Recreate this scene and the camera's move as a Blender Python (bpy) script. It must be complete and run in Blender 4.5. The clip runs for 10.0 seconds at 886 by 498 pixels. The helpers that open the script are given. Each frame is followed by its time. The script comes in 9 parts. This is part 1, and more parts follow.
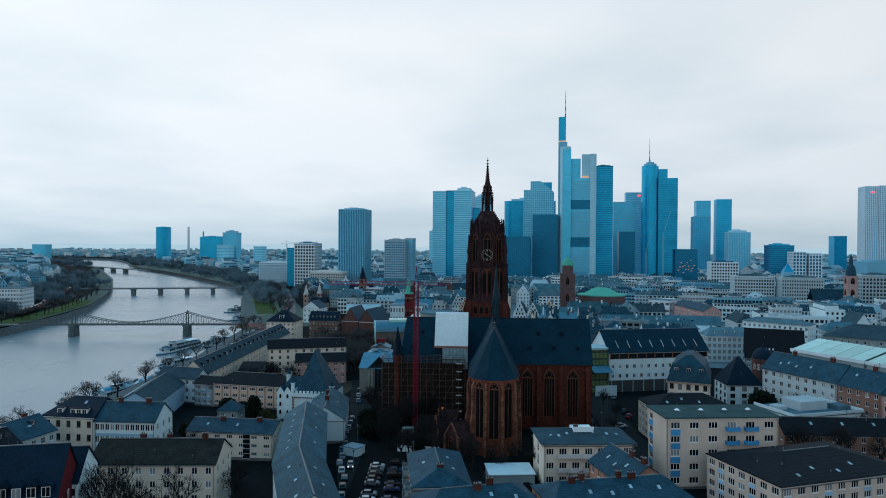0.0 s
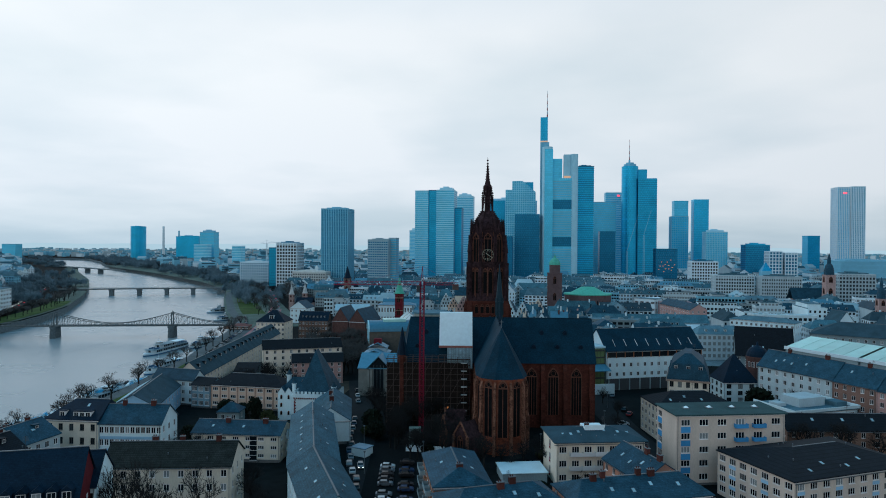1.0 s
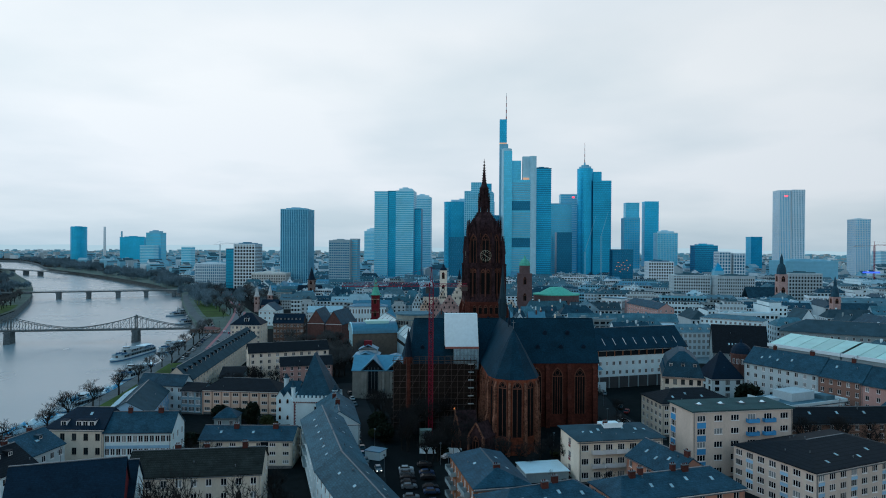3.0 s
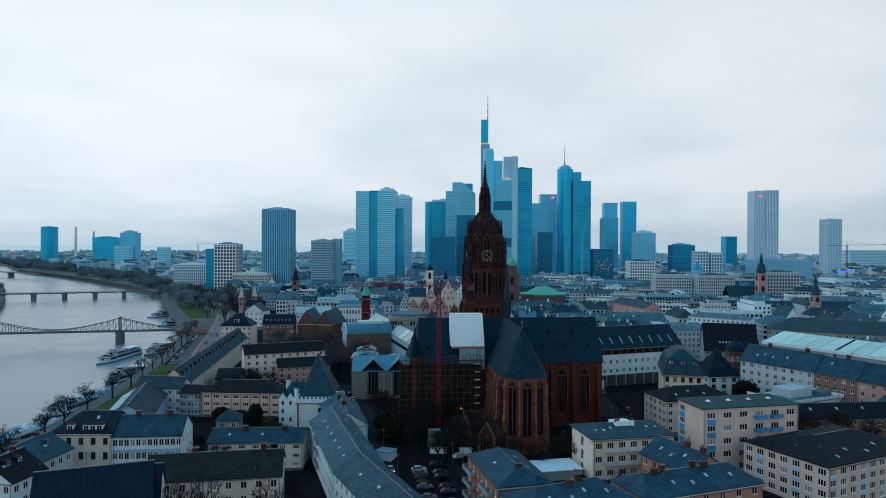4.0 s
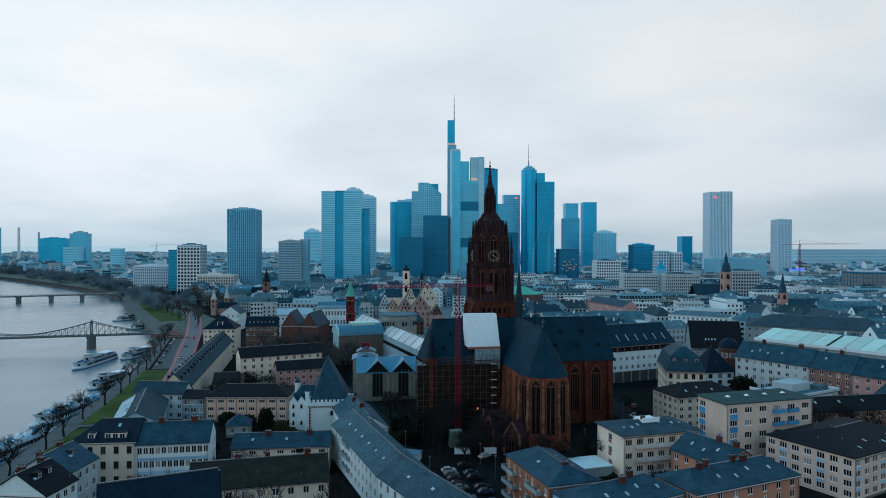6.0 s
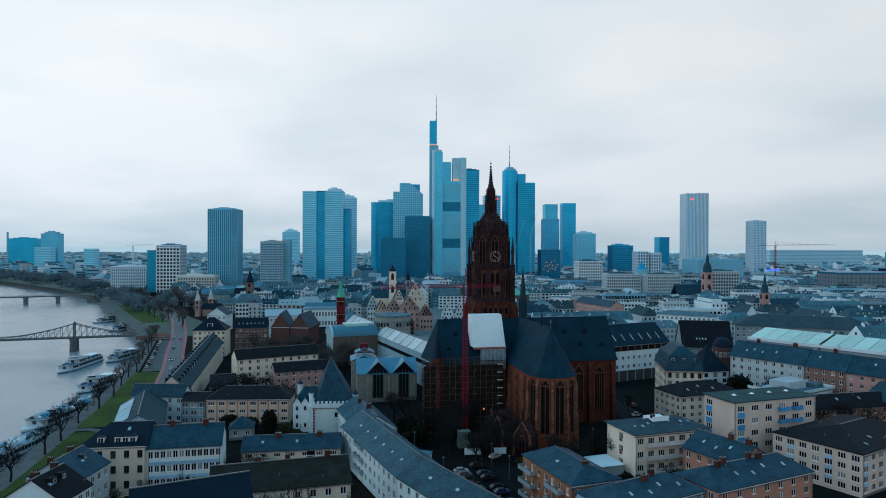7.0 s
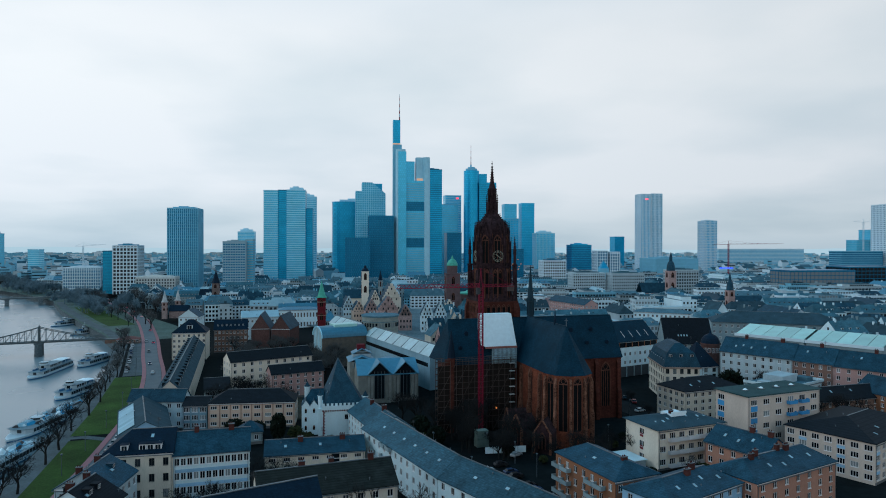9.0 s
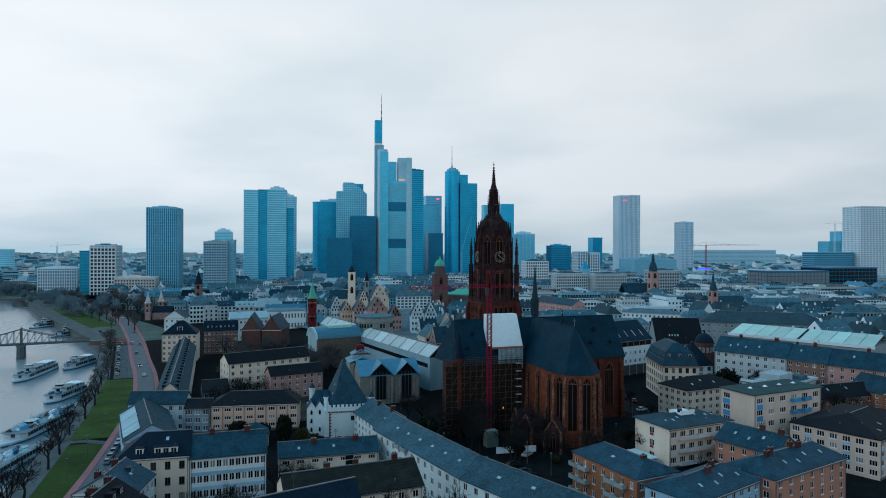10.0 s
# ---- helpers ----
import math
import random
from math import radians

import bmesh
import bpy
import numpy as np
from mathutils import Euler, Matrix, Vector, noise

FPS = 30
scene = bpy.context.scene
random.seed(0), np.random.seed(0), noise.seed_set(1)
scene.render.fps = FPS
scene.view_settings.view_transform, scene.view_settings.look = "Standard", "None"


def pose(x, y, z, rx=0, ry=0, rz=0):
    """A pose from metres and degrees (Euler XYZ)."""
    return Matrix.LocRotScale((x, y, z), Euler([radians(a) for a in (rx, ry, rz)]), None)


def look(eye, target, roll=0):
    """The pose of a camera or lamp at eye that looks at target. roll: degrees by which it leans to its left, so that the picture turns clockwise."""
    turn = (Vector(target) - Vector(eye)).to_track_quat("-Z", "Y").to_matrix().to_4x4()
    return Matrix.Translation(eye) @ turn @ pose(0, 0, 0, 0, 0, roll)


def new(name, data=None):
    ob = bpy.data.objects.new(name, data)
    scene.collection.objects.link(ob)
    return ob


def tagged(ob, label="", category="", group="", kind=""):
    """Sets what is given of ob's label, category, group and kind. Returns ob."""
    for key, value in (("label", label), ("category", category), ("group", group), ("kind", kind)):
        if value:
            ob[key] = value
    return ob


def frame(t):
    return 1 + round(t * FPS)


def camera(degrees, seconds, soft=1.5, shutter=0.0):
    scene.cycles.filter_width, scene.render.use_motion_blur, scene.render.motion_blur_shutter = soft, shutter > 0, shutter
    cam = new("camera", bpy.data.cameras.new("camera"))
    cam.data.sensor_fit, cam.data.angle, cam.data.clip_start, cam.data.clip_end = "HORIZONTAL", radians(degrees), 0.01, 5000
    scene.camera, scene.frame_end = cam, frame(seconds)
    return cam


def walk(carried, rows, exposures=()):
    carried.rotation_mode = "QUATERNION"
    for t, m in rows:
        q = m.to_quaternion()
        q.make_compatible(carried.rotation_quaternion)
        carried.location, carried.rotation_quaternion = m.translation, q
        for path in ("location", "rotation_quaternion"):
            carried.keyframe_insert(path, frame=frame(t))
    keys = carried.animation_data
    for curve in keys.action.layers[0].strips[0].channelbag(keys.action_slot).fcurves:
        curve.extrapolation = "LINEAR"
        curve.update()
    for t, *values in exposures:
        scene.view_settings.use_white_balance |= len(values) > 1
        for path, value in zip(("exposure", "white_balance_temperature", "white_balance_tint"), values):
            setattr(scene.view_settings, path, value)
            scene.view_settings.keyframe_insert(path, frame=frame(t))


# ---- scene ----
cam = camera(67.5, 10.0, soft=1.0)
PATH = [
    (0, (30.346, -0.803, 60.024), (29.992, 1.165, 60.007), 0.4),
    (0.5, (25.583, -1.718, 60.037), (25.261, 0.256, 60.019), 0.4),
    (1, (20.74, -2.533, 60.042), (20.456, -0.553, 60.024), 0.4),
    (1.5, (15.816, -3.206, 60.052), (15.572, -1.221, 60.035), 0.4),
    (2, (10.788, -3.731, 60.059), (10.582, -1.742, 60.041), 0.4),
    (2.5, (5.701, -4.126, 60.045), (5.535, -2.133, 60.029), 0.4),
    (4, (-10.048, -4.974, 59.94), (-10.1, -2.974, 59.926), 0.3),
    (4.5, (-15.389, -5.094, 59.958), (-15.407, -3.094, 59.942), 0.3),
    (5, (-20.768, -5.128, 59.981), (-20.753, -3.128, 59.966), 0.3),
    (5.5, (-26.141, -5.021, 59.997), (-26.09, -3.021, 59.983), 0.2),
    (7, (-42.049, -4.085, 59.98), (-41.888, -2.092, 59.969), 0.2),
    (7.5, (-47.28, -3.631, 59.972), (-47.081, -1.641, 59.959), 0.2),
    (8, (-52.557, -2.989, 59.989), (-52.322, -1.003, 59.976), 0.1),
    (8.5, (-57.851, -2.274, 59.999), (-57.578, -0.293, 59.986), 0.1),
    (9, (-63.228, -1.452, 60.006), (-62.919, 0.524, 59.994), 0.1),
    (9.5, (-68.715, -0.6, 59.994), (-68.368, 1.37, 59.984), 0.1),
    (10, (-74.289, 0.292, 59.976), (-73.906, 2.254, 59.966), 0.2),
]
walk(cam, [(t, look(eye, target, roll)) for t, eye, target, roll in PATH], [(0, 0.03, 6330, 8), (10, 0.03, 6330, 8)])

# ---------- world and light: flat winter overcast ----------
world = bpy.data.worlds.new("overcast")
scene.world = world
world.use_nodes = True
wn, wl = world.node_tree.nodes, world.node_tree.links
wn.clear()
w_out = wn.new("ShaderNodeOutputWorld")
w_bg = wn.new("ShaderNodeBackground")
w_sky = wn.new("ShaderNodeTexSky")
w_sky.sky_type = "NISHITA"
w_sky.sun_disc = False
w_sky.sun_elevation, w_sky.sun_rotation = radians(24), radians(205)
w_co = wn.new("ShaderNodeTexCoord")
w_sep = wn.new("ShaderNodeSeparateXYZ")
wl.new(w_co.outputs["Generated"], w_sep.inputs[0])
w_up = wn.new("ShaderNodeMath")
w_up.operation = "MAXIMUM"
wl.new(w_sep.outputs["Z"], w_up.inputs[0])
w_up.inputs[1].default_value = 0.0
w_add = wn.new("ShaderNodeMath")
w_add.operation = "ADD"
wl.new(w_up.outputs[0], w_add.inputs[0])
w_add.inputs[1].default_value = 0.16
w_div = wn.new("ShaderNodeVectorMath")
w_div.operation = "DIVIDE"
w_cmb = wn.new("ShaderNodeCombineXYZ")
for k in range(3):
    wl.new(w_add.outputs[0], w_cmb.inputs[k])
wl.new(w_co.outputs["Generated"], w_div.inputs[0])
wl.new(w_cmb.outputs[0], w_div.inputs[1])
w_noise = wn.new("ShaderNodeTexNoise")
w_noise.inputs["Scale"].default_value = 0.9
w_noise.inputs["Detail"].default_value = 5.0
w_noise.inputs["Roughness"].default_value = 0.45
wl.new(w_div.outputs[0], w_noise.inputs["Vector"])
w_cloud = wn.new("ShaderNodeValToRGB")
w_cloud.color_ramp.elements[0].position, w_cloud.color_ramp.elements[0].color = 0.34, (0.735, 0.81, 0.86, 1)
w_cloud.color_ramp.elements[1].position, w_cloud.color_ramp.elements[1].color = 0.60, (0.922, 0.948, 0.973, 1)
wl.new(w_noise.outputs["Fac"], w_cloud.inputs[0])
# the cloud thins to a greyer, slightly mauve band at the horizon
w_hor = wn.new("ShaderNodeMapRange")
w_hor.inputs["From Min"].default_value, w_hor.inputs["From Max"].default_value = -0.02, 0.22
wl.new(w_sep.outputs["Z"], w_hor.inputs["Value"])
w_band = wn.new("ShaderNodeValToRGB")
w_band.color_ramp.elements[0].position, w_band.color_ramp.elements[0].color = 0.0, (0.54, 0.67, 0.76, 1)
w_band.color_ramp.elements[1].position, w_band.color_ramp.elements[1].color = 1.0, (1, 1, 1, 1)
w_mid = w_band.color_ramp.elements.new(0.4)
w_mid.color = (0.895, 0.91, 0.95, 1)
wl.new(w_hor.outputs[0], w_band.inputs[0])
w_mul = wn.new("ShaderNodeMix")
w_mul.data_type, w_mul.blend_type = "RGBA", "MULTIPLY"
w_mul.inputs["Factor"].default_value = 1.0
wl.new(w_cloud.outputs[0], w_mul.inputs["A"])
wl.new(w_band.outputs[0], w_mul.inputs["B"])
w_dim = wn.new("ShaderNodeMix")
w_dim.data_type, w_dim.blend_type = "RGBA", "MULTIPLY"
w_dim.inputs["Factor"].default_value = 1.0
wl.new(w_sky.outputs[0], w_dim.inputs["A"])
w_dim.inputs["B"].default_value = (0.1, 0.1, 0.1, 1)
w_mix = wn.new("ShaderNodeMix")
w_mix.data_type = "RGBA"
w_mix.inputs["Factor"].default_value = 0.92
wl.new(w_dim.outputs["Result"], w_mix.inputs["A"])
# overhead the cover is thicker, darker and bluer than towards the horizon
w_zen = wn.new("ShaderNodeMapRange")
w_zen.inputs["From Min"].default_value, w_zen.inputs["From Max"].default_value = 0.30, 0.85
wl.new(w_sep.outputs["Z"], w_zen.inputs["Value"])
w_over = wn.new("ShaderNodeMix")
w_over.data_type, w_over.blend_type = "RGBA", "MULTIPLY"
wl.new(w_zen.outputs[0], w_over.inputs["Factor"])
wl.new(w_mul.outputs["Result"], w_over.inputs["A"])
w_over.inputs["B"].default_value = (0.07, 0.43, 0.70, 1)
wl.new(w_over.outputs["Result"], w_mix.inputs["B"])
w_side = wn.new("ShaderNodeMapRange")
w_side.inputs["From Min"].default_value, w_side.inputs["From Max"].default_value = -0.7, 0.8
w_side.inputs["To Min"].default_value, w_side.inputs["To Max"].default_value = 1.08, 0.81
wl.new(w_sep.outputs["X"], w_side.inputs["Value"])
w_lit = wn.new("ShaderNodeMix")
w_lit.data_type, w_lit.blend_type = "RGBA", "MULTIPLY"
w_lit.inputs["Factor"].default_value = 1.0
wl.new(w_mix.outputs["Result"], w_lit.inputs["A"])
wl.new(w_side.outputs[0], w_lit.inputs["B"])
wl.new(w_lit.outputs["Result"], w_bg.inputs["Color"])
w_bg.inputs["Strength"].default_value = 1.0
wl.new(w_bg.outputs[0], w_out.inputs["Surface"])

sun = new("sun", bpy.data.lights.new("sun", "SUN"))
sun.data.energy, sun.data.angle, sun.data.color = 0.5, radians(30), (0.88, 0.95, 1.0)
sun.matrix_world = look((-400, 300, 300), (0, 150, 0))


# ---------- materials ----------
def mat(name, color, rough=0.8, metal=0.0, vary=0.25, scale=0.6, fine=6.0, bump=0.15, rnd=0.15, spec=0.15, tile=None, streak=0.0, spread=0.165):
    """Procedural surface: stains at a large scale, grain at a small one, and an object-to-object spread."""
    m = bpy.data.materials.new(name)
    m.use_nodes = True
    n, l = m.node_tree.nodes, m.node_tree.links
    b = n["Principled BSDF"]
    b.inputs["Roughness"].default_value, b.inputs["Metallic"].default_value = rough, metal
    b.inputs["Specular IOR Level"].default_value = spec
    co = n.new("ShaderNodeTexCoord")
    geo = n.new("ShaderNodeNewGeometry")
    big = n.new("ShaderNodeTexNoise")
    big.inputs["Scale"].default_value, big.inputs["Detail"].default_value = scale, 4
    small = n.new("ShaderNodeTexNoise")
    small.inputs["Scale"].default_value, small.inputs["Detail"].default_value = fine, 3
    src = geo.outputs["Position"]
    if streak:
        mp = n.new("ShaderNodeMapping")
        mp.inputs["Scale"].default_value = (1, 1, streak)
        l.new(src, mp.inputs[0])
        src = mp.outputs[0]
    l.new(src, big.inputs["Vector"])
    l.new(src, small.inputs["Vector"])
    mixn = n.new("ShaderNodeMath")
    mixn.operation = "ADD"
    l.new(big.outputs["Fac"], mixn.inputs[0])
    l.new(small.outputs["Fac"], mixn.inputs[1])
    val = n.new("ShaderNodeMapRange")
    val.inputs["From Min"].default_value, val.inputs["From Max"].default_value = 0.65, 1.35
    val.inputs["To Min"].default_value, val.inputs["To Max"].default_value = 1 - vary, 1 + vary
    l.new(mixn.outputs[0], val.inputs["Value"])
    info = n.new("ShaderNodeObjectInfo")
    rr = n.new("ShaderNodeMapRange")
    rr.inputs["To Min"].default_value, rr.inputs["To Max"].default_value = 1 - rnd, 1 + rnd
    l.new(info.outputs["Random"], rr.inputs["Value"])
    mul = n.new("ShaderNodeMath")
    mul.operation = "MULTIPLY"
    l.new(val.outputs[0], mul.inputs[0])
    l.new(rr.outputs[0], mul.inputs[1])
    fac = mul.outputs[0]
    height = small.outputs["Fac"]
    if tile:
        # courses of slates or panels, sized in metres, on the object's own axes
        br = n.new("ShaderNodeTexBrick")
        br.inputs["Scale"].default_value = 1.0
        br.inputs["Brick Width"].default_value, br.inputs["Row Height"].default_value = tile[0], tile[1]
        br.inputs["Mortar Size"].default_value = tile[2]
        br.inputs["Color1"].default_value, br.inputs["Color2"].default_value = (0.985 - spread,) * 3 + (1,), (0.985 + spread,) * 3 + (1,)
        br.inputs["Mortar"].default_value = (tile[3], tile[3], tile[3], 1)
        sep = n.new("ShaderNodeSeparateXYZ")
        l.new(co.outputs["Object"], sep.inputs[0])
        ad = n.new("ShaderNodeMath")
        ad.operation = "ADD"
        l.new(sep.outputs["X"], ad.inputs[0])
        l.new(sep.outputs["Y"], ad.inputs[1])
        cm = n.new("ShaderNodeCombineXYZ")
        l.new(ad.outputs[0], cm.inputs[0])
        l.new(sep.outputs["Z"], cm.inputs[1])
        l.new(cm.outputs[0], br.inputs["Vector"])
        m2 = n.new("ShaderNodeMath")
        m2.operation = "MULTIPLY"
        l.new(fac, m2.inputs[0])
        l.new(br.outputs["Color"], m2.inputs[1])
        fac = m2.outputs[0]
    col = n.new("ShaderNodeMix")
    col.data_type, col.blend_type = "RGBA", "MULTIPLY"
    col.inputs["Factor"].default_value = 1.0
    col.inputs["A"].default_value = (*color, 1)
    l.new(fac, col.inputs["B"])
    l.new(col.outputs["Result"], b.inputs["Base Color"])
    if bump:
        bp = n.new("ShaderNodeBump")
        bp.inputs["Strength"].default_value, bp.inputs["Distance"].default_value = bump, 0.05
        l.new(height, bp.inputs["Height"])
        l.new(bp.outputs[0], b.inputs["Normal"])
    return m


SLATE = mat("slate_roof", (0.015, 0.058, 0.090), 0.6, vary=0.45, scale=0.35, fine=3, spec=0.12, tile=(0.6, 0.28, 0.03, 0.8))
SLATE_DARK = mat("dark_slate_roof", (0.004, 0.017, 0.034), 0.65, vary=0.35, scale=0.3, fine=3, spec=0.10, tile=(0.6, 0.28, 0.03, 0.8))
CATH_ROOF = mat("cathedral_slate", (0.005, 0.032, 0.055), 0.65, vary=0.35, scale=0.25, fine=2.5, spec=0.07, rnd=0.05, tile=(0.6, 0.3, 0.03, 0.7))
TILE_BROWN = mat("mossy_brown_tile", (0.022, 0.028, 0.026), 0.9, vary=0.5, scale=0.5, fine=4, tile=(0.4, 0.35, 0.04, 0.5))
TILE_BLACK = mat("blackish_tile", (0.008, 0.013, 0.019), 0.8, vary=0.35, tile=(0.4, 0.35, 0.04, 0.5))
METAL_ROOF = mat("blue_grey_metal_roof", (0.055, 0.21, 0.31), 0.5, 0.1, vary=0.2, spec=0.5)
COPPER = mat("green_copper", (0.09, 0.42, 0.32), 0.7, vary=0.25)
ROW_SLATE = mat("worn_blue_grey_slate", (0.027, 0.085, 0.118), 0.7, vary=0.45, scale=0.2, fine=1.5, rnd=0.2, tile=(0.6, 0.3, 0.03, 0.75))
# slate lightened for middle and far roofs: the brightening of haze is in its colour
TEAL_ROOF = mat("hazed_blue_slate", (0.042, 0.125, 0.165), 0.7, vary=0.45, scale=0.2, fine=1.5, rnd=0.3)
GRAVEL_ROOF = mat("gravel_flat_roof", (0.080, 0.170, 0.215), 0.95, vary=0.35, scale=0.3)
GREEN_ROOF = mat("greenish_felt_roof", (0.028, 0.066, 0.070), 0.9, vary=0.3, scale=0.3)
PALE_ROOF = mat("pale_sheet_roof", (0.30, 0.47, 0.54), 0.6, vary=0.2, scale=0.2)
WHITE = mat("white_plaster", (0.57, 0.72, 0.77), 0.9, vary=0.12, scale=0.25, streak=0.25)
CREAM = mat("cream_plaster", (0.64, 0.58, 0.49), 0.9, vary=0.14, scale=0.25, streak=0.25)
GREY = mat("grey_plaster", (0.24, 0.32, 0.345), 0.9, vary=0.16, scale=0.25, streak=0.25)
PEACH = mat("peach_plaster", (0.56, 0.42, 0.33), 0.9, vary=0.12, scale=0.25, streak=0.25)
PINK = mat("pink_plaster", (0.46, 0.29, 0.27), 0.9, vary=0.14, scale=0.25, streak=0.25)
BROWN_WALL = mat("brown_plaster", (0.24, 0.145, 0.118), 0.9, vary=0.16, scale=0.25, streak=0.25)
ORANGE = mat("orange_plaster", (0.29, 0.130, 0.072), 0.9, vary=0.16, scale=0.25, streak=0.25)
PALE_GREY = mat("pale_grey_plaster", (0.40, 0.50, 0.54), 0.9, vary=0.16, scale=0.25, streak=0.25)
SALMON = mat("salmon_plaster", (0.38, 0.20, 0.145), 0.9, vary=0.16, scale=0.25, streak=0.25)
BEIGE = mat("beige_plaster", (0.64, 0.55, 0.48), 0.9, vary=0.14, scale=0.25, streak=0.25)
FELT = mat("dark_felt_roof", (0.032, 0.070, 0.092), 0.9, vary=0.35, scale=0.25)
BLUE_GREY = mat("blue_grey_plaster", (0.20, 0.33, 0.40), 0.9, vary=0.2, scale=0.25, streak=0.25)
RED_WALL = mat("dark_red_plaster", (0.115, 0.013, 0.020), 0.85, vary=0.25)
BRICK_DARK = mat("dark_red_brown_brick", (0.115, 0.062, 0.056), 0.9, vary=0.3, tile=(0.5, 0.16, 0.02, 0.8))
BRICK = mat("brown_brick", (0.21, 0.13, 0.10), 0.9, vary=0.2, tile=(0.5, 0.16, 0.02, 0.8))
BLUE_WALL = mat("pale_blue_panel", (0.27, 0.48, 0.66), 0.7, vary=0.12)
BLUE_PANEL = mat("bright_blue_panel", (0.05, 0.26, 0.52), 0.6, vary=0.12)
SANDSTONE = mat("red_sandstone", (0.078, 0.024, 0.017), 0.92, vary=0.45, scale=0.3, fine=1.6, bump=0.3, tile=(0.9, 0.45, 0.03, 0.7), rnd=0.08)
SANDSTONE_DARK = mat("sooty_sandstone", (0.036, 0.020, 0.023), 0.95, vary=0.85, scale=0.3, fine=1.1, bump=0.35, rnd=0.1)
STONE_PALE = mat("pale_stone_dressing", (0.30, 0.22, 0.18), 0.9, vary=0.3)
WINDOW_GLASS = mat("window_glass", (0.010, 0.016, 0.022), 0.2, spec=0.3, vary=0.3, bump=0.0, rnd=0.4)
GOTHIC_GLASS = mat("leaded_glass", (0.004, 0.005, 0.006), 0.6, vary=0.4, bump=0.1, spec=0.08)
_n, _l = WINDOW_GLASS.node_tree.nodes, WINDOW_GLASS.node_tree.links
_info, _ramp = _n.new("ShaderNodeObjectInfo"), _n.new("ShaderNodeValToRGB")
_ramp.color_ramp.interpolation = "CONSTANT"
_ramp.color_ramp.elements[0].color = (0.005, 0.010, 0.014, 1)
_ramp.color_ramp.elements[1].position, _ramp.color_ramp.elements[1].color = 0.72, (0.03, 0.04, 0.048, 1)
_ramp.color_ramp.elements.new(0.88).color = (0.20, 0.23, 0.24, 1)
_l.new(_info.outputs["Random"], _ramp.inputs[0])
_l.new(_ramp.outputs[0], _n["Principled BSDF"].inputs["Base Color"])
FRAME_WHITE = mat("white_window_frame", (0.66, 0.67, 0.68), 0.5, vary=0.05)
FRAME_DARK = mat("dark_frame", (0.05, 0.055, 0.06), 0.5, vary=0.1)
CHIMNEY = mat("red_brick_chimney", (0.078, 0.028, 0.024), 0.9, vary=0.3, tile=(0.26, 0.09, 0.02, 0.8))
ZINC = mat("zinc_gutter", (0.13, 0.16, 0.18), 0.45, 0.5, vary=0.15)
ASPHALT = mat("wet_asphalt", (0.014, 0.019, 0.022), 0.8, spec=0.05, vary=0.3, scale=0.15, fine=2)
# car park paving taken near black: tree shade is put into its colour
PAVING = mat("shaded_paving", (0.008, 0.010, 0.011), 0.95, spec=0.03, vary=0.3, scale=0.12, fine=1.5, tile=None)
QUAY_PAVE = mat("pale_quay_paving", (0.080, 0.104, 0.114), 0.85, vary=0.35, scale=0.15, fine=1.5)
GLASS_GREY = mat("pale_grey_glazing", (0.36, 0.50, 0.53), 0.35, vary=0.2, scale=0.3, spec=0.5)
BIKE_LANE = mat("red_cycle_lane", (0.36, 0.16, 0.17), 0.8, vary=0.15, scale=0.2)
GRASS = mat("winter_grass", (0.031, 0.068, 0.012), 0.95, vary=0.55, scale=0.1, fine=2.2, bump=0.4)
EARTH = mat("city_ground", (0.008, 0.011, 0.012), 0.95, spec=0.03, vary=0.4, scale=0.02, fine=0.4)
QUAY = mat("quay_stone", (0.12, 0.155, 0.17), 0.9, vary=0.35, tile=(1.2, 0.5, 0.04, 0.6))
BARK = mat("dark_bark", (0.017, 0.018, 0.018), 0.95, vary=0.3, scale=2)
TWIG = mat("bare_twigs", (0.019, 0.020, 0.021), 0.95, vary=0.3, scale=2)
# paler copy of TWIG for far trees, with distance haze put into it
TWIG_FAR = mat("hazed_far_twigs", (0.070, 0.076, 0.078), 0.95, vary=0.3, scale=2)
LEAF = mat("evergreen_leaf", (0.008, 0.015, 0.009), 0.85, vary=0.5, scale=0.8)
SHRUB = mat("winter_shrub", (0.034, 0.042, 0.016), 0.9, vary=0.5, scale=0.8)
STEEL = mat("painted_steel_grey", (0.10, 0.13, 0.14), 0.6, 0.2, vary=0.2)
CRANE_RED = mat("crane_red_paint", (0.21, 0.007, 0.03), 0.5, vary=0.15)
SHIP_WHITE = mat("ship_white_paint", (0.44, 0.55, 0.60), 0.4, vary=0.08)
SHIP_BLUE = mat("ship_blue_paint", (0.03, 0.13, 0.26), 0.4, vary=0.1)
SHEET_WHITE = mat("white_sheeting", (0.72, 0.84, 0.88), 0.6, vary=0.08, scale=0.15, fine=1.0)
NETTING = mat("scaffold_netting", (0.34, 0.53, 0.62), 0.9, vary=0.35, scale=0.8)
SCAFFOLD = mat("scaffold_tube", (0.095, 0.075, 0.070), 0.6, 0.3, vary=0.2)
PLANK = mat("scaffold_board", (0.55, 0.56, 0.55), 0.9, vary=0.3)
TW_BLUE = mat("tower_blue_glass", (0.026, 0.39, 0.63), 0.42, 0.85, vary=0.14, scale=0.012, fine=0.04, bump=0, spec=0.4, rnd=0.18, tile=(3.0, 3.7, 0.35, 0.8), spread=0.07)
TW_TEAL = mat("tower_teal_glass", (0.09, 0.52, 0.74), 0.42, 0.7, vary=0.14, scale=0.012, fine=0.04, bump=0, spec=0.4, rnd=0.12, tile=(3.2, 3.5, 0.35, 0.86), spread=0.07)
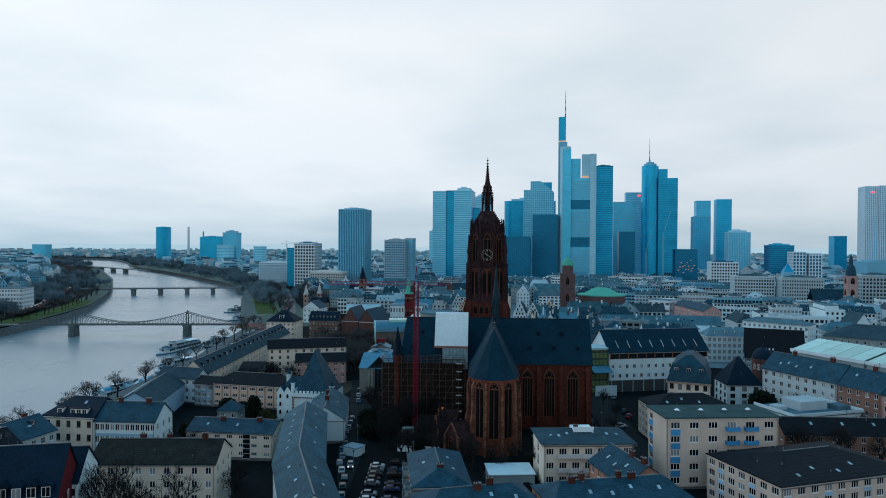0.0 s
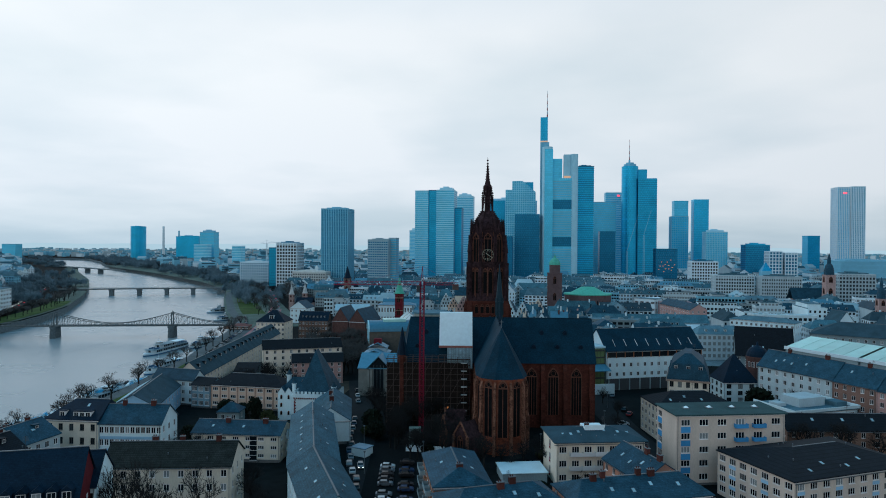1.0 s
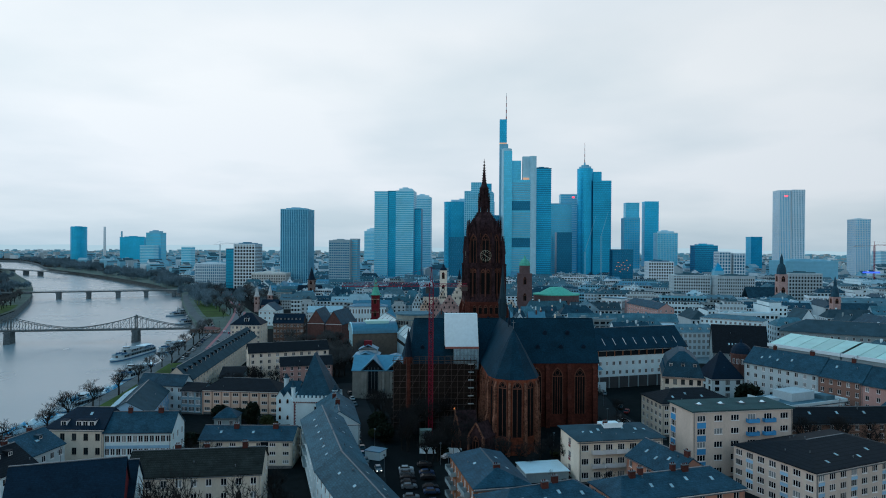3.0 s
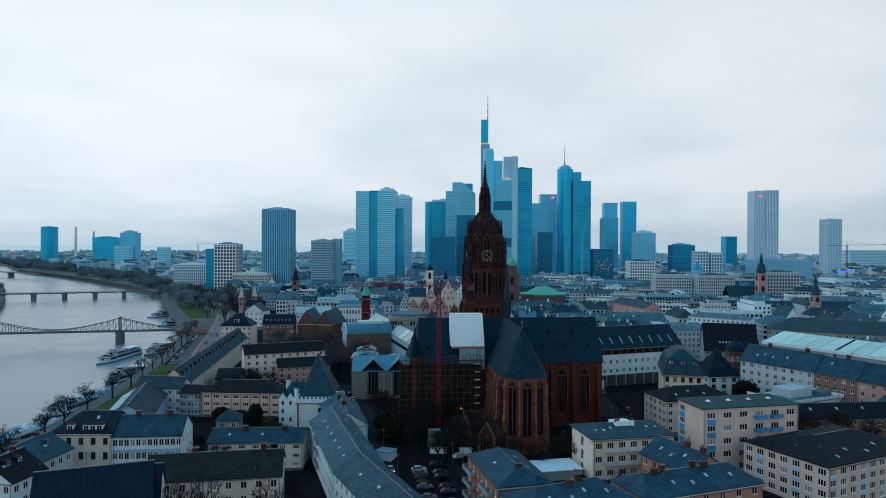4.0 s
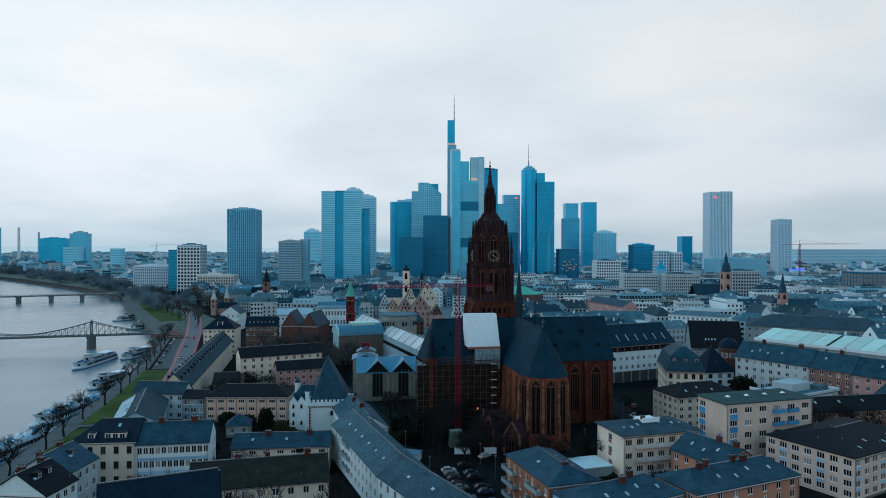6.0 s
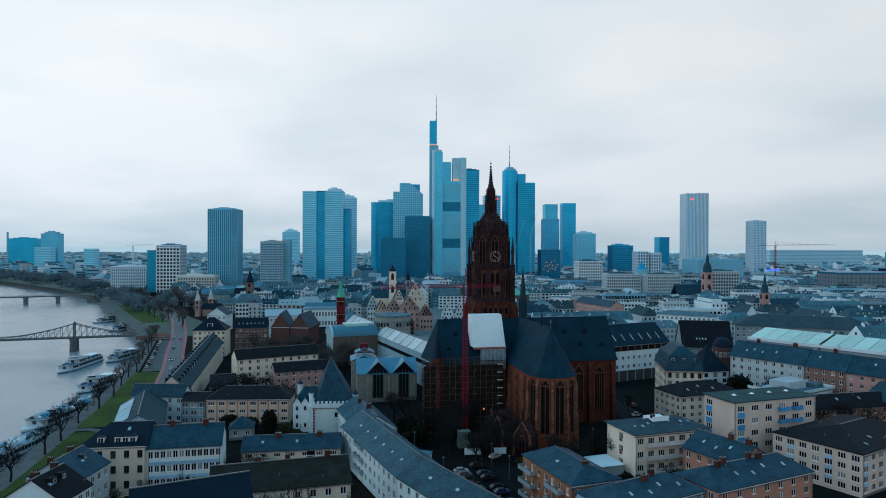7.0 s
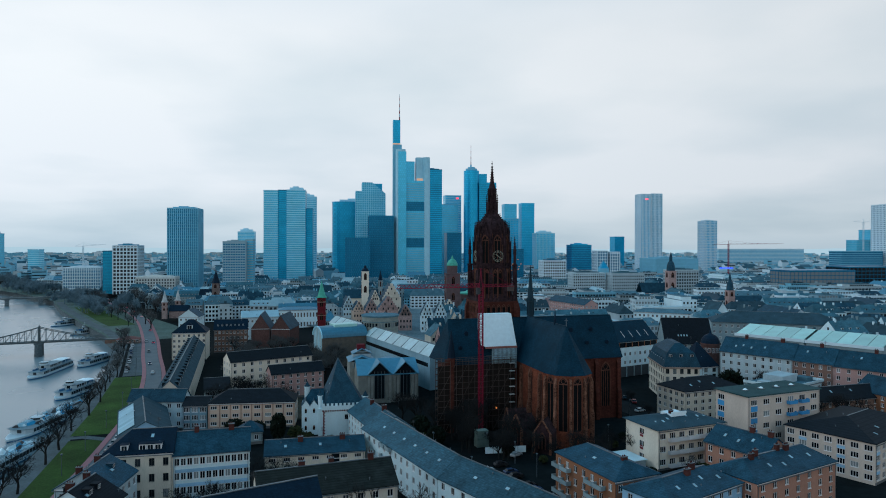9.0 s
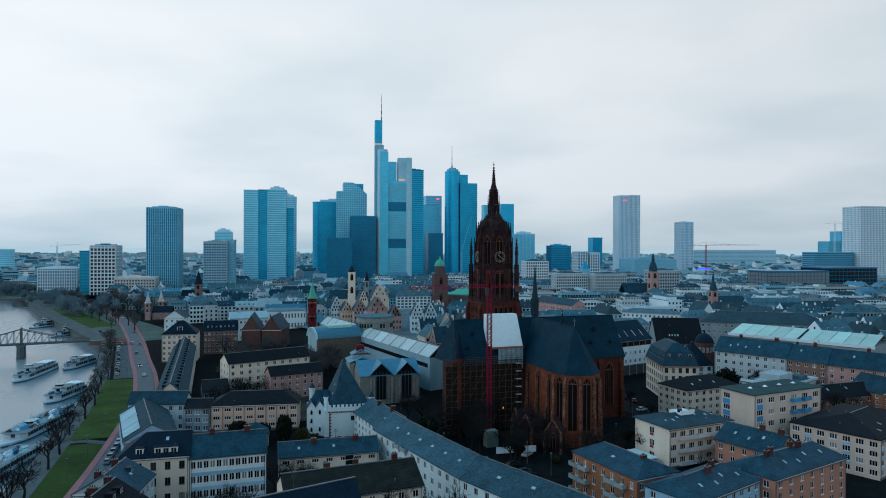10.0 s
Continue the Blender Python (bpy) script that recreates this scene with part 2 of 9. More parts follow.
TW_NAVY = mat("tower_navy_glass", (0.018, 0.19, 0.335), 0.42, 0.8, vary=0.14, scale=0.012, fine=0.04, bump=0, spec=0.3, rnd=0.12, tile=(2.8, 3.6, 0.4, 0.72), spread=0.07)
# pale claddings; on far buildings their blue-grey also holds the distance haze
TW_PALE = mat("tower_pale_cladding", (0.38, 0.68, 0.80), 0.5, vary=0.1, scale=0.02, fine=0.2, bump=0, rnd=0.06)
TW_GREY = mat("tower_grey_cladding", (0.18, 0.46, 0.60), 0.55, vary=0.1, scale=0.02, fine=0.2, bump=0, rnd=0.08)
PALE_STUCCO = mat("pale_warm_stucco", (0.52, 0.56, 0.55), 0.9, vary=0.14, scale=0.25, streak=0.25)
DUSKY_PINK = mat("dusky_pink_plaster", (0.33, 0.25, 0.26), 0.9, vary=0.16, scale=0.25, streak=0.25)
CONCRETE_GREY = mat("grey_concrete_cladding", (0.27, 0.40, 0.46), 0.6, vary=0.12, scale=0.02, fine=0.2, bump=0)
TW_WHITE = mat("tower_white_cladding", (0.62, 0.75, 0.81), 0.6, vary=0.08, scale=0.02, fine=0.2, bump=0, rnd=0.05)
GLASS_ROOF = mat("pale_glazed_roof", (0.34, 0.62, 0.58), 0.3, vary=0.15, scale=0.2, spec=0.5)
CAR_PAINT = [mat("car_paint_" + n, c, 0.3, 0.2, vary=0.05, spec=0.5) for n, c in
             (("silver", (0.17, 0.19, 0.21)), ("white", (0.46, 0.48, 0.50)), ("black", (0.02, 0.02, 0.023)), ("blue", (0.03, 0.06, 0.13)), ("red", (0.25, 0.02, 0.02)))]
RUBBER = mat("tyre_rubber", (0.02, 0.02, 0.02), 0.9)


def glow(name, color, strength):
    m = bpy.data.materials.new(name)
    m.use_nodes = True
    b = m.node_tree.nodes["Principled BSDF"]
    b.inputs["Base Color"].default_value = (*color, 1)
    b.inputs["Emission Color"].default_value = (*color, 1)
    b.inputs["Emission Strength"].default_value = strength
    return m


LAMP_WARM = glow("lit_warm_lamp", (1.0, 0.36, 0.10), 0.55)
LAMP_PEACH = glow("lit_peach_strip", (0.75, 0.40, 0.24), 0.45)
LAMP_RED = glow("lit_red_lamp", (1.0, 0.05, 0.08), 2.0)
LAMP_WHITE = glow("lit_headlamp", (1.0, 0.95, 0.85), 3.0)
LAMP_BLUE = glow("lit_blue_sign", (0.05, 0.12, 1.0), 1.2)


def water_material():
    m = bpy.data.materials.new("river_water")
    m.use_nodes = True
    n, l = m.node_tree.nodes, m.node_tree.links
    b = n["Principled BSDF"]
    b.inputs["Base Color"].default_value = (0.22, 0.29, 0.32, 1)
    b.inputs["Roughness"].default_value = 0.16
    b.inputs["IOR"].default_value = 1.33
    geo = n.new("ShaderNodeNewGeometry")
    bump = n.new("ShaderNodeBump")
    a, c = n.new("ShaderNodeTexNoise"), n.new("ShaderNodeTexNoise")
    a.inputs["Scale"].default_value, c.inputs["Scale"].default_value = 0.5, 0.03
    a.inputs["Detail"].default_value = 3
    l.new(geo.outputs["Position"], a.inputs["Vector"])
    l.new(geo.outputs["Position"], c.inputs["Vector"])
    bump.inputs["Strength"].default_value, bump.inputs["Distance"].default_value = 0.25, 0.15
    l.new(a.outputs["Fac"], bump.inputs["Height"])
    l.new(bump.outputs[0], b.inputs["Normal"])
    ramp = n.new("ShaderNodeMapRange")
    ramp.inputs["To Min"].default_value, ramp.inputs["To Max"].default_value = 0.20, 0.32
    l.new(c.outputs["Fac"], ramp.inputs["Value"])
    l.new(ramp.outputs[0], b.inputs["Roughness"])
    return m


WATER = water_material()


# ---------- mesh tools ----------
class MB:
    """Collects faces of one part; face material numbers follow the list given to part()."""

    def __init__(self, m=None):
        self.v, self.f, self.k, self.m = [], [], [], m or Matrix()

    def face(self, pts, k=0):
        i = len(self.v)
        self.v += [tuple(self.m @ Vector(p)) for p in pts]
        self.f.append(tuple(range(i, i + len(pts))))
        self.k.append(k)

    def solid(self, pts, faces, k=0):
        i = len(self.v)
        self.v += [tuple(self.m @ Vector(p)) for p in pts]
        for f in faces:
            self.f.append(tuple(i + j for j in f))
            self.k.append(k)

    def box(self, x0, x1, y0, y1, z0, z1, k=0):
        self.solid([(x0, y0, z0), (x1, y0, z0), (x1, y1, z0), (x0, y1, z0), (x0, y0, z1), (x1, y0, z1), (x1, y1, z1), (x0, y1, z1)],
                   [(3, 2, 1, 0), (4, 5, 6, 7), (0, 1, 5, 4), (1, 2, 6, 5), (2, 3, 7, 6), (3, 0, 4, 7)], k)

    def prism(self, pts, z0, z1, k=0, ktop=None, top=1.0, centre=None):
        """An upright prism over a ring of points; top scales its upper ring about the centre."""
        n = len(pts)
        c = centre or (sum(p[0] for p in pts) / n, sum(p[1] for p in pts) / n)
        lo = [(p[0], p[1], z0) for p in pts]
        hi = [(c[0] + (p[0] - c[0]) * top, c[1] + (p[1] - c[1]) * top, z1) for p in pts]
        self.solid(lo + hi, [(j, (j + 1) % n, n + (j + 1) % n, n + j) for j in range(n)], k)
        if top > 0.001:
            self.face(hi, k if ktop is None else ktop)
        self.face(lo[::-1], k)

    def cyl(self, x, y, z0, z1, r0, r1=None, n=8, k=0, turn=0.0):
        r1 = r0 if r1 is None else r1
        a = [turn + 2 * math.pi * j / n for j in range(n)]
        pts = [(x + r0 * math.cos(q), y + r0 * math.sin(q)) for q in a]
        self.prism(pts, z0, z1, k, top=r1 / r0, centre=(x, y))

    def beam(self, p, q, w, k=0, h=None):
        """A straight bar of square section from p to q."""
        p, q = Vector(p), Vector(q)
        d = q - p
        if d.length < 1e-6:
            return
        side = d.cross(Vector((0, 0, 1)))
        side = Vector((1, 0, 0)) if side.length < 1e-4 else side.normalized()
        up = side.cross(d).normalized()
        s, u = side * w / 2, up * (h or w) / 2
        self.solid([p - s - u, p + s - u, p + s + u, p - s + u, q - s - u, q + s - u, q + s + u, q - s + u],
                   [(0, 1, 2, 3), (7, 6, 5, 4), (0, 4, 5, 1), (1, 5, 6, 2), (2, 6, 7, 3), (3, 7, 4, 0)], k)

    def limb(self, p, q, r0, r1, n=4, k=0):
        """A tapered branch with no end caps."""
        p, q = Vector(p), Vector(q)
        d = (q - p).normalized()
        a = d.orthogonal().normalized()
        b = d.cross(a)
        ring = [a * math.cos(2 * math.pi * j / n) + b * math.sin(2 * math.pi * j / n) for j in range(n)]
        self.solid([p + r * r0 for r in ring] + [q + r * r1 for r in ring], [(j, (j + 1) % n, n + (j + 1) % n, n + j) for j in range(n)], k)

    def shell(self, polys, t, k=0):
        """Sloping sheets joined at their common edges into one slab of thickness t."""
        ids, pts, faces = {}, [], []
        for poly in polys:
            f = []
            for p in poly:
                q = tuple(round(c, 3) for c in p)
                if q not in ids:
                    ids[q] = len(pts)
                    pts.append(q)
                f.append(ids[q])
            faces.append(tuple(f))
        n = len(pts)
        edges = {}
        for f in faces:
            for a, b in zip(f, f[1:] + f[:1]):
                edges[(a, b)] = edges.get((a, b), 0) + 1
        rim = [(a, b) for a, b in edges if (b, a) not in edges]
        self.solid([(x, y, z + t) for x, y, z in pts] + pts, faces + [tuple(n + i for i in f[::-1]) for f in faces] + [(a, n + a, n + b, b) for a, b in rim], k)

    def mesh(self, name, mats, weld=False):
        if weld:
            ids, v = {}, []
            new_f = []
            for f in self.f:
                g = []
                for i in f:
                    q = tuple(round(c, 4) for c in self.v[i])
                    if q not in ids:
                        ids[q] = len(v)
                        v.append(q)
                    g.append(ids[q])
                new_f.append(tuple(g))
            self.v, self.f = v, new_f
        me = bpy.data.meshes.new(name)
        me.from_pydata(self.v, [], self.f)
        for q in mats:
            me.materials.append(q)
        if len(mats) > 1:
            me.polygons.foreach_set("material_index", self.k)
        me.update()
        return me


def thing(name, label, category, x=0, y=0, z=0, rz=0, group="", kind=""):
    ob = new(name)
    ob.matrix_basis = pose(x, y, z, 0, 0, rz)
    return tagged(ob, label, category, group, kind)


def part(name, mb, mats, parent=None, label="", kind=""):
    """Links what mb holds as one mesh object under a thing or a part."""
    mats = mats if isinstance(mats, (list, tuple)) else [mats]
    ob = new(name, mb.mesh(name, mats) if isinstance(mb, MB) else mb)
    ob.parent = parent
    return tagged(ob, label, kind=kind)


def placed(name, me, parent, m):
    ob = new(name, me)
    ob.parent = parent
    ob.matrix_basis = m
    return ob


def plate(name, label, category, mb, mats, kind="structure"):
    return tagged(part(name, mb, mats), label, category, kind=kind)


G = -4.0


def ground_z(x):
    """The town slopes down from the church hill to the quay."""
    return G if x > 0 else max(-8.0, G + x * 4.0 / 110.0)


WINDOWS = {}


def window_mesh(w, h, frame_mat, bars=1, sill=True, glass=None):
    """A casement: pane set back in its reveal, frame, mullions and a sill; origin at the middle of its foot, facing -y."""
    key = (round(w, 2), round(h, 2), frame_mat.name, bars, sill, (glass or WINDOW_GLASS).name)
    if key not in WINDOWS:
        t = 0.11
        xs = [-w / 2, -w / 2 + t]
        for j in range(bars):
            x = -w / 2 + w * (j + 1) / (bars + 1)
            xs += [x - 0.06, x + 0.06]
        xs += [w / 2 - t, w / 2]
        zs = [-0.1, -0.004, t, h - t, h] if sill else [0, t, h - t, h]
        mb = MB()

        def depth(i, j):
            if sill and j == 0:
                return -0.09
            jj = j - 1 if sill else j
            return 0.15 if jj == 1 and i % 2 == 1 else 0.09

        nx, nz = len(xs) - 1, len(zs) - 1
        for i in range(nx):
            for j in range(nz):
                d = depth(i, j)
                mb.face([(xs[i], d, zs[j]), (xs[i + 1], d, zs[j]), (xs[i + 1], d, zs[j + 1]), (xs[i], d, zs[j + 1])], 0 if d > 0.1 else 1)
                if i + 1 < nx and depth(i + 1, j) != d:
                    e = depth(i + 1, j)
                    mb.face([(xs[i + 1], d, zs[j]), (xs[i + 1], e, zs[j]), (xs[i + 1], e, zs[j + 1]), (xs[i + 1], d, zs[j + 1])], 1)
                if j + 1 < nz and depth(i, j + 1) != d:
                    e = depth(i, j + 1)
                    mb.face([(xs[i], d, zs[j + 1]), (xs[i + 1], d, zs[j + 1]), (xs[i + 1], e, zs[j + 1]), (xs[i], e, zs[j + 1])], 1)
        WINDOWS[key] = mb.mesh("window", [glass or WINDOW_GLASS, frame_mat], weld=True)
    return WINDOWS[key]


def facade(mb, m, width, z0, z1, wins, k=0):
    """A wall sheet in the plane y=0 of m, from z0 to z1, with real openings and reveals."""
    keep, mb.m = mb.m, mb.m @ m
    xs, zs = {0.0, width}, {z0, z1}
    for x, z, w, h in wins:
        xs |= {round(x - w / 2, 3), round(x + w / 2, 3)}
        zs |= {round(z, 3), round(z + h, 3)}
    xs, zs = sorted(xs), sorted(zs)
    for i in range(len(xs) - 1):
        run = None
        for j in range(len(zs) - 1):
            cx, cz = (xs[i] + xs[i + 1]) / 2, (zs[j] + zs[j + 1]) / 2
            hole = any(abs(cx - x) < w / 2 and z < cz < z + h for x, z, w, h in wins)
            if not hole and run is None:
                run = zs[j]
            if run is not None and (hole or j == len(zs) - 2):
                top = zs[j] if hole else zs[j + 1]
                mb.face([(xs[i], 0, run), (xs[i + 1], 0, run), (xs[i + 1], 0, top), (xs[i], 0, top)], k)
                run = None
    for x, z, w, h in wins:
        a, b, d = x - w / 2, x + w / 2, 0.17
        mb.face([(a, 0, z), (a, 0, z + h), (a, d, z + h), (a, d, z)], k)
        mb.face([(b, 0, z), (b, d, z), (b, d, z + h), (b, 0, z + h)], k)
        mb.face([(a, 0, z), (a, d, z), (b, d, z), (b, 0, z)], k)
        mb.face([(a, 0, z + h), (b, 0, z + h), (b, d, z + h), (a, d, z + h)], k)
    mb.m = keep


CHIMNEYS = {}


def chimney_mesh(w, d, h):
    key = (w, d, h)
    if key not in CHIMNEYS:
        mb = MB()
        mb.box(-w / 2, w / 2, -d / 2, d / 2, -1.2, h, 0)
        mb.box(-w / 2 - 0.08, w / 2 + 0.08, -d / 2 - 0.08, d / 2 + 0.08, h, h + 0.14, 1)
        for j in range(max(1, int(w / 0.5))):
            mb.cyl(-w / 2 + 0.3 + j * 0.5, 0, h + 0.14, h + 0.5, 0.13, n=6, k=0)
        CHIMNEYS[key] = mb.mesh("chimney", [CHIMNEY, ZINC])
    return CHIMNEYS[key]


def skylight_mesh():
    if "sky" not in CHIMNEYS:
        mb = MB()
        mb.box(-0.4, 0.4, -0.6, 0.6, -0.05, 0.12, 1)
        mb.face([(-0.32, -0.52, 0.125), (0.32, -0.52, 0.125), (0.32, 0.52, 0.125), (-0.32, 0.52, 0.125)], 0)
        CHIMNEYS["sky"] = mb.mesh("skylight", [PALE_ROOF, ZINC])
    return CHIMNEYS["sky"]


def pipe_mesh():
    if "pipe" not in CHIMNEYS:
        mb = MB()
        mb.cyl(0, 0, -0.3, 0.55, 0.12, n=6)
        mb.cyl(0, 0, 0.55, 0.68, 0.2, 0.08, 6)
        CHIMNEYS["pipe"] = mb.mesh("vent_pipe", [ZINC], weld=True)
    return CHIMNEYS["pipe"]


def aerial_mesh():
    if "aerial" not in CHIMNEYS:
        mb = MB()
        mb.cyl(0, 0, 0, 3.0, 0.04, n=5)
        for k in range(5):
            mb.box(-0.6 + 0.05 * k, 0.6 - 0.05 * k, -0.02 + k * 0.0, 0.02, 2.0 + k * 0.2, 2.04 + k * 0.2)
        CHIMNEYS["aerial"] = mb.mesh("aerial", [FRAME_DARK])
    return CHIMNEYS["aerial"]


PLINTH = mat("grey_plinth", (0.12, 0.125, 0.125), 0.9, vary=0.25)


def add_balconies(ob, m, spots, material, w=3.2, d=1.3):
    """Balconies, each one mesh, on the wall plane of m."""
    key = ("balcony", material.name, w, d)
    if key not in CHIMNEYS:
        mb = MB()
        mb.box(-w / 2, w / 2, -d, 0, -0.14, 0.0)
        mb.box(-w / 2, w / 2, -d - 0.05, -d, -0.14, 0.95)
        mb.box(-w / 2 - 0.05, -w / 2, -d, 0, -0.14, 0.95)
        mb.box(w / 2, w / 2 + 0.05, -d, 0, -0.14, 0.95)
        CHIMNEYS[key] = mb.mesh("balcony", [material], weld=True)
    for x, z in spots:
        placed("balcony", CHIMNEYS[key], ob, m @ pose(x, 0, z))


def dormer_mesh(w, h, d, wall_mat, roof_mat, gabled):
    key = (w, h, d, wall_mat.name, roof_mat.name, gabled)
    if key not in CHIMNEYS:
        mb = MB()
        mb.box(-w / 2, w / 2, 0, d, -0.6, h, 0)
        if gabled:
            t = h + w * 0.45
            mb.solid([(-w / 2 - 0.15, -0.15, h - 0.05), (w / 2 + 0.15, -0.15, h - 0.05), (0, -0.15, t), (-w / 2 - 0.15, d, h - 0.05), (w / 2 + 0.15, d, h - 0.05), (0, d, t)],
                     [(0, 1, 2), (3, 5, 4), (0, 2, 5, 3), (1, 4, 5, 2), (0, 3, 4, 1)], 1)
        else:
            mb.box(-w / 2 - 0.15, w / 2 + 0.15, -0.2, d, h, h + 0.16, 1)
        mb.box(-w / 2 + 0.15, w / 2 - 0.15, -0.03, 0.0, 0.1, h - 0.15, 2)
        mb.box(-w / 2 + 0.25, w / 2 - 0.25, -0.034, -0.031, 0.2, h - 0.25, 3)
        mb.box(-0.04, 0.04, -0.05, -0.035, 0.2, h - 0.25, 2)
        CHIMNEYS[key] = mb.mesh("dormer", [wall_mat, roof_mat, FRAME_WHITE, WINDOW_GLASS])
    return CHIMNEYS[key]


def house(label, p0, p1, depth, eave, ridge, wall=WHITE, roof=SLATE, kind="gable", along="x", floors=4, cols=8, side=3,
          win=(1.35, 1.65), bars=1, frame_mat=FRAME_WHITE, chimneys=(), skylights=(), dormers=(), dormer_size=(1.6, 1.5, 2.2), gabled=False,
          base=None, sills=True, over=0.35, name="house", category="house", dormer_wall=None, inset=None, group="", faces="frl", left_wall=None, hip_right=None, keep_left=None):
    """p0 to p1: the foot of the front wall, from its left to its right; depth runs back from it.
    along: x, the ridge follows the front; y, it runs back. chimneys: (u, v) in parts of length and depth."""
    L = math.hypot(p1[0] - p0[0], p1[1] - p0[1])
    yaw = math.degrees(math.atan2(p1[1] - p0[1], p1[0] - p0[0]))
    zb = ground_z((p0[0] + p1[0]) / 2) - 0.3 if base is None else base
    ob = thing(name, label, category, p0[0], p0[1], zb, yaw, group)
    D, H, R = depth, eave - zb, ridge - zb
    wm = MB()
    ww, wh = win
    fl = (H - 0.9) / floors
    wh = min(wh, fl * 0.62)

    def rows(width, n):
        out = []
        for r in range(floors):
            for c in range(n):
                out.append((width * (c + 0.5) / n, 0.9 + fl * r + (fl - wh) * 0.45, ww, wh))
        return out

    sides = {"f": (pose(0, 0, 0), L, cols), "r": (pose(L, 0, 0, 0, 0, 90), D, side), "l": (pose(0, D, 0, 0, 0, -90), D, side), "b": (pose(L, D, 0, 0, 0, 180), L, cols)}
    for s, (m, width, n) in sides.items():
        wins = rows(width, n) if s in faces and n else []
        if s == "l" and keep_left:
            wins = [q for j, q in enumerate(wins) if j % n in keep_left]
        facade(wm, m, width, 0, H, wins, 1 if (s == "l" and left_wall) else 0)
        me = window_mesh(ww, wh, frame_mat, bars, sills)
        for x, z, w, h in wins:
            placed("window", me, ob, m @ pose(x, 0, z))
    rm = MB()
    t = 0.22
    o = over

    polys = []

    def slab(pts):
        polys.append([tuple(p) for p in pts])

    if kind == "flat":
        rm.box(-o, L + o, -o, D + o, H, H + 0.35)
    elif kind == "gable" and along == "x":
        drop = o * (R - H) / (D / 2)
        slab([(-o, -o, H - drop), (L + o, -o, H - drop), (L + o, D / 2, R), (-o, D / 2, R)])
        slab([(L + o, D + o, H - drop), (-o, D + o, H - drop), (-o, D / 2, R), (L + o, D / 2, R)])
        wm.face([(0, D, H), (0, 0, H), (0, D / 2, R)], 1 if left_wall else 0)
        wm.face([(L, 0, H), (L, D, H), (L, D / 2, R)])
    elif kind == "gable":
        drop = o * (R - H) / (L / 2)
        slab([(-o, D + o, H - drop), (-o, -o, H - drop), (L / 2, -o, R), (L / 2, D + o, R)])
        slab([(L + o, -o, H - drop), (L + o, D + o, H - drop), (L / 2, D + o, R), (L / 2, -o, R)])
        wm.face([(0, 0, H), (L, 0, H), (L / 2, 0, R)])
        wm.face([(L, D, H), (0, D, H), (L / 2, D, R)])
    elif kind == "hip":
        if L >= D:
            i = D / 2 if inset is None else inset
            a, b = (i, D / 2, R), (L - (i if hip_right is None else hip_right), D / 2, R)
        else:
            i = L / 2 if inset is None else inset
            a, b = (L / 2, i, R), (L / 2, D - i, R)
        c = [(-o, -o, H), (L + o, -o, H), (L + o, D + o, H), (-o, D + o, H)]
        if L >= D:
            slab([c[0], c[1], b, a]), slab([c[1], c[2], b]), slab([c[2], c[3], a, b]), slab([c[3], c[0], a])
        else:
            slab([c[0], c[1], a]), slab([c[1], c[2], b, a]), slab([c[2], c[3], b]), slab([c[3], c[0], a, b])
    elif kind == "mansard":
        i, zk = 1.6, H + (R - H) * 0.62
        j = min(L, D) * 0.42
        c = [(-o, -o, H), (L + o, -o, H), (L + o, D + o, H), (-o, D + o, H)]
        u = [(i, i, zk), (L - i, i, zk), (L - i, D - i, zk), (i, D - i, zk)]
        w = [(j, j, R), (L - j, j, R), (L - j, D - j, R), (j, D - j, R)]
        for q in range(4):
            slab([c[q], c[(q + 1) % 4], u[(q + 1) % 4], u[q]])
            slab([u[q], u[(q + 1) % 4], w[(q + 1) % 4], w[q]])
        slab(w)
    if polys:
        rm.shell(polys, t)
    part("wall", wm, [wall, left_wall or wall], ob)
    part("roof", rm, roof, ob)
    gm = MB()
    gm.box(-o, L + o, -o - 0.16, -o - 0.02, H - 0.42, H - 0.26)
    if kind != "flat":
        part("gutter", gm, ZINC, ob)

    # ridge cap, cornice, plinth, downpipes and small roof pipes
    cap = None
    if kind == "gable":
        cap = ((-o, D / 2, R + t), (L + o, D / 2, R + t)) if along == "x" else ((L / 2, -o, R + t), (L / 2, D + o, R + t))
    elif kind == "hip":
        cap = ((a[0], a[1], R + t), (b[0], b[1], R + t))
    if cap:
        cm = MB()
        cm.beam(cap[0], cap[1], 0.34, h=0.16)
        part("ridge_cap", cm, ZINC, ob)
    cm = MB()
    cm.box(0.0, L, -0.09, 0.0, H - 0.34, H - 0.02)
    part("cornice", cm, FRAME_WHITE if wall is not GREY else wall, ob)
    pm = MB()
    pm.box(0, L, -0.05, 0, 0, 0.95)
    part("plinth", pm, PLINTH, ob)
    for x in (0.35, L - 0.35):
        dm = MB()
        dm.cyl(x, -0.12, 0, H - 0.2, 0.06, n=6)
        part("downpipe", dm, ZINC, ob)
    hr = random.Random(int(L * 100 + D * 10 + H))

    def top(u, v):
        x, y = u * L, v * D
        if kind == "flat":
            return H + 0.3
        if kind == "mansard":
            e = min(x, L - x, y, D - y)
            return H + (R - H) * (0.62 * min(1, e / 1.6) + 0.38 * max(0, min(1, (e - 1.6) / (min(L, D) * 0.42 - 1.6))))
        if along == "y" and kind == "gable":
            return H + (R - H) * (1 - abs(2 * u - 1))
        if kind == "hip":
            e = min(x / (D / 2 if inset is None else max(inset, 0.01)), (L - x) / (D / 2 if inset is None else max(inset, 0.01)), y / (D / 2), (D - y) / (D / 2)) if L >= D else \
                min(x / (L / 2), (L - x) / (L / 2), y / (L / 2), (D - y) / (L / 2))
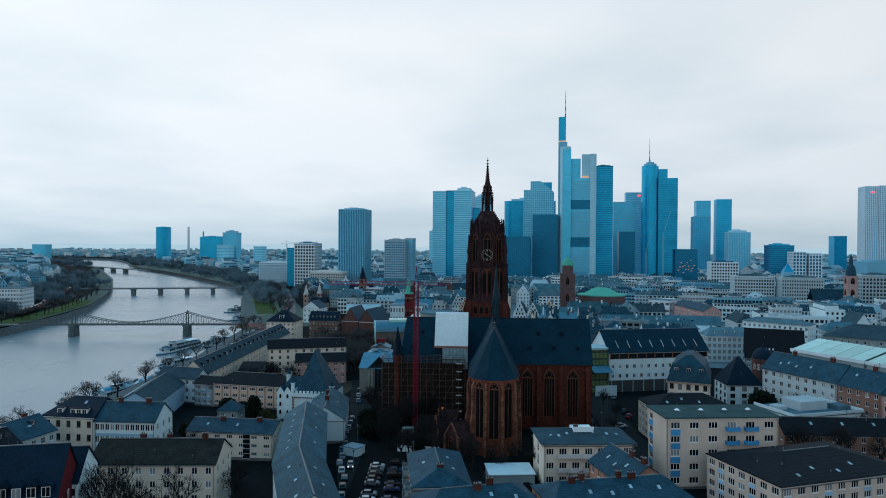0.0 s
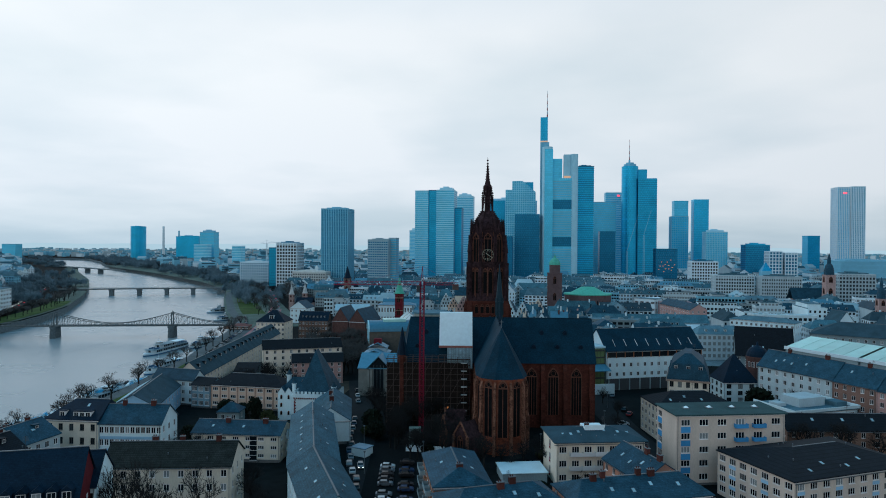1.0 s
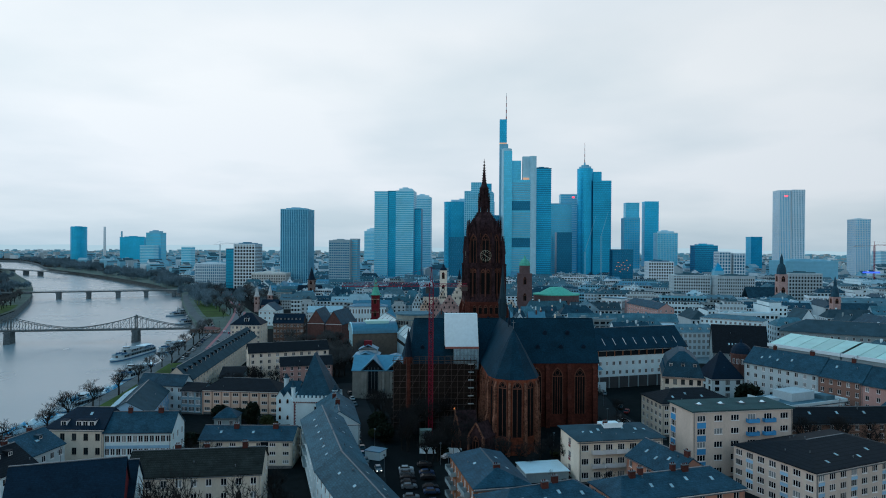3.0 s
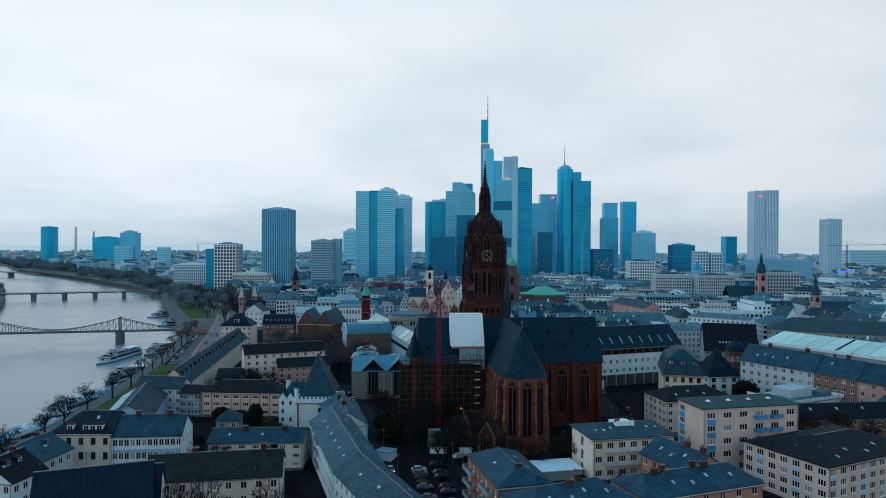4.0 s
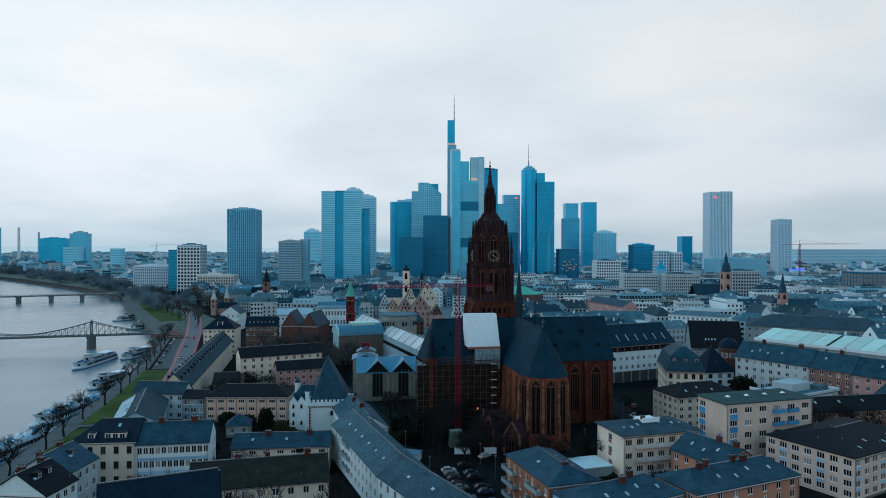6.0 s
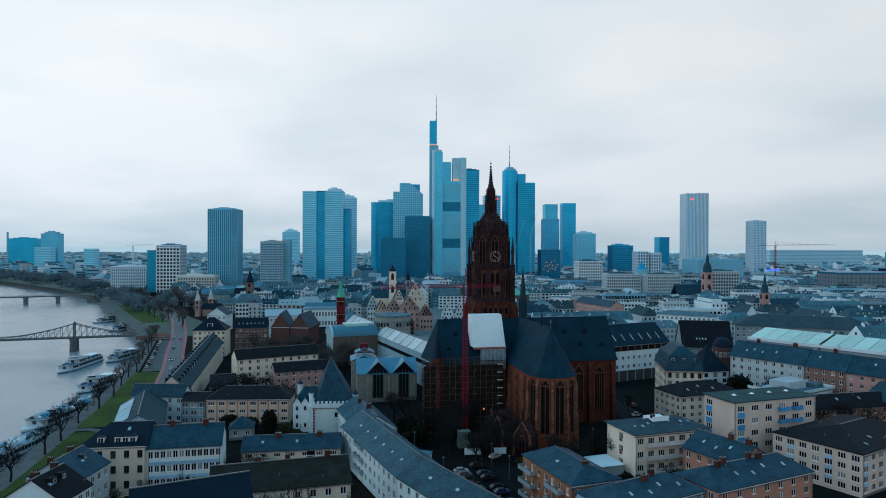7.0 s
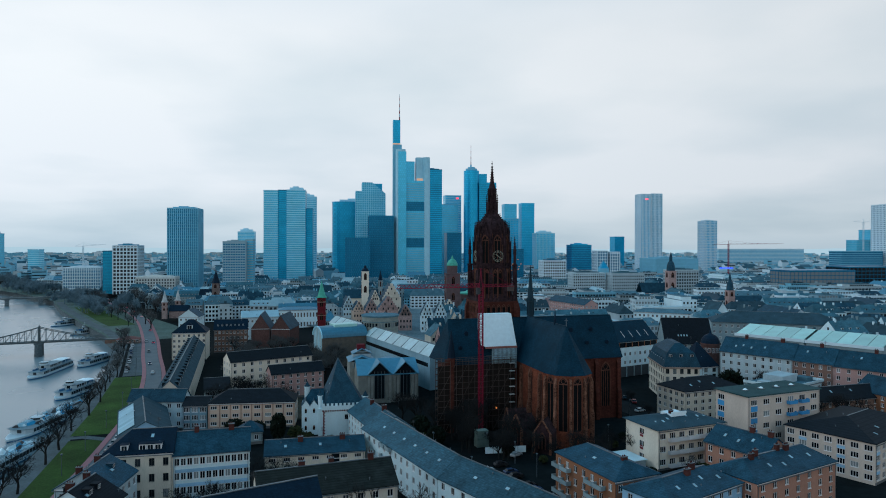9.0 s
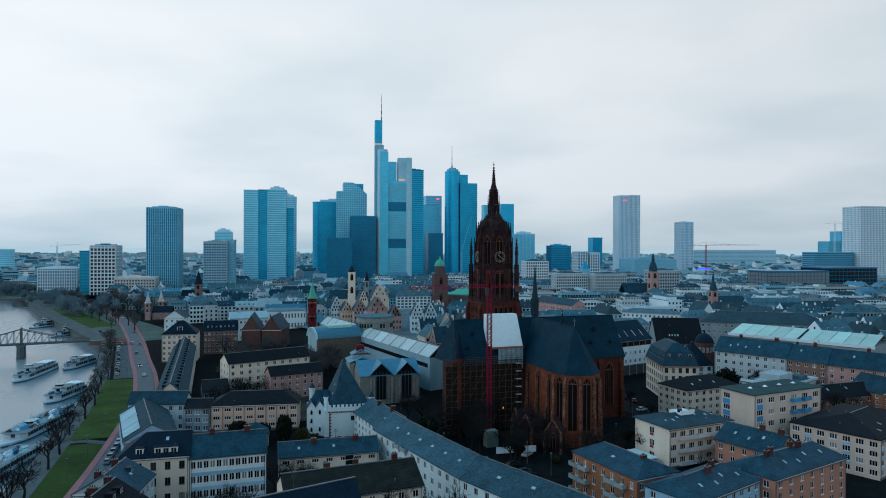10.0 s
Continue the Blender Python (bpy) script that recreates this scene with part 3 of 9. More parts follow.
            return H + (R - H) * max(0, min(1, e))
        return H + (R - H) * (1 - abs(2 * v - 1))

    for u, v in chimneys:
        placed("chimney", chimney_mesh(1.1 + 0.6 * ((u * 7.3) % 1), 0.8, 1.5), ob, pose(u * L, v * D, top(u, v)))
    slope = math.degrees(math.atan2(R - H, D / 2 if along == "x" else L / 2)) if kind != "flat" else 0
    for u, v in skylights:
        if along == "x":
            m = pose(u * L, v * D, top(u, v) + t, slope if v < 0.5 else -slope)
        else:
            m = pose(u * L, v * D, top(u, v) + t, 0, -slope if u < 0.5 else slope)
        placed("skylight", skylight_mesh(), ob, m)
    if kind != "flat":
        for _ in range(int(L * D / 110)):
            u, v = hr.uniform(0.08, 0.92), hr.uniform(0.08, 0.92)
            placed("vent_pipe", pipe_mesh(), ob, pose(u * L, v * D, top(u, v) + 0.1))
        if hr.random() < 0.5:
            placed("aerial", aerial_mesh(), ob, pose(hr.uniform(0.2, 0.8) * L if along == "x" else L / 2, D / 2 if along == "x" else hr.uniform(0.2, 0.8) * D, R))
    for u, v in dormers:
        w, h, d = dormer_size
        if along == "x" and v < 0.5:
            m = pose(u * L, v * D, top(u, v) + 0.2)
        elif along == "y":
            m = pose(u * L, v * D, top(u, v) + 0.2, 0, 0, -90 if u < 0.5 else 90)
        else:
            m = pose(u * L, v * D, top(u, v) + 0.2, 0, 0, 180)
        placed("dormer", dormer_mesh(w, h, d, dormer_wall or roof, roof, gabled), ob, m)
    return ob


# ---------- ground, river, roads ----------
# stations along the river: y, the north bank's x, the south bank's x
RIVER = [(-400, -140, -340), (-100, -144, -350), (100, -149, -362), (190, -156, -372), (229, -161, -376), (291, -170, -382), (364, -184, -390), (417, -198, -396), (487, -216, -410), (551, -246, -432), (620, -285, -462), (757, -355, -545),
         (885, -414, -632), (1048, -535, -752), (1279, -749, -945), (1442, -915, -1073), (1554, -1040, -1180), (1733, -1200, -1352), (1990, -1400, -1579), (2272, -1650, -1790), (2500, -2300, -2480), (3000, -3600, -3850), (4600, -4400, -4650)]
WATER_Z, QUAY_Z = -15.5, -8.0


def bank(y, side=1):
    for a, b in zip(RIVER, RIVER[1:]):
        if a[0] <= y <= b[0]:
            f = (y - a[0]) / (b[0] - a[0])
            return a[side] + f * (b[side] - a[side])
    return RIVER[-1][side]


gm = MB()
rows_ = []
for y, n, s in RIVER:
    rows_.append([(4900, y, G), (max(40, n + 150), y, G), (max(0, n + 130), y, G), (n + 70, y, QUAY_Z), (n, y, QUAY_Z), (n, y, -18), (s, y, -18), (s, y, -9), (s - 25, y, -8), (s - 60, y, -5), (-4950, y, -5)])
for a, b in zip(rows_, rows_[1:]):
    for j in range(len(a) - 1):
        gm.face([a[j], b[j], b[j + 1], a[j + 1]], 1 if j in (4, 6) else 0)
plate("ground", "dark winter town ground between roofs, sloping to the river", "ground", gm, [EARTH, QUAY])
wm_ = MB()
for a, b in zip(RIVER, RIVER[1:]):
    wm_.face([(a[1] + 2, a[0], WATER_Z), (b[1] + 2, b[0], WATER_Z), (b[2] - 2, b[0], WATER_Z), (a[2] - 2, a[0], WATER_Z)])
plate("water", "calm pale grey river water under an overcast sky", "river", wm_, WATER)


def ribbon(name, label, category, line, width, z, material, thick=0.12):
    """A level strip that follows a line of (x, y) on the ground, with a kerb's thickness."""
    mb = MB()
    pts = [Vector((p[0], p[1], 0)) for p in line]
    edge = []
    for i, p in enumerate(pts):
        d = (pts[min(i + 1, len(pts) - 1)] - pts[max(i - 1, 0)]).normalized()
        s = Vector((d.y, -d.x, 0)) * width / 2
        h = z(p.x, p.y) if callable(z) else z
        edge.append((p + s + Vector((0, 0, h)), p - s + Vector((0, 0, h))))
    dn = Vector((0, 0, thick))
    for (a, b), (c, d) in zip(edge, edge[1:]):
        mb.face([a, c, d, b])
        mb.face([a - dn, c - dn, c, a])
        mb.face([b, d, d - dn, b - dn])
    return plate(name, label, category, mb, material)


def smooth_line(pts, n=6):
    """Catmull-Rom through plan points."""
    out = []
    for i in range(len(pts) - 1):
        p = [pts[max(0, i - 1)], pts[i], pts[i + 1], pts[min(len(pts) - 1, i + 2)]]
        for k in range(n):
            t = k / n
            out.append(tuple(0.5 * (2 * p[1][c] + (p[2][c] - p[0][c]) * t + (2 * p[0][c] - 5 * p[1][c] + 4 * p[2][c] - p[3][c]) * t * t + (3 * p[1][c] - p[0][c] - 3 * p[2][c] + p[3][c]) * t ** 3) for c in (0, 1)))
    return out + [pts[-1]]


QROAD = smooth_line([(-127, 40), (-131, 120), (-134, 190), (-138, 241), (-145.5, 303), (-158.7, 363), (-175.5, 422), (-204.5, 525), (-248, 655), (-306, 785), (-366, 910)])
ribbon("road", "grey asphalt road along the river bank", "road", QROAD, 7.2, QUAY_Z + 0.10, mat("river_road_asphalt", (0.095, 0.135, 0.158), 0.6, vary=0.25, scale=0.15, fine=2))


def offset(line, d):
    out = []
    for i, p in enumerate(line):
        a, b = line[max(0, i - 1)], line[min(len(line) - 1, i + 1)]
        l = math.hypot(b[0] - a[0], b[1] - a[1])
        out.append((p[0] - (b[1] - a[1]) / l * d, p[1] + (b[0] - a[0]) / l * d))
    return out


ribbon("cycle_lane", "red asphalt cycle lane beside the riverside road", "cycle lane", offset(QROAD, 4.7), 2.0, QUAY_Z + 0.16, BIKE_LANE)
ribbon("cycle_lane", "red asphalt cycle lane beside the riverside road", "cycle lane", offset(QROAD, -4.7)[20:48], 2.0, QUAY_Z + 0.16, BIKE_LANE)
ribbon("lawn", "green winter lawn between road and quay", "grass", [(bank(y) + 14, y) for y in range(40, 246, 15)] + [(bank(245) + 14, 245)], 12.5, QUAY_Z + 0.06, GRASS)
ribbon("lawn", "green winter lawn between road and quay", "grass", [(bank(y) + 13.6, y) for y in range(251, 360, 12)], 13.5, QUAY_Z + 0.06, GRASS)
ribbon("lawn", "green winter lawn on the river bank beyond the footbridge", "grass", [(bank(y) + 25, y) for y in range(590, 790, 20)], 21, QUAY_Z + 0.06, GRASS)
ribbon("lawn", "green winter lawn on the far river bank", "grass", [(bank(y, 2) - 14, y) for y in range(430, 700, 30)], 20, -7.6, GRASS)
ribbon("quay_path", "grey paved quay path along the water", "path", [(bank(y) + 4.2, y) for y in range(40, 860, 20)], 7.4, QUAY_Z + 0.05, QUAY_PAVE)
ribbon("quay_path", "grey paved forecourt by the footbridge", "path", [(bank(y) + 16, y) for y in range(362, 500, 12)], 12, QUAY_Z + 0.045, QUAY_PAVE)

BANKSIDE = mat("winter_bank", (0.072, 0.105, 0.090), 0.95, vary=0.45, scale=0.05, fine=0.6)
ribbon("river_bank", "pale worn winter grass and paths on the river bank", "river bank", [(bank(y) + 31, y) for y in range(500, 1740, 40)], 60, QUAY_Z + 0.03, BANKSIDE)
ribbon("river_bank", "pale worn winter grass and paths on the far bank", "river bank", [(bank(y, 2) - 12.5, y) for y in range(300, 1740, 40)], 24, -7.9, BANKSIDE)
ribbon("lawn_path", "pale paved path across the lawn", "path", [(bank(248) + 3, 247), (bank(248) + 12, 248.5), (-140, 243), (-136, 238)], 3.4, QUAY_Z + 0.075, QUAY_PAVE)
tp = MB()
for a_, b_ in zip(RIVER, RIVER[1:]):
    for y0, y1 in ((a_[0], b_[0]),):
        if y0 >= 360 and y1 <= 2200:
            for s_, k_ in ((1, 1), (2, -1)):
                e0, e1 = a_[s_] + k_ * 152, b_[s_] + k_ * 152
                z_ = G + 0.06 if k_ > 0 else -5 + 0.06
                tp.face([(e0, y0, z_), (e1, y1, z_), (k_ * 2600, y1, z_), (k_ * 2600, y0, z_)])
plate("town_pavement", "pale grey streets and courts between town blocks", "pavement", tp, mat("street_paving", (0.13, 0.19, 0.215), 0.85, vary=0.4, scale=0.05, fine=0.5))
pk_ = MB()
for y0_, y1_ in ((258, 300), (300, 345), (345, 400)):
    pk_.face([(-119, y1_, -7.9), (-119, y0_, -7.9), (-100, y0_, -7.9), (-100, y1_, -7.9)])
    pk_.face([(-100, y1_, -7.9), (-100, y0_, -7.9), (-63, y0_, -6.4), (-63, y1_, -6.4)])
plate("park_ground", "brown leaf-strewn winter ground of a small town park", "ground", pk_, mat("leaf_litter", (0.060, 0.052, 0.040), 0.95, vary=0.5, scale=0.1, fine=1.5, spec=0.05))
STREET = smooth_line([(-8, 118), (-21, 161), (-30, 186), (-37, 211), (-46, 245), (-64, 306)])
ribbon("street", "dark wet asphalt street with parked cars", "street", STREET, 9, lambda x, y: ground_z(x) + 0.18, ASPHALT)
ribbon("street", "dark wet asphalt street beside the cathedral", "street", [(56, 200), (52, 225), (47, 258), (46, 300), (44, 340)], 11, G + 0.12, ASPHALT)
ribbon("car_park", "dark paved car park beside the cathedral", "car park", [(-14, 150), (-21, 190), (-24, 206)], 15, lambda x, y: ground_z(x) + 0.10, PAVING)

# ---------- houses near the camera ----------
RED_HOUSE = house("dark slate-roofed house with white dormers and a red gable", (-82.1, 103.3), (-64.6, 110.5), 14.5, 10.4, 19.1, wall=RED_WALL, roof=SLATE_DARK, floors=5, cols=8, side=2,
      dormers=[(0.365 + 0.135 * k, 0.02) for k in range(5)], dormer_size=(1.9, 2.2, 2.8), gabled=True)
house("pale plaster apartment house with a mossy brown roof", (-79.5, 138.5), (-50.5, 144.5), 13, 7.2, 11.2, wall=CREAM, roof=TILE_BROWN, floors=4, cols=9, chimneys=[(0.33, 0.55), (0.55, 0.55), (0.85, 0.5)])
house("cream house with a dark slate roof and white dormers", (-120.5, 171), (-104.2, 171.8), 13, 8.2, 12.7, wall=CREAM, roof=SLATE_DARK, kind="hip", floors=4, cols=5, dormers=[(0.3, 0.06), (0.56, 0.06), (0.67, 0.06), (0.78, 0.06)],
      dormer_size=(1.7, 1.5, 1.9), dormer_wall=FRAME_WHITE, frame_mat=FRAME_DARK, win=(1.3, 1.9), inset=5.5, hip_right=0.05, skylights=[(0.66, 0.34), (0.9, 0.36)])
BANDED = house("white house with pale blue bands under rows of windows", (-104, 171.8), (-86, 174), 11, 7.5, 11.7, wall=WHITE, roof=SLATE, floors=4, cols=12, win=(1.26, 1.85), chimneys=[(0.28, 0.48), (0.75, 0.48)])
house("slate-roofed pale house by the quay", (-124.8, 154.6), (-111.8, 153.2), 11.5, 6.4, 10.3, wall=PALE_GREY, roof=SLATE, along="y", floors=4, cols=4, side=4, chimneys=[(0.3, 0.25), (0.42, 0.7)], skylights=[(0.75, 0.5), (0.3, 0.6)],
      dormers=[(0.74, 0.62)], dormer_size=(1.3, 1.0, 1.5))
house("white house with a blackish roof, dormers and chimneys near the quay", (-124.0, 143.4), (-110.6, 141.4), 10.2, 5.6, 10.0, wall=WHITE, roof=TILE_BLACK, along="y", floors=4, cols=4, side=4, chimneys=[(0.4, 0.3), (0.45, 0.8), (0.3, 0.5)],
      skylights=[(0.7, 0.2), (0.3, 0.3)], dormers=[(0.72, 0.3), (0.72, 0.62), (0.28, 0.4)], dormer_size=(1.4, 1.2, 1.6))
STAIRS = house("cream apartment house with a low slate roof and a glazed stairwell", (-83.5, 186.5), (-56, 188.2), 12, 1.6, 4.2, wall=CREAM, roof=SLATE, floors=3, cols=7, win=(1.9, 1.1), bars=2, chimneys=[(0.35, 0.4), (0.78, 0.4)], skylights=[(0.2, 0.25), (0.55, 0.25)])
BALC_C = house("white apartment house with a long slate roof and balconies", (-40.2, 154), (-28.2, 158.3), 48, 4.8, 8.8, wall=WHITE, roof=ROW_SLATE, along="y", floors=3, cols=4, side=13,
      skylights=[(0.25, 0.1 + 0.14 * k) for k in range(6)] + [(0.78, 0.2), (0.78, 0.5), (0.75, 0.8)])
house("white apartment house with a slate roof, bent away from its neighbour", (-24.3, 123.6), (-13.2, 129.4), 34, 4.8, 8.8, wall=WHITE, roof=ROW_SLATE, along="y", floors=3, cols=4, side=9,
      skylights=[(0.25, 0.15), (0.3, 0.4), (0.25, 0.7), (0.75, 0.3), (0.7, 0.6)])
house("white house with a blank gable and slate roof", (-52, 204), (-39.6, 207.5), 30, 1.8, 6.0, wall=WHITE, roof=ROW_SLATE, along="y", floors=3, cols=0, side=9, chimneys=[(0.5, 0.35), (0.45, 0.7)], skylights=[(0.25, 0.3), (0.75, 0.5)])
BALC_A = house("flat-roofed cream house with balconies and a roof chimney", (26, 174.2), (49.3, 179.6), 14.5, 7.6, 9.6, wall=CREAM, roof=FELT, kind="hip", floors=3, cols=7, side=3, keep_left=(1,), win=(2.0, 1.7), bars=2, chimneys=[(0.42, 0.45)],
      skylights=[(0.2, 0.25), (0.3, 0.32), (0.75, 0.3), (0.7, 0.15), (0.86, 0.3), (0.12, 0.3), (0.6, 0.36)], over=0.8)
house("slate-roofed house with a pale blue front and red chimneys", (4.3, 125.5), (27.1, 136.2), 13, 6.2, 9.2, wall=BLUE_WALL, roof=SLATE, kind="hip", floors=4, cols=8, inset=5, chimneys=[(0.5, 0.42), (0.62, 0.5)],
      skylights=[(0.25, 0.25), (0.45, 0.2), (0.6, 0.3), (0.8, 0.22)])
house("slate-roofed house with a salmon front and red chimneys", (29.0, 133.7), (58, 145.0), 13, 6.7, 9.8, wall=SALMON, roof=SLATE, kind="hip", floors=4, cols=7, inset=4, chimneys=[(0.2, 0.45), (0.28, 0.5), (0.55, 0.5), (0.64, 0.46)],
      skylights=[(0.3, 0.25), (0.45, 0.2), (0.6, 0.3), (0.8, 0.25)], win=(1.5, 1.7))
house("low slate-roofed salmon house set square to the row", (37.5, 169.6), (44.5, 153.6), 12, 5.6, 9.4, wall=SALMON, roof=SLATE, floors=3, cols=5, skylights=[(0.25, 0.25), (0.5, 0.2), (0.7, 0.3)], chimneys=[(0.6, 0.5), (0.9, 0.5)])
BALC_B = house("orange plaster house with a slate roof and balconies", (-1.5, 140.5), (11, 144), 23.5, 6.4, 9.2, wall=ORANGE, roof=SLATE, kind="hip", inset=4.5, along="y", floors=3, cols=4, side=7, skylights=[(0.75, 0.3), (0.7, 0.6), (0.25, 0.5)], chimneys=[(0.5, 0.2)])
house("beige tower block with bright blue panels and a flat green roof", (57.5, 180), (87, 187.2), 12.5, 14.6, 15, wall=BEIGE, roof=GREEN_ROOF, kind="flat", floors=5, cols=6, side=3, win=(2.5, 1.7), bars=2, over=0.5, keep_left=(0,), name="apartment_block", category="apartment block")
BALC_D = house("grey apartment house with a dark hipped roof", (78, 155), (112, 172.5), 24, 7.0, 10.2, wall=BEIGE, roof=TILE_BLACK, kind="hip", floors=4, cols=10, side=7, win=(2.1, 1.6), bars=2, skylights=[(0.2, 0.12), (0.35, 0.2), (0.5, 0.12), (0.65, 0.2)])
house("brown brick house with a blackish roof", (95, 208), (140, 214), 11, 4.8, 8.4, wall=BRICK, roof=TILE_BLACK, floors=3, cols=11, skylights=[(0.2, 0.3), (0.4, 0.3), (0.6, 0.3)])
TERR = house("low white flat-roofed building with a roof terrace", (103, 224), (127, 236), 17, 5.6, 6, wall=WHITE, roof=GRAVEL_ROOF, kind="flat", floors=3, cols=5, win=(2.2, 1.4), bars=2)
house("pale grey corner apartment house with a slate mansard roof", (108, 277), (125, 251), 13, 12.2, 18, wall=PALE_GREY, roof=SLATE, floors=5, cols=9, chimneys=[(0.3, 0.5), (0.8, 0.5)], skylights=[(0.2, 0.2), (0.3, 0.25), (0.42, 0.2), (0.6, 0.25)], inset=4)
house("brown plaster apartment house in a row with a slate roof", (125, 251), (133.5, 238), 13, 12, 17.6, wall=BROWN_WALL, roof=SLATE, floors=5, cols=5, skylights=[(0.3, 0.3)], chimneys=[(0.6, 0.5)])
house("pink plaster apartment house in a row with a slate roof", (133.5, 238), (158, 200.5), 13, 11.6, 17.4, wall=PINK, roof=SLATE, floors=5, cols=12, skylights=[(0.2, 0.3), (0.5, 0.25), (0.8, 0.3)], chimneys=[(0.3, 0.5), (0.7, 0.5)])
ORN = house("ornate cream house with a slate mansard roof", (69, 254), (83, 250.9), 25, 10.0, 18.8, wall=CREAM, roof=SLATE, kind="mansard", floors=4, cols=5, side=9, win=(1.4, 2.3), frame_mat=FRAME_DARK, dormers=[(0.2, 0.04), (0.5, 0.04), (0.8, 0.04)], gabled=True)
for k in range(7):
    placed("dormer", dormer_mesh(1.5, 1.5, 2.2, SLATE, SLATE, True), ORN, pose(0.5, 3.0 + 3.2 * k, 15.6, 0, 0, -90))
cn_ = MB()
cn_.box(-0.6, 0.0, -0.6, 25.6, 13.6, 14.2)
cn_.box(0.0, 14.9, -0.6, 0.0, 13.6, 14.2)
part("eaves_cornice", cn_, STONE_PALE, ORN)
house("orange plaster house with a slate roof and curved gable", (131, 208), (145, 210), 14, 6, 11, wall=ORANGE, roof=SLATE, along="y", floors=4, cols=4)
house("dark-roofed pale corner house", (60, 221), (86, 227), 15, 7, 10.4, wall=CREAM, roof=TILE_BLACK, kind="hip", floors=4, cols=8, side=5, skylights=[(0.2, 0.2), (0.4, 0.3), (0.6, 0.2)], win=(1.5, 1.5))
house("white house with a steep pyramid slate roof", (95.0, 277), (108.5, 279), 13, 4.6, 15.0, wall=WHITE, roof=SLATE_DARK, kind="hip", floors=3, cols=3, win=(1.9, 2.2), frame_mat=FRAME_DARK)
MUS = house("white museum building with a dark roof and a window band", (50.8, 294.5), (95, 311.5), 20, 13.2, 21.6, wall=WHITE, roof=CATH_ROOF, floors=4, cols=14, side=5, win=(1.3, 1.7), base=-4)
for a_, b_, c_, d_, h_, m_ in ((-0.5, 27.3, -0.5, -0.2, 1.0, WHITE), (-0.5, -0.2, -0.2, 17.3, 1.0, WHITE), (27.0, 27.3, -0.2, 17.3, 1.0, WHITE), (8, 19, 6, 14, 2.9, PALE_GREY), (21, 25.5, 3, 8, 1.5, GRAVEL_ROOF), (2, 5.5, 9, 13, 1.1, PALE_GREY)):
    mm_ = MB()
    mm_.box(a_, b_, c_, d_, 10.25, 10.25 + h_)
    part("parapet" if h_ == 1.0 else "roof_box", mm_, m_, TERR)
mm_ = MB()
mm_.box(0.4, 46.8, -0.14, -0.02, 14.3, 16.5)
part("window_band", mm_, WINDOW_GLASS, MUS)
for k in range(12):
    mm_ = MB()
    mm_.box(0.2 + k * 4.2, 0.5 + k * 4.2, -0.32, -0.14, 14.1, 16.7)
    part("band_post", mm_, ORANGE, MUS)
mm_ = MB()
mm_.box(0, 47.3, -0.16, -0.02, 0.2, 5.0)
part("dark_ground_storey", mm_, FRAME_DARK, MUS)
for k in range(10):
    mm_ = MB()
    mm_.box(0.8 + k * 5.0, 1.2 + k * 5.0, -0.5, -0.16, 0, 5.0)
    part("pier", mm_, GREY, MUS)
for k in range(8):
    mm_ = MB()
    mm_.beam((5 + k * 5.4, 1.6, 18.9), (5 + k * 5.4, 4.6, 21.5), 0.16)
    part("roof_rail", mm_, FRAME_WHITE, MUS)
GREEN_GLASS = mat("green_tinted_glazing", (0.10, 0.17, 0.07), 0.3, vary=0.5, scale=0.3, spec=0.5)
gl_ = thing("glass_link", "glazed link building with greenish glass and a pale canopy", "building", 43.2, 291.6, G, 21)
mm_ = MB()
mm_.box(0, 7.2, 0, 10, 0, 18.6)
part("glass_front", mm_, GREEN_GLASS, gl_)
mm_ = MB()
mm_.box(-0.3, 7.5, -0.4, 10, 18.6, 19.4)
part("roof", mm_, PALE_ROOF, gl_)
for k in range(6):
    mm_ = MB()
    mm_.box(0, 7.2, -0.15, 0, 2.2 + 3.0 * k, 2.9 + 3.0 * k)
    part("floor_edge", mm_, FRAME_DARK, gl_)
for k in range(5):
    mm_ = MB()
    mm_.box(1.75 * k, 1.75 * k + 0.14, -0.22, -0.15, 0, 18.6)
    part("mullion", mm_, FRAME_DARK, gl_)
mm_ = MB()
mm_.shell([[(-1, -6, 9.6), (7.5, -6, 9.6), (7.5, -0.25, 11.4), (-1, -0.25, 11.4)]], 0.2)
part("canopy", mm_, METAL_ROOF, gl_)
mm_ = MB()
mm_.box(-1, 8.5, -7, -6.6, 0, 4.4)
part("porch_wall", mm_, WHITE, gl_)
PEACH_HOUSE = house("peach plaster apartment house with a blackish hipped roof", (-110.5, 250.5), (-79.5, 249.5), 12, 1.8, 5.6, wall=PEACH, roof=TILE_BLACK, kind="hip", floors=3, cols=8, side=3, win=(2.3, 1.3), bars=2)
house("cream apartment house with balconies and a dark roof", (-110.5, 302), (-76, 318), 12, 8, 11.5, wall=CREAM, roof=TILE_BLACK, floors=5, cols=10)
house("red plaster house with a dark roof", (-92, 292), (-70, 300), 9, 4, 7.2, wall=PINK, roof=TILE_BLACK, floors=4, cols=7)
house("long grey apartment house by the river road with many dormers", (-132.6, 262.2), (-121.2, 263.8), 134, 2.6, 8.2, wall=CREAM, roof=FELT, along="y", floors=4, cols=4, side=30, dormers=[(0.76, 0.03 + 0.052 * k) for k in range(19)] + [(0.24, 0.03 + 0.052 * k) for k in range(19)], dormer_size=(1.8, 1.5, 2.0), dormer_wall=TILE_BLACK)
LOW = house("low pale blue house with a weathered roof on the quay road", (-130.5, 215), (-115.5, 219.5), 38, 0.2, 4.6, wall=BLUE_WALL, roof=FELT, along="y", floors=2, cols=4, side=9, skylights=[(0.25, 0.3), (0.3, 0.6)])
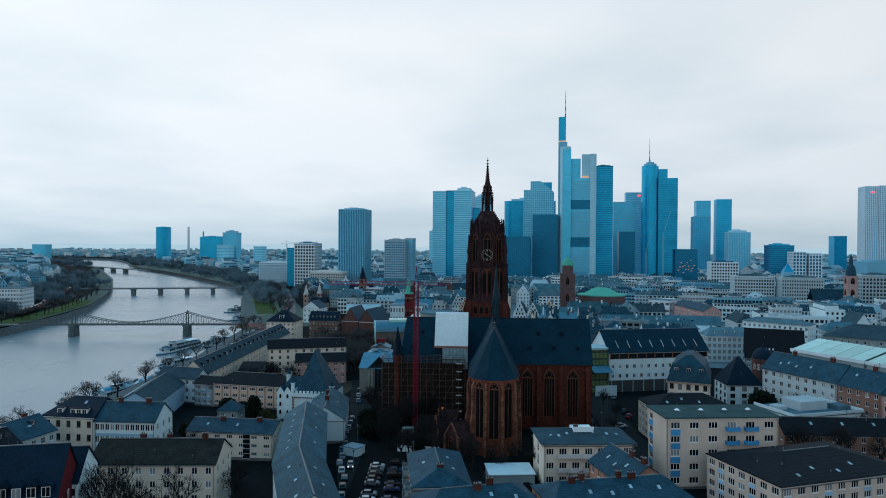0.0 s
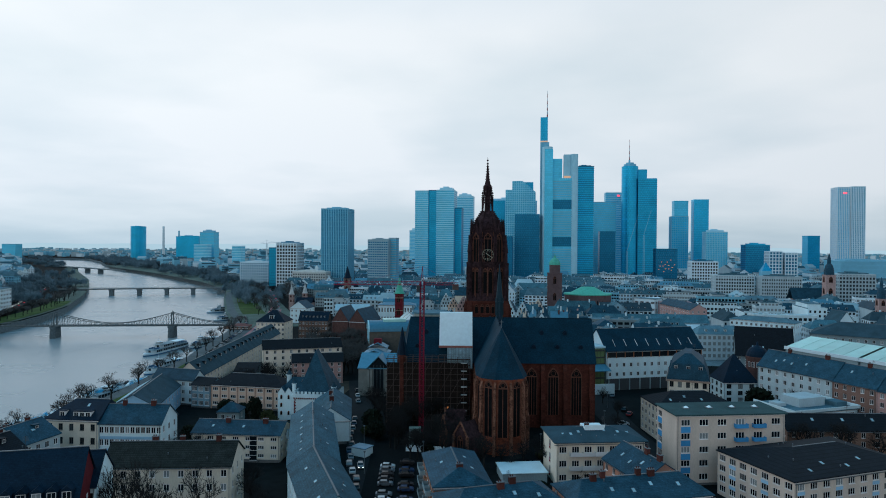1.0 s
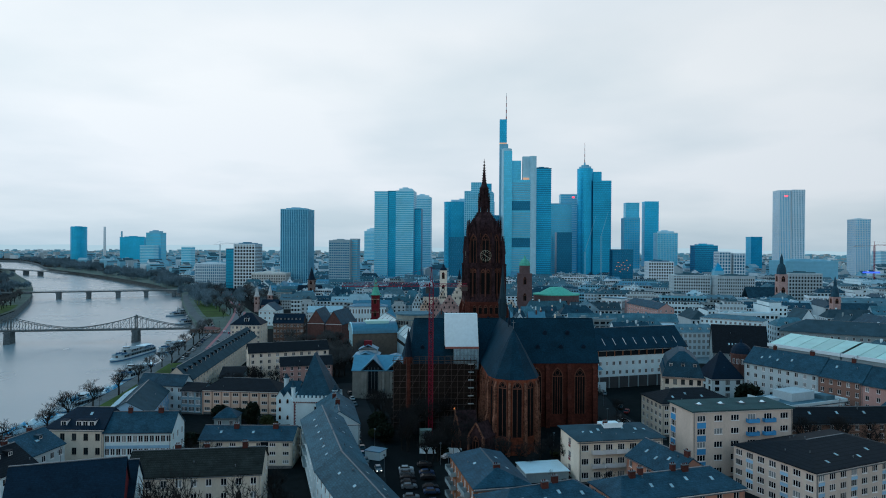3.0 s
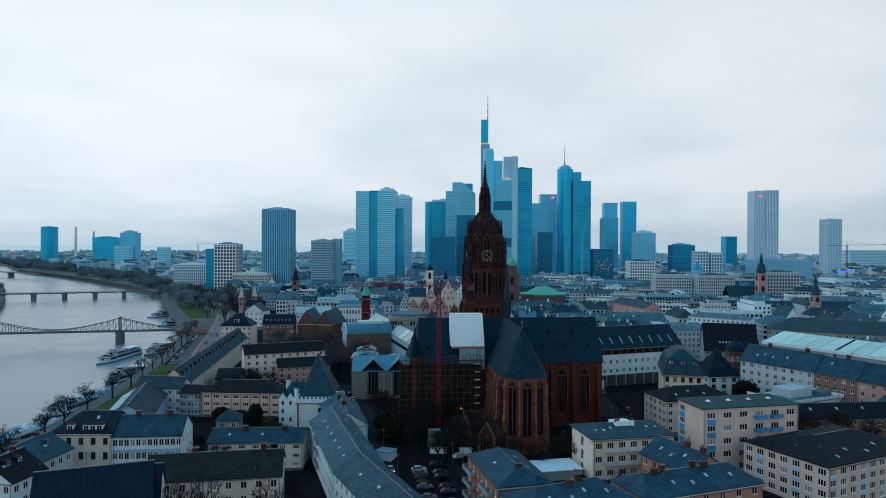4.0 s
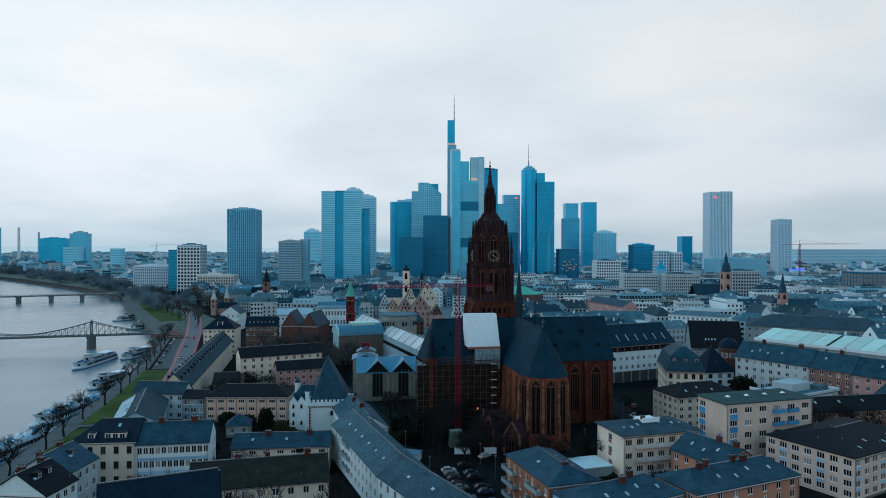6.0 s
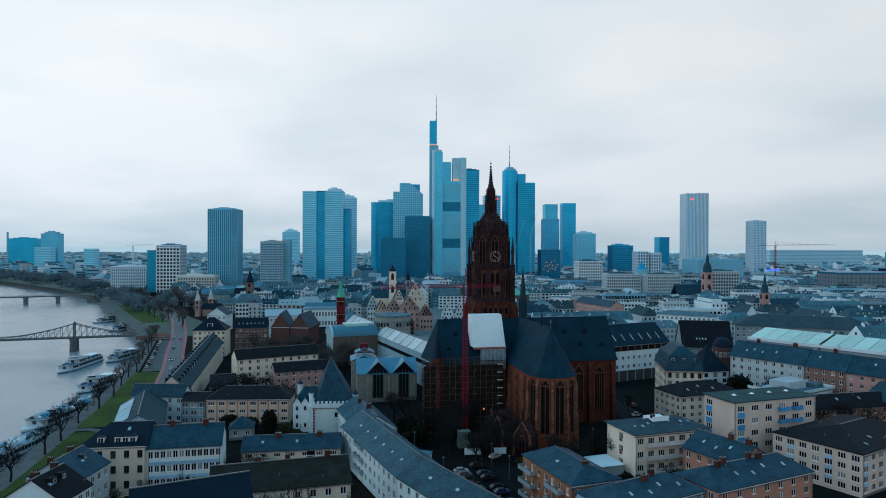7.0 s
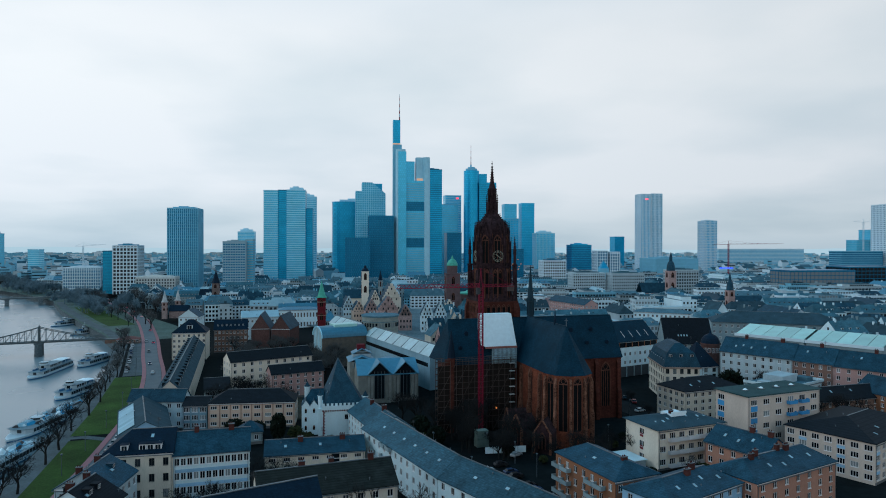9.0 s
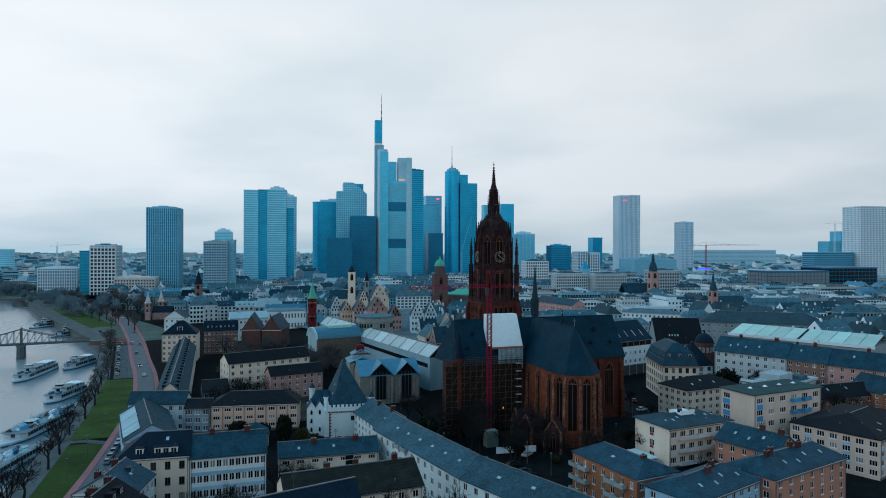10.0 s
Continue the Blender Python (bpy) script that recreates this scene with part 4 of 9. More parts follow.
house("pale blue-white house with a slate roof", (-140, 257), (-120, 254), 7.6, 2.4, 6, wall=WHITE, roof=SLATE, floors=3, cols=6)

# ---------- houses round the old town square and north of the church ----------
house("tall cream riverside house with a dark hipped roof", (-160, 406), (-141, 407), 16, 8, 15, wall=CREAM, roof=SLATE_DARK, kind="hip", floors=5, cols=7, dormers=[(0.5, 0.12)], gabled=True, dormer_size=(3.0, 2.4, 4.0), dormer_wall=WHITE)
house("dark brick row house with many small dormers", (-141, 432), (-121, 434), 12, 6.5, 12, wall=BRICK, roof=SLATE_DARK, floors=4, cols=9, dormers=[(0.12 + 0.125 * k, 0.15) for k in range(7)], dormer_size=(1.2, 1.2, 1.8))
house("steep gabled brown brick museum hall", (-119, 437), (-107.3, 437), 26, 6.0, 15.0, wall=BRICK_DARK, roof=SLATE, along="y", floors=3, cols=0, side=0)
house("steep gabled brown brick museum hall", (-106.3, 435), (-94.5, 433), 26, 6.0, 14.6, wall=BRICK_DARK, roof=SLATE, along="y", floors=3, cols=0, side=0)
house("low hall with a pale blue metal roof", (-131, 482), (-106, 487), 16, 8.5, 12.5, wall=WHITE, roof=PALE_ROOF, floors=3, cols=9)
house("white gabled pavilion with a slate roof", (-184, 527), (-169, 526), 16, 5, 10.5, wall=WHITE, roof=SLATE, along="y", floors=3, cols=4)
house("long low building with a white colonnade", (-111, 536), (-80, 540), 14, 8, 10, wall=WHITE, roof=METAL_ROOF, kind="hip", floors=2, cols=13, win=(1.3, 3.6))
house("broad school building with a long grey roof", (168, 384), (236, 350), 26, 12, 18.0, wall=GREY, roof=FELT, floors=4, cols=22, kind="hip")
house("modern house with a steep black metal roof", (121, 353), (147, 347), 20, 4, 17.5, wall=GREY, roof=TILE_BLACK, floors=3, cols=8, skylights=[(0.3, 0.15), (0.36, 0.15), (0.42, 0.15), (0.48, 0.15)])
house("pink plaster town house with a slate roof", (121, 566), (133, 511), 13, 11.5, 15.5, wall=PINK, roof=SLATE, floors=5, cols=17)
house("small white house with a steep gable towards the street", (206, 441), (217, 443), 15, 11.5, 18.8, wall=WHITE, roof=FELT, along="y", floors=4, cols=4)
house("flat-roofed white office with green glass bands", (103, 586), (119, 576), 13, 13.6, 14, wall=TW_WHITE, roof=GRAVEL_ROOF, kind="flat", floors=3, cols=4, win=(3.2, 1.9), bars=3)
house("white town house row with a low grey roof", (141, 438), (172, 416), 13, 13.4, 15.6, wall=WHITE, roof=GRAVEL_ROOF, kind="hip", floors=4, cols=13)
house("white gabled house with a steep slate roof", (-71.2, 118.0), (-67.2, 119.4), 12, 10.6, 16.0, wall=WHITE, roof=SLATE_DARK, floors=4, cols=2, side=2)
fl_ = (7.6 + 4.3 - 0.9) / 3
add_balconies(BALC_A, pose(0, 0, 0), [(23.9 * (c + 0.5) / 7, 0.9 + fl_ * r + 0.35) for r in range(0, 3) for c in (1, 2, 3, 4, 5)], FRAME_WHITE, 3.3, 1.2)
fl_ = (6.4 + 4.3 - 0.9) / 3
add_balconies(BALC_B, pose(0, 23.5, 0, 0, 0, -90), [(23.5 * (c + 0.5) / 7, 0.9 + fl_ * r + 0.3) for r in range(0, 3) for c in (0, 1, 4, 5)], GREY, 3.2, 1.4)
add_balconies(BALC_C, pose(0, 48, 0, 0, 0, -90), [(48 * (c + 0.5) / 13, 2.8 + 3.3 * r) for r in range(0, 3) for c in (4, 5)], GREY, 2.8, 1.0)

# glazed stairwell, pilasters and a roof terrace on single houses
sg_ = MB()
sg_.box(18.2, 20.4, -0.08, 0.02, 0.6, 8.4)
part("stair_glazing", sg_, WINDOW_GLASS, STAIRS)
sb_ = MB()
sb_.box(18.15, 20.45, -0.16, -0.08, 0, 0.12)
stair_bar = sb_.mesh("glazing_bar", [FRAME_WHITE])
for k in range(6):
    placed("glazing_bar", stair_bar, STAIRS, pose(0, 0, 0.6 + 1.5 * k))
pl_ = MB()
pl_.box(-0.2, 0.2, -0.22, -0.02, 0, 9.3)
pilaster = pl_.mesh("pilaster", [mat("dull_orange_pilaster", (0.38, 0.25, 0.20), 0.9)])
for k in range(9):
    placed("pilaster", pilaster, PEACH_HOUSE, pose(0.3 + k * (31.0 - 0.6) / 8, 0, 0))
tr_ = MB()
tr_.box(9.2, 14.6, 5.2, 10.0, 13.0, 14.3)
tr_.box(9.1, 14.7, 5.1, 5.3, 14.3, 15.0)
part("roof_terrace", tr_, SHEET_WHITE, BALC_A, "white roof terrace box")

for k, (y_, z_) in enumerate(((5.2, 11.2), (8.0, 11.2), (6.6, 14.6), (5.2, 7.6), (8.4, 7.6))):
    placed("window", window_mesh(1.2, 1.9, FRAME_WHITE, 1, False), RED_HOUSE, pose(math.hypot(17.5, 7.2) + 0.03, y_, z_ + 0.6, 0, 0, 90) @ pose(0, -0.2, 0))
bb_ = MB()
bb_.box(0.4, 17.7, -0.05, 0.0, 0, 0.85)
band_ = bb_.mesh("blue_band", [BLUE_WALL])
for k in range(3):
    placed("blue_band", band_, BANDED, pose(0, 0, 3.6 + 3.55 * k))
house("glazed grey stair wing with a blackish roof", (-119.6, 251.6), (-111.0, 250.9), 10, 1.2, 3.4, wall=BLUE_GREY, roof=TILE_BLACK, floors=3, cols=3, win=(2.2, 2.0), bars=3, side=2)
house("small slate-roofed garden house", (-97.0, 229.5), (-89.0, 230.5), 7, -3.6, -0.6, wall=GREY, roof=SLATE, kind="hip", floors=1, cols=2, side=1)
house("low dark-roofed court building", (-119.0, 288), (-109.0, 290), 20, -1.0, 2.0, wall=GREY, roof=TILE_BLACK, floors=2, cols=4, side=6)

# low brick pavilion with a terrace at the head of the footbridge
house("low red-roofed pavilion at the head of the footbridge", (-213, 478), (-199, 480), 9, QUAY_Z + 3.0, QUAY_Z + 4.6, wall=BRICK, roof=mat("dull_red_roofing", (0.16, 0.072, 0.066), 0.85, vary=0.35, scale=0.3), kind="hip", floors=1, cols=5, side=3, win=(1.6, 1.6), base=QUAY_Z, name="pavilion", category="pavilion")
# domed rooflights on the flat roof of the tower block
dm_ = MB()
dm_.box(-0.8, 0.8, -0.8, 0.8, 0, 0.35, 1)
dm_.cyl(0, 0, 0.35, 0.75, 0.7, 0.25, 10, k=0)
dome_ = dm_.mesh("rooflight", [SHEET_WHITE, ZINC])
for k in range(4):
    placed("rooflight", dome_, bpy.data.objects["apartment_block"], pose(5.5 + 6.6 * k, 6.2, 19.2))

# pale sheet covering on the river slope of the low house, and a small hut behind the long row
H_, R_, L_ = 8.5, 12.9, math.hypot(15, 4.5)
for k in range(12):
    ps_ = MB()
    y0_, y1_ = 3 + 2.6 * k, 5.52 + 2.6 * k
    ps_.shell([[(0.0, y1_, H_ + 0.45), (0.0, y0_, H_ + 0.45), (L_ * 0.3, y0_, H_ + (R_ - H_) * 0.6 + 0.45), (L_ * 0.3, y1_, H_ + (R_ - H_) * 0.6 + 0.45)]], 0.1)
    part("roof_sheet", ps_, PALE_ROOF, LOW)
hut_ = thing("garden_hut", "small white hut with a pale blue roof", "hut", -35.2, 193.5, ground_z(-33) - 0.1, -20)
m_ = MB()
m_.box(0, 5.0, 0, 4.2, 0, 2.8)
part("wall", m_, WHITE, hut_)
m_ = MB()
m_.box(-0.25, 5.25, -0.25, 4.45, 2.8, 3.0)
part("roof", m_, METAL_ROOF, hut_)
# red panels under the side windows of the cream house
rp_ = MB()
rp_.box(-0.75, 0.75, -0.06, 0, 0, 1.1)
red_panel = rp_.mesh("red_panel", [mat("dull_red_panel", (0.20, 0.035, 0.04), 0.7)])
for k in range(3):
    placed("red_panel", red_panel, BALC_A, pose(0, 14.5, 0, 0, 0, -90) @ pose(7.25, 0, 0.95 + 3.67 * k))


# ---------- cathedral ----------
def church_frame(name, label, category):
    return thing(name, label, category, 0, 270, G, 6.8)


def lancet_points(w, h, n=6):
    """Outline of a pointed window from its left foot round to its right foot."""
    s = h - w * 0.9
    pts = [(-w / 2, 0), (-w / 2, s)]
    for j in range(1, n + 1):
        a = j / n * math.acos(0.5 / 1.0)
        pts.append((-w / 2 + w * (1 - math.cos(a)), s + w * math.sin(a)))
    right = [(-x, z) for x, z in pts[::-1][1:]]
    return pts + right


LANCETS = {}
STONE_TRACE = mat("window_tracery_stone", (0.13, 0.055, 0.038), 0.9, vary=0.4)


def lancet_mesh(w, h, bars=2):
    """A gothic window: leaded glass, a stone surround standing proud, mullions and a small tracery ring."""
    key = (w, h, bars)
    if key not in LANCETS:
        mb = MB()
        o = lancet_points(w, h)
        mb.face([(x, -0.02, z) for x, z in o], 0)
        i = lancet_points(w * 1.16, h * 1.04)
        for a, b, c, d in zip(o, o[1:], i, i[1:]):
            mb.face([(c[0], -0.28, c[1]), (a[0], -0.28, a[1]), (b[0], -0.28, b[1]), (d[0], -0.28, d[1])], 1)
            mb.face([(a[0], -0.28, a[1]), (a[0], -0.02, a[1]), (b[0], -0.02, b[1]), (b[0], -0.28, b[1])], 1)
            mb.face([(c[0], 0, c[1]), (c[0], -0.28, c[1]), (d[0], -0.28, d[1]), (d[0], 0, d[1])], 1)
        for j in range(bars):
            x = -w / 2 + w * (j + 1) / (bars + 1)
            mb.box(x - 0.09, x + 0.09, -0.2, -0.03, 0, h - w * 0.75, 1)
        mb.box(-w / 2, w / 2, -0.18, -0.03, h - w * 0.85, h - w * 0.75, 1)
        for j in range(8):
            a, b = 2 * math.pi * j / 8, 2 * math.pi * (j + 1) / 8
            r, z = w * 0.25, h - w * 0.45
            mb.beam((r * math.cos(a), -0.1, z + r * math.sin(a)), (r * math.cos(b), -0.1, z + r * math.sin(b)), 0.14, 1)
        LANCETS[key] = mb.mesh("gothic_window", [GOTHIC_GLASS, STONE_TRACE])
    return LANCETS[key]


BUTTS = {}


def buttress_mesh(w, d, h, mat_, pin=3.0):
    """A stepped buttress with a pinnacle, its back on y=0, standing out to -y."""
    key = (w, d, h, mat_.name, pin)
    if key not in BUTTS:
        mb = MB()
        mb.box(-w / 2, w / 2, -d, 0.1, 0, h * 0.45)
        mb.solid([(-w / 2, -d, h * 0.45), (w / 2, -d, h * 0.45), (w / 2, 0.1, h * 0.45), (-w / 2, 0.1, h * 0.45), (-w / 2, -d * 0.65, h * 0.52), (w / 2, -d * 0.65, h * 0.52), (w / 2, 0.1, h * 0.52), (-w / 2, 0.1, h * 0.52)],
                 [(0, 1, 5, 4), (1, 2, 6, 5), (3, 0, 4, 7)])
        mb.box(-w / 2, w / 2, -d * 0.65, 0.1, h * 0.52, h * 0.9)
        mb.solid([(-w / 2, -d * 0.65, h * 0.9), (w / 2, -d * 0.65, h * 0.9), (w / 2, 0.1, h * 0.9), (-w / 2, 0.1, h * 0.9), (-w / 2, 0.05, h), (w / 2, 0.05, h), (w / 2, 0.1, h), (-w / 2, 0.1, h)],
                 [(0, 1, 5, 4), (1, 2, 6, 5), (3, 0, 4, 7), (4, 5, 6, 7)])
        if pin:
            mb.box(-w * 0.4, w * 0.4, -d * 0.6, -d * 0.6 + w * 0.8, h * 0.9, h * 0.9 + pin * 0.45)
            mb.cyl(0, -d * 0.6 + w * 0.4, h * 0.9 + pin * 0.45, h * 0.9 + pin, w * 0.5, 0.03, 4, turn=math.pi / 4)
        BUTTS[key] = mb.mesh("buttress", [mat_])
    return BUTTS[key]


def wall_ring(pts):
    """Pairs of plan points with the pose that stands on each side of a ring and faces outwards."""
    out = []
    n = len(pts)
    for j in range(n):
        a, b = Vector((*pts[j], 0)), Vector((*pts[(j + 1) % n], 0))
        mid = (a + b) / 2
        out.append((a, b, pose(mid.x, mid.y, 0, 0, 0, math.degrees(math.atan2(b.y - a.y, b.x - a.x)))))
    return out


# brighter copy of SANDSTONE: the light on the choir is painted into the stone
SANDSTONE_LIT = mat("lit_red_sandstone", (0.185, 0.054, 0.030), 0.92, vary=0.5, scale=0.3, fine=1.6, bump=0.3, tile=(0.9, 0.45, 0.03, 0.7), rnd=0.08)
STONE_BUTT = mat("buttress_stone", (0.150, 0.070, 0.047), 0.92, vary=0.8, scale=0.5, fine=2.0, bump=0.3, rnd=0.12)


def cathedral():
    ob = church_frame("cathedral", "gothic red sandstone cathedral, dark slate roofs, tall sooty spire tower", "cathedral")
    E, R = 23.0, 37.2
    # transept, across the axis
    x0, x1, ya, yb = -30.2, 36.0, -42.0, -25.0
    xr = x0 + 1.2
    wm = MB()
    wm.box(x0, x1, ya, yb, 0, E)
    ym = (ya + yb) / 2
    wm.face([(x1, ya, E), (x1, yb, E), (x1, ym, R)])
    wm.box(x0 - 0.15, x1 + 0.15, ya - 0.3, ya, E - 0.9, E - 0.2)
    wm.box(x1, x1 + 0.3, ya, yb, E - 0.9, E - 0.2)
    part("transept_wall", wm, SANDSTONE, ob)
    rm = MB()
    rm.solid([(x0 - 0.3, ya - 0.7, E - 0.6), (x1 + 0.3, ya - 0.7, E - 0.6), (x1 + 0.3, ym, R), (xr, ym, R), (x0 - 3.3, yb + 0.7, E - 0.6), (x1 + 0.3, yb + 0.7, E - 0.6)], [(0, 1, 2, 3), (5, 4, 3, 2), (4, 0, 3)])
    rm.box(xr, x1, ym - 0.15, ym + 0.15, R - 0.05, R + 0.22)
    part("transept_roof", rm, CATH_ROOF, ob)
    # stair turret at the outer corner of the transept
    tm = MB()
    tm.cyl(-31.0, -45.2, 0, 25.2, 1.25, n=8, turn=math.pi / 8)
    tm.cyl(-31.0, -45.2, 24.7, 25.5, 1.45, n=8, turn=math.pi / 8)
    part("stair_turret", tm, SANDSTONE, ob)
    # darker slate gives the cone the contrast of a shaded side
    tm = MB()
    tm.cyl(-31.0, -45.2, 25.5, 35.0, 1.5, 0.05, 8, turn=math.pi / 8)
    part("turret_roof", tm, SLATE_DARK, ob)
    # choir with a five-sided apse
    cx, hw = 1.9, 7.5
    ring = [(cx - hw, ya)] + [(cx + hw * math.cos(radians(a)), -66.4 + hw * math.sin(radians(a))) for a in (180, 216, 252, 288, 324, 360)] + [(cx + hw, ya)]
    last = len(ring) - 1
    cm = MB()
    cm.prism(ring, 0, E + 0.3)
    big = [(cx + (p[0] - cx) * 1.03, p[1] - 0.25) for p in ring]
    cm.prism(big, E - 0.8, E + 0.1)
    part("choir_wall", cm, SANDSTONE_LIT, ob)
    apex, back = Vector((cx, -65.6, R + 0.4)), Vector((cx, ym, R + 0.4))
    eav = [Vector((cx + (p[0] - cx) * 1.07, p[1] - 0.4, E)) for p in ring]
    eav[0].y = eav[last].y = ym
    rm = MB()
    rm.face([eav[0], eav[1], apex, back])
    for j in range(1, last - 1):
        rm.face([eav[j], eav[j + 1], apex])
    rm.face([eav[last - 1], eav[last], back, apex])
    rm.beam(back, apex, 0.3)
    part("choir_roof", rm, CATH_ROOF, ob)
    tm = MB()
    tm.cyl(1.9, -57.2, 35.5, 38.6, 0.42, 0.36, 8)
    tm.cyl(1.9, -57.2, 38.6, 39.0, 0.62, 0.5, 8)
    tm.cyl(1.9, -57.2, 39.0, 42.8, 0.42, 0.04, 8)
    part("choir_turret", tm, SLATE_DARK, ob, "small dark ridge turret")
    fin = MB()
    fin.beam(apex, apex + Vector((0, 0, 2.6)), 0.16)
    fin.beam(apex + Vector((-0.6, 0, 1.9)), apex + Vector((0.6, 0, 1.9)), 0.14)
    part("roof_cross", fin, ZINC, ob, "small grey metal cross")
    # windows and buttresses of the choir
    for a, b, m in wall_ring(ring)[0:last]:
        length = (b - a).length
        n = 3 if length > 15 else 1
        for j in range(n):
            placed("gothic_window", lancet_mesh(2.75, 17.0, 1), ob, m @ pose(-length / 2 + length * (j + 0.5) / n, 0, 5.5))
    for p, q in zip(ring[1:last], (198, 216, 252, 288, 324, 342)):
        placed("buttress", buttress_mesh(0.75, 1.25, E - 0.3, STONE_BUTT, 0), ob, pose(p[0], p[1], 0, 0, 0, q + 90))
    for j in range(3):
        placed("buttress", buttress_mesh(0.75, 1.25, E - 0.3, STONE_BUTT, 0), ob, pose(cx - hw, ya - 4 - 8 * j, 0, 0, 0, -90))
        placed("buttress", buttress_mesh(0.75, 1.25, E - 0.3, STONE_BUTT, 0), ob, pose(cx + hw, ya - 4 - 8 * j, 0, 0, 0, 90))
    # transept front: tall windows between buttresses
    for x in (14.0, 21.5, 29.5):
        placed("gothic_window", lancet_mesh(3.4, 16.0, 3), ob, pose(x, ya, 4.5))
    for x in (10.3, 17.8, 25.5, 34.5):
        placed("buttress", buttress_mesh(1.4, 2.0, E - 0.6, SANDSTONE, 0), ob, pose(x, ya, 0))
    for x in (-24, -17, -11):
        placed("gothic_window", lancet_mesh(3.0, 14.0, 2), ob, pose(x, ya, 5.0))
    placed("gothic_window", lancet_mesh(5.0, 19.0, 4), ob, pose(x1, ym, 4.5, 0, 0, 90))
    # small hooded vents on the roofs
    vm = MB()
    vm.box(-0.35, 0.35, -0.2, 0.9, 0, 0.7)
    vm.solid([(-0.5, -0.35, 0.65), (0.5, -0.35, 0.65), (0, -0.35, 1.2), (-0.5, 1, 0.65), (0.5, 1, 0.65), (0, 1, 1.2)], [(0, 1, 2), (0, 2, 5, 3), (1, 4, 5, 2)])
    vent = vm.mesh("roof_vent", [SLATE_DARK])
    for row, z in ((0.3, 0), (0.62, 0)):
        for k in range(8):
            x = -26 + k * 8.2 + (3 if row > 0.5 else 0)
            if -9 < x < 11 or x > 34:
                continue
            placed("roof_vent", vent, ob, pose(x, ya + (ym - ya) * row, E - 0.6 + (R - E + 0.6) * row) @ Matrix.Diagonal((1.7, 1.5, 1.5, 1)))
    # ridge turret over the crossing
    tm = MB()
    tm.cyl(cx + 1.2, ym, R - 2, R + 5.5, 1.25, n=8)
    for j in range(8):
        a = 2 * math.pi * j / 8
        tm.cyl(cx + 1.2 + 1.35 * math.cos(a), ym + 1.35 * math.sin(a), R + 1, R + 7.2, 0.16, n=4)
    tm.cyl(cx + 1.2, ym, R + 5.5, R + 6.0, 1.6, n=8)
    tm.cyl(cx + 1.2, ym, R + 6.0, R + 19.5, 1.35, 0.06, 8)
    part("ridge_turret", tm, mat("lead_spirelet", (0.012, 0.035, 0.05), 0.6, 0.2), ob, "slender grey lead spirelet")
    # stair turret at the south transept with a steep cone
    sm = MB()
    sm.cyl(-31.0, ya - 1.6, 0, E + 2.0, 1.75, n=8)
    part("stair_turret", sm, SANDSTONE, ob)
    sm = MB()
    sm.cyl(-31.0, ya - 1.6, E + 2.0, E + 12.0, 2.05, 0.05, 8)
    part("turret_roof", sm, CATH_ROOF, ob)
    # low chapels round the apse foot
    for x, y, r in ((-13, -58, 90), (-13.5, -66, 70), (-9, -73, 40)):
        hm = MB()
        hm.box(-2.6, 2.6, -2.4, 4, 0, 6, 0)
        hm.solid([(-2.8, -2.7, 5.9), (2.8, -2.7, 5.9), (0, -2.7, 10.2), (-2.8, 4, 5.9), (2.8, 4, 5.9), (0, 4, 10.2)], [(0, 1, 2), (0, 2, 5, 3), (1, 4, 5, 2)])
        for sx in (-1, 1):
            hm.beam((sx * 2.95, -2.75, 5.9), (0, -2.75, 10.5), 0.4, 1)
            hm.box(sx * 2.6 - 0.35, sx * 2.6 + 0.35, -3.1, -2.4, 0, 6.4, 1)
        c = part("chapel", hm, [SANDSTONE_DARK, STONE_BUTT], ob)
        c.matrix_basis = pose(x, y, 0, 0, 0, -r)
        placed("gothic_window", lancet_mesh(1.8, 5.0, 1), c, pose(0, -2.72, 1.5))
    # nave between transept and tower
    nm = MB()
    nm.box(-10, 12, yb, -8, 0, E)
    part("nave_wall", nm, SANDSTONE, ob)
    nm = MB()
    nm.solid([(-11, yb, E - 0.5), (13, yb, E - 0.5), (1, yb, R - 2), (-11, -8, E - 0.5), (13, -8, E - 0.5), (1, -8, R - 2)], [(0, 2, 5, 3), (1, 4, 5, 2)])
    part("nave_roof", nm, CATH_ROOF, ob)
    church_tower(ob)
    return ob


def spike(mb, x, y, z0, z1, r, n=4):
    """A crocketed pinnacle: a thin pyramid with small leaf knobs up its edges and a finial."""
    mb.cyl(x, y, z0, z1, r, 0.05, n, turn=math.pi / 4)
    for k in range(1, 5):
        f = k / 5
        q = r * (1 - f) * 0.72 + 0.1
        z = z0 + (z1 - z0) * f
        for sx, sy in ((q, q), (-q, q), (q, -q), (-q, -q)):
            mb.box(x + sx - 0.1, x + sx + 0.1, y + sy - 0.1, y + sy + 0.1, z, z + 0.22)
    mb.cyl(x, y, z1 - 0.5, z1 - 0.2, 0.2, 0.12, 6)


